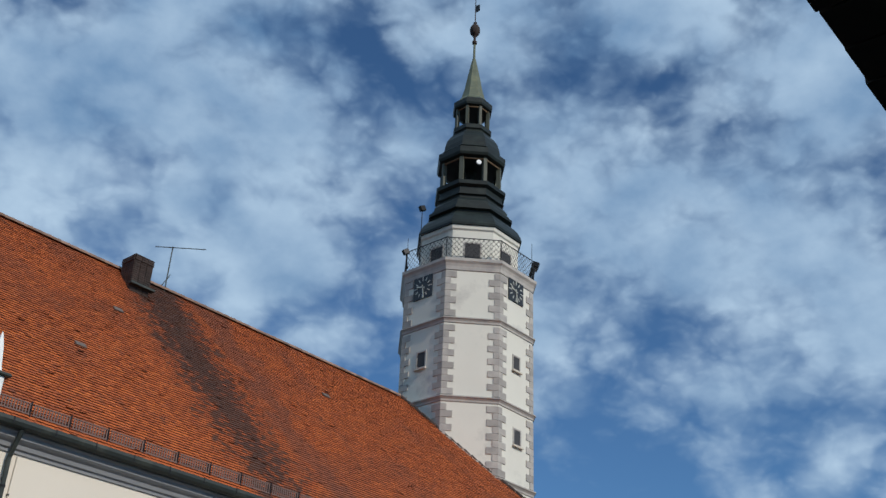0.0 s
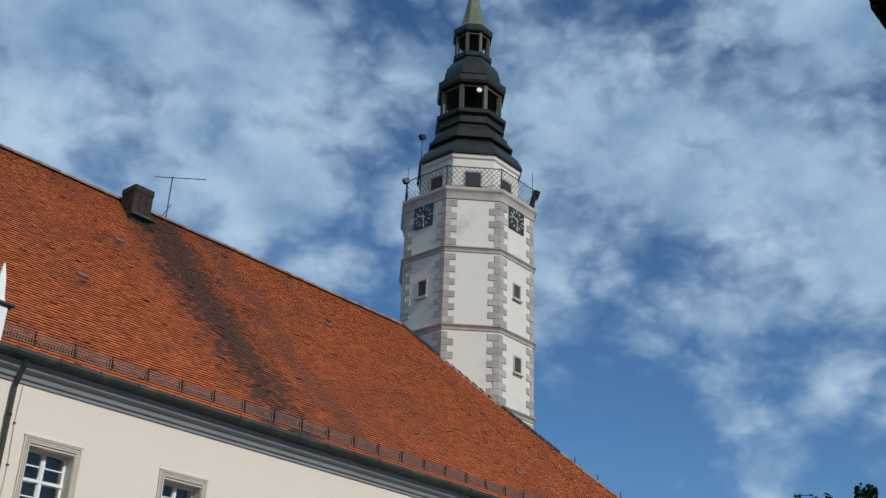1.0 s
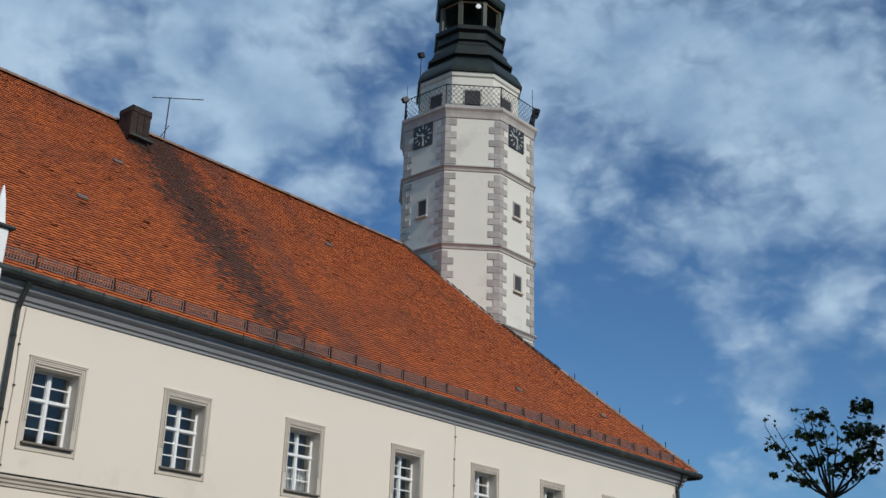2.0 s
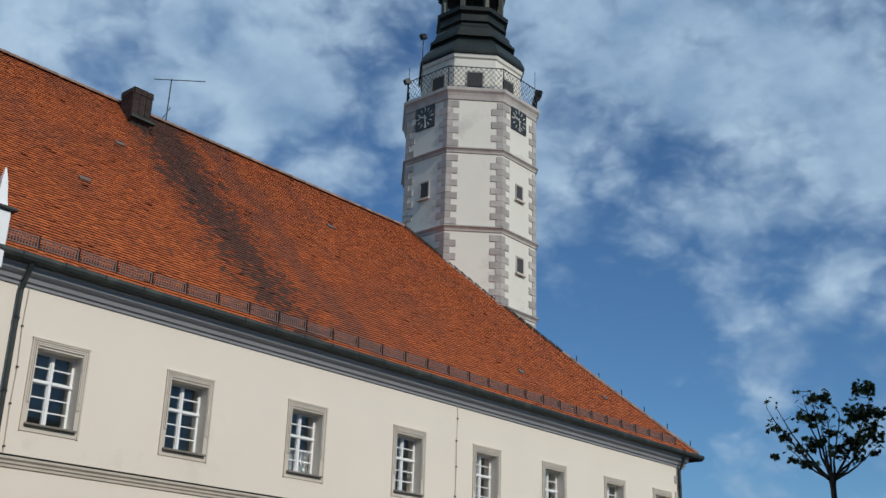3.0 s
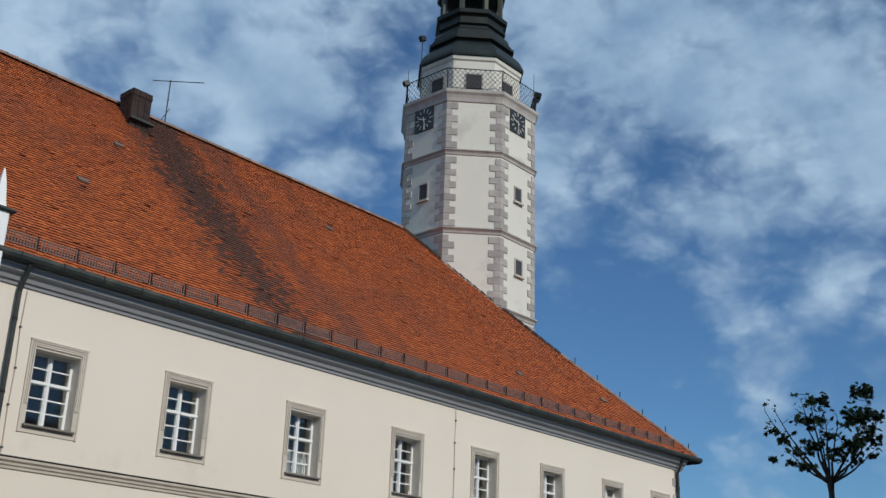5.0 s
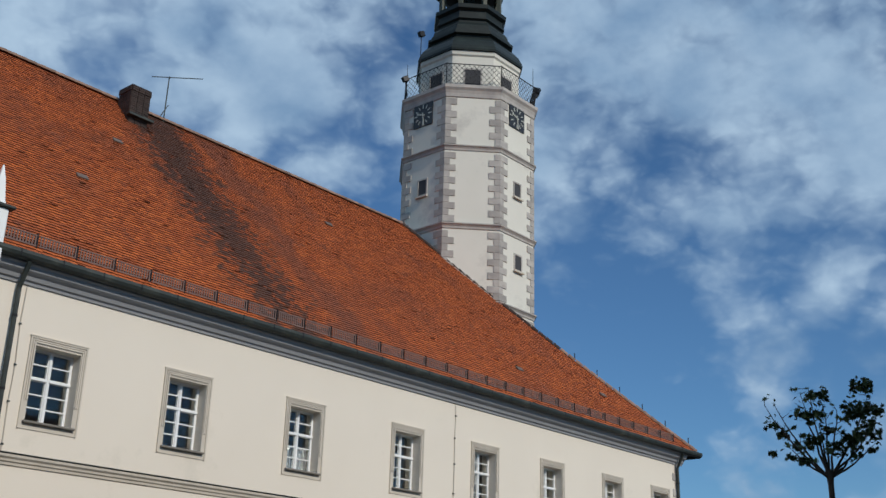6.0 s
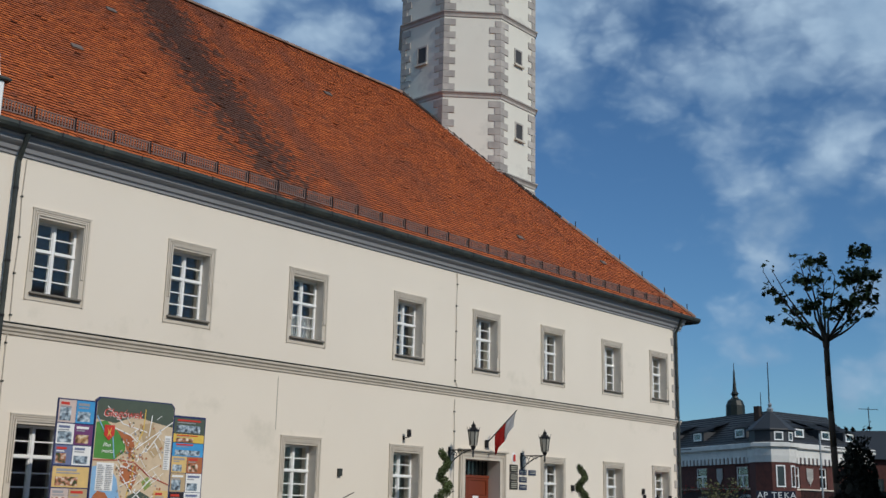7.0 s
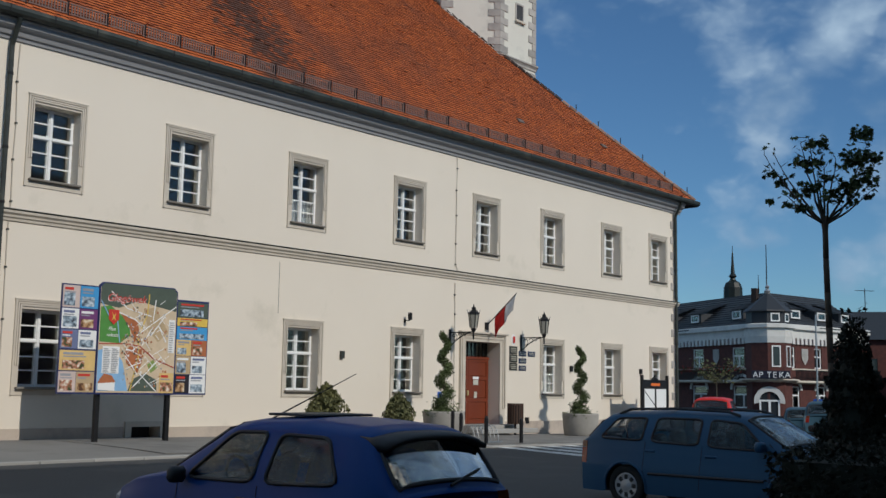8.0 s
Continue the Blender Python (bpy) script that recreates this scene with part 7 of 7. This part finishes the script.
    for ch in ("A", "P", "T", "E", "K", "A"):
        cu = bpy.data.curves.new("letter", "FONT"); cu.body, cu.size, cu.extrude = ch, 0.72, 0.02
        tmp = bpy.data.objects.new("letter", cu)
        me = bpy.data.meshes.new_from_object(tmp); bpy.data.objects.remove(tmp)
        me.materials.append(M["white"])
        t = shared("letter", me, sg, pose(xx, -2.76, 3.4, 90, 0, 0))
        xx += {"P": 0.66}.get(ch, 0.5)
    bm = bmesh.new()
    rows = [[(rr * math.cos(t), yy, 1.35 + rr * math.sin(t)) for t in np.linspace(-0.15, math.pi + 0.15, 19)] for rr, yy in ((0.85, -1.9), (0.85, -2.05), (1.3, -2.05), (1.3, -1.9))]
    loft(bm, rows, close=False)
    ar = part("entrance_arch", bm, "white_render", ob)
    ar.matrix_basis = fm
    dd = part("entrance_door", pierced(-0.85, 0.85, 0, 1.5, -1.98, -1.9, [(-0.7, -0.1, 0.1, 1.35), (0.1, 0.7, 0.1, 1.35)]), "white", ob)
    dd.matrix_basis = fm
    part("door_glass", boxes((-0.85, 0.85, -1.9, -1.88, 0, 2.1)), "dark_pane", dd)
    # masts on the roof
    for nm, px, py, h, r in (("flag_mast", 3.65, 1.7, 15.8, 0.07), ("roof_mast", 3.3, 2.35, 13.0, 0.05)):
        bm = bmesh.new()
        rod(bm, (cx + px, cy + py, 11.0), (cx + px, cy + py, h), r, r * 0.5, seg=6)
        part(nm, bm, "dark_metal", ob)
    part("chimney", boxes((cx + 3.1, cx + 3.8, cy + 2.5, cy + 3.0, 10.4, 11.75)), "brick_dark", ob)


build_pharmacy()

# slender copper spirelet rising behind the slate roof
sp = thing("far_spirelet", 105.25, 51.7, 0, label="small dark copper spirelet behind the slate roof", category="spire")
part("tower_stub", boxes((-0.65, 0.65, -0.65, 0.65, 0, 11.0)), "brick_red", sp)
part("cap", turned(bmesh.new(), [(1.0, 11.0), (0.95, 12.6), (0.75, 13.1), (0.32, 13.4), (0.25, 13.6), (0.42, 13.8), (0.22, 14.1), (0.13, 15.2), (0.08, 16.2), (0.04, 16.3), (0.03, 17.0)], 10), "copper_dark", sp)


# houses further down the right-hand street
def far_house(x, y, rz, w, dpt, h, rh, wall, roof_mat, label):
    ob = thing("house", x, y, 0, rz, label=label, category="house")
    holes = [(a, a + 1.0, z, z + 1.5) for z in (1.0, 4.1) if z + 1.6 < h for a in np.arange(-w / 2 + 0.8, w / 2 - 1.5, 2.3)]
    part("wall", pierced(-w / 2, w / 2, -0.3, h, 0, 0.4, holes), wall, ob)
    part("wall", boxes((-w / 2, -w / 2 + 0.3, 0.4, dpt, -0.3, h), (w / 2 - 0.3, w / 2, 0.4, dpt, -0.3, h), (-w / 2, w / 2, dpt, dpt + 0.3, -0.3, h)), wall, ob)
    for q in holes:
        part("window", boxes((q[0], q[1], 0.15, 0.2, q[2], q[3])), "dark_pane", ob)
    bm = bmesh.new()
    v = [bm.verts.new(p) for p in ((-w / 2 - 0.3, -0.5, h), (w / 2 + 0.3, -0.5, h), (w / 2 + 0.3, dpt / 2, h + rh), (-w / 2 - 0.3, dpt / 2, h + rh), (-w / 2 - 0.3, dpt + 0.8, h), (w / 2 + 0.3, dpt + 0.8, h))]
    bm.faces.new((v[0], v[1], v[2], v[3])); bm.faces.new((v[3], v[2], v[5], v[4]))
    bm.faces.new((v[0], v[3], v[4])); bm.faces.new((v[1], v[5], v[2]))
    part("roof", bm, roof_mat, ob)
    part("chimney", boxes((w * 0.2, w * 0.2 + 0.8, dpt / 2 - 0.4, dpt / 2 + 0.4, h + rh - 0.8, h + rh + 1.2)), "brick_dark", ob)
    bm = bmesh.new()
    rod(bm, (-w * 0.1, dpt / 2, h + rh - 0.2), (-w * 0.1, dpt / 2, h + rh + 2.6), 0.05, seg=5)
    rod(bm, (-w * 0.1 - 1.0, dpt / 2, h + rh + 2.4), (-w * 0.1 + 1.0, dpt / 2, h + rh + 2.3), 0.035, seg=5)
    part("aerial", bm, "dark_metal", ob)


far_house(118.3, 41.28, -63, 9, 9, 7.6, 3.3, "brick_red", "slate", "brick house with a dark roof beyond the pharmacy")
far_house(124.73, 37.66, -63, 9, 9, 7.2, 2.6, "plaster", "tile", "cream house with a red tiled roof far off")
far_house(112.58, 29.88, -71, 9, 9, 5.2, 2.6, "plaster", "tile", "low house with a red tiled roof far off")
far_house(104.45, 23.04, -76, 10, 9, 5.6, 2.6, "near_wall", "tile", "house with a red tiled roof across the street")


def balcony_tree():
    x, y = 0.8907 * 92, 0.4548 * 92
    ob = thing("young_tree", x, y, 0.0, label="slim young tree with sparse yellowish leaves", category="tree")
    rnd = random.Random(8)
    bm = bmesh.new()
    rod(bm, (0, 0, 0), (0, 0, 2.6), 0.08, 0.05, seg=7)
    pts = []
    for i in range(12):
        a = i * 2.4
        e = Vector((math.cos(a) * rnd.uniform(0.7, 2.2), math.sin(a) * rnd.uniform(0.7, 2.2), rnd.uniform(3.0, 5.0)))
        rod(bm, (0, 0, 2.3 + 0.04 * i), e, 0.03, 0.01, seg=4)
        for k in range(26):
            pts.append(Vector((0, 0, 2.5)).lerp(e, rnd.uniform(0.4, 1.05)) + Vector((rnd.gauss(0, 0.22), rnd.gauss(0, 0.22), rnd.gauss(0, 0.18))))
    part("trunk", bm, "bark", ob)
    leaf_cloud("crown", pts, "bush_leaf", ob, 0.13, rnd, 1.0)


balcony_tree()


# ---------------------------------------------------------------- roof tiles, last
def butts(ob):
    """Row shadow painted on the tiles' lower ends: three faces of every six."""
    ob.data.materials.append(M["butt_shade"])
    for p in ob.data.polygons:
        if p.index % 6 in (1, 2, 3):
            p.material_index = 1


def tile_rows():
    rnd = random.Random(2)
    gauge, width = 0.147, 0.18
    slope_len = math.hypot(RIDGE_Y - EAVE_Y, RIDGE_Z - EAVE_Z)
    n = int(slope_len / gauge)
    near_tiles, verts, faces = [], [], []
    for r in range(n + 1):
        y0 = EAVE_Y - 0.03 + (RIDGE_Y - EAVE_Y) * r / n
        xe = EAVE_X - (y0 - EAVE_Y)
        dz = roof_z(y0 + 0.06) - roof_z(y0 - 0.06)
        t = Vector((0, 0.12, dz)).normalized()
        nn = Vector((0, -t.z, t.y))
        off = (width / 2 if r % 2 else 0)
        x = 5.0 + off
        while x < xe - 0.02:
            w = min(width - 0.008, xe - x)
            jit = rnd.gauss(0, 0.004)
            lift = 0.048 + rnd.gauss(0, 0.003) + (0.02 if rnd.random() < 0.012 else 0)
            base = Vector((x, y0, roof_z(y0))) + t * rnd.gauss(0, 0.006)
            a, bq = Vector((0, 0, 0)), t * (gauge * 1.25)
            tip = t * 0.008
            pts = [base + nn * lift + tip, base + nn * lift + Vector((w * 0.28, 0, 0)), base + nn * (lift + jit) + Vector((w * 0.72, 0, 0)), base + nn * (lift + jit) + Vector((w, 0, 0)) + tip,
                   base + bq + nn * 0.012 + Vector((w, 0, 0)), base + bq + nn * 0.012]
            low = [p - nn * 0.028 for p in pts[:4]]
            b = len(verts)
            fs = [(0, 1, 2, 3, 4, 5), (6, 7, 1, 0), (7, 8, 2, 1), (8, 9, 3, 2), (9, 4, 3), (6, 0, 5)]
            if r < 3 and 12.0 <= x < 29.5 and len(near_tiles) < 290:
                near_tiles.append(([p[:] for p in pts + low], fs))
            else:
                verts += [p[:] for p in pts + low]
                faces += [tuple(b + i for i in f) for f in fs]
            x += width
    rest = raw("tile_field", verts, faces, "tile", roof)
    butts(rest)
    tagged(rest, kind="stuff")
    for v, f in near_tiles:
        butts(raw("tile", v, f, "tile", roof))


tile_rows()


def ridge_caps():
    me = bpy.data.meshes.new("ridge_tile")
    bm = bmesh.new()
    rings = [[(xx, r * math.cos(t), r * math.sin(t) - 0.05) for t in np.linspace(0, math.pi, 7)] for xx, r in ((0, 0.13), (0.36, 0.145))]
    loft(bm, rings, close=False)
    bmesh.ops.solidify(bm, geom=bm.faces, thickness=0.015)
    cap = mesh_of("ridge_tile", bm, "ridge_mortar")
    dark_cap = cap.copy()
    dark_cap.materials[0] = M["brick_dark"]
    for i in range(79):
        x = 5.0 + i * 0.338
        o = shared("ridge_tile", cap, roof, pose(x, RIDGE_Y, RIDGE_Z + 0.06))
    a, b = Vector((EAVE_X - 0.1, EAVE_Y + 0.1, roof_z(EAVE_Y + 0.1))), Vector((APEX_X, RIDGE_Y, RIDGE_Z))
    n = 40
    for i in range(n):
        k0, k1 = i / n, (i + 1) / n
        y0, y1 = EAVE_Y + 0.05 + (RIDGE_Y - EAVE_Y) * k0, EAVE_Y + 0.05 + (RIDGE_Y - EAVE_Y) * k1
        p, q = Vector((EAVE_X - (y0 - EAVE_Y), y0, roof_z(y0))), Vector((EAVE_X - (y1 - EAVE_Y), y1, roof_z(y1)))
        d = q - p
        o = shared("hip_tile", dark_cap if i > 17 else cap, roof, Matrix.Translation(p + Vector((0, 0, 0.05))) @ d.to_track_quat("X", "Z").to_matrix().to_4x4())
        if i % 3 == 1 and i < 18:
            bm = bmesh.new()
            rod(bm, p + Vector((0, 0, 0.1)), p + Vector((0.0, 0, 0.38)), 0.02, seg=5)
            h = part("hip_hook", bm, "dark_metal", roof)
    # loose skylight tiles of dull metal
    for x, y in ((16.32, 27.94), (13.93, 25.39), (25.43, 28.08), (30.79, 23.29), (36.47, 23.41)):
        z = roof_z(y)
        ang = math.atan(SLOPE)
        bm = boxes((-0.17, 0.17, -0.1, 0.1, 0.03, 0.075), bevel=0.01)
        v = part("roof_vent", bm, "vent_grey", roof)
        v.matrix_basis = Matrix.Translation((x, y, z + 0.02)) @ Matrix.Rotation(ang, 4, "X")


ridge_caps()
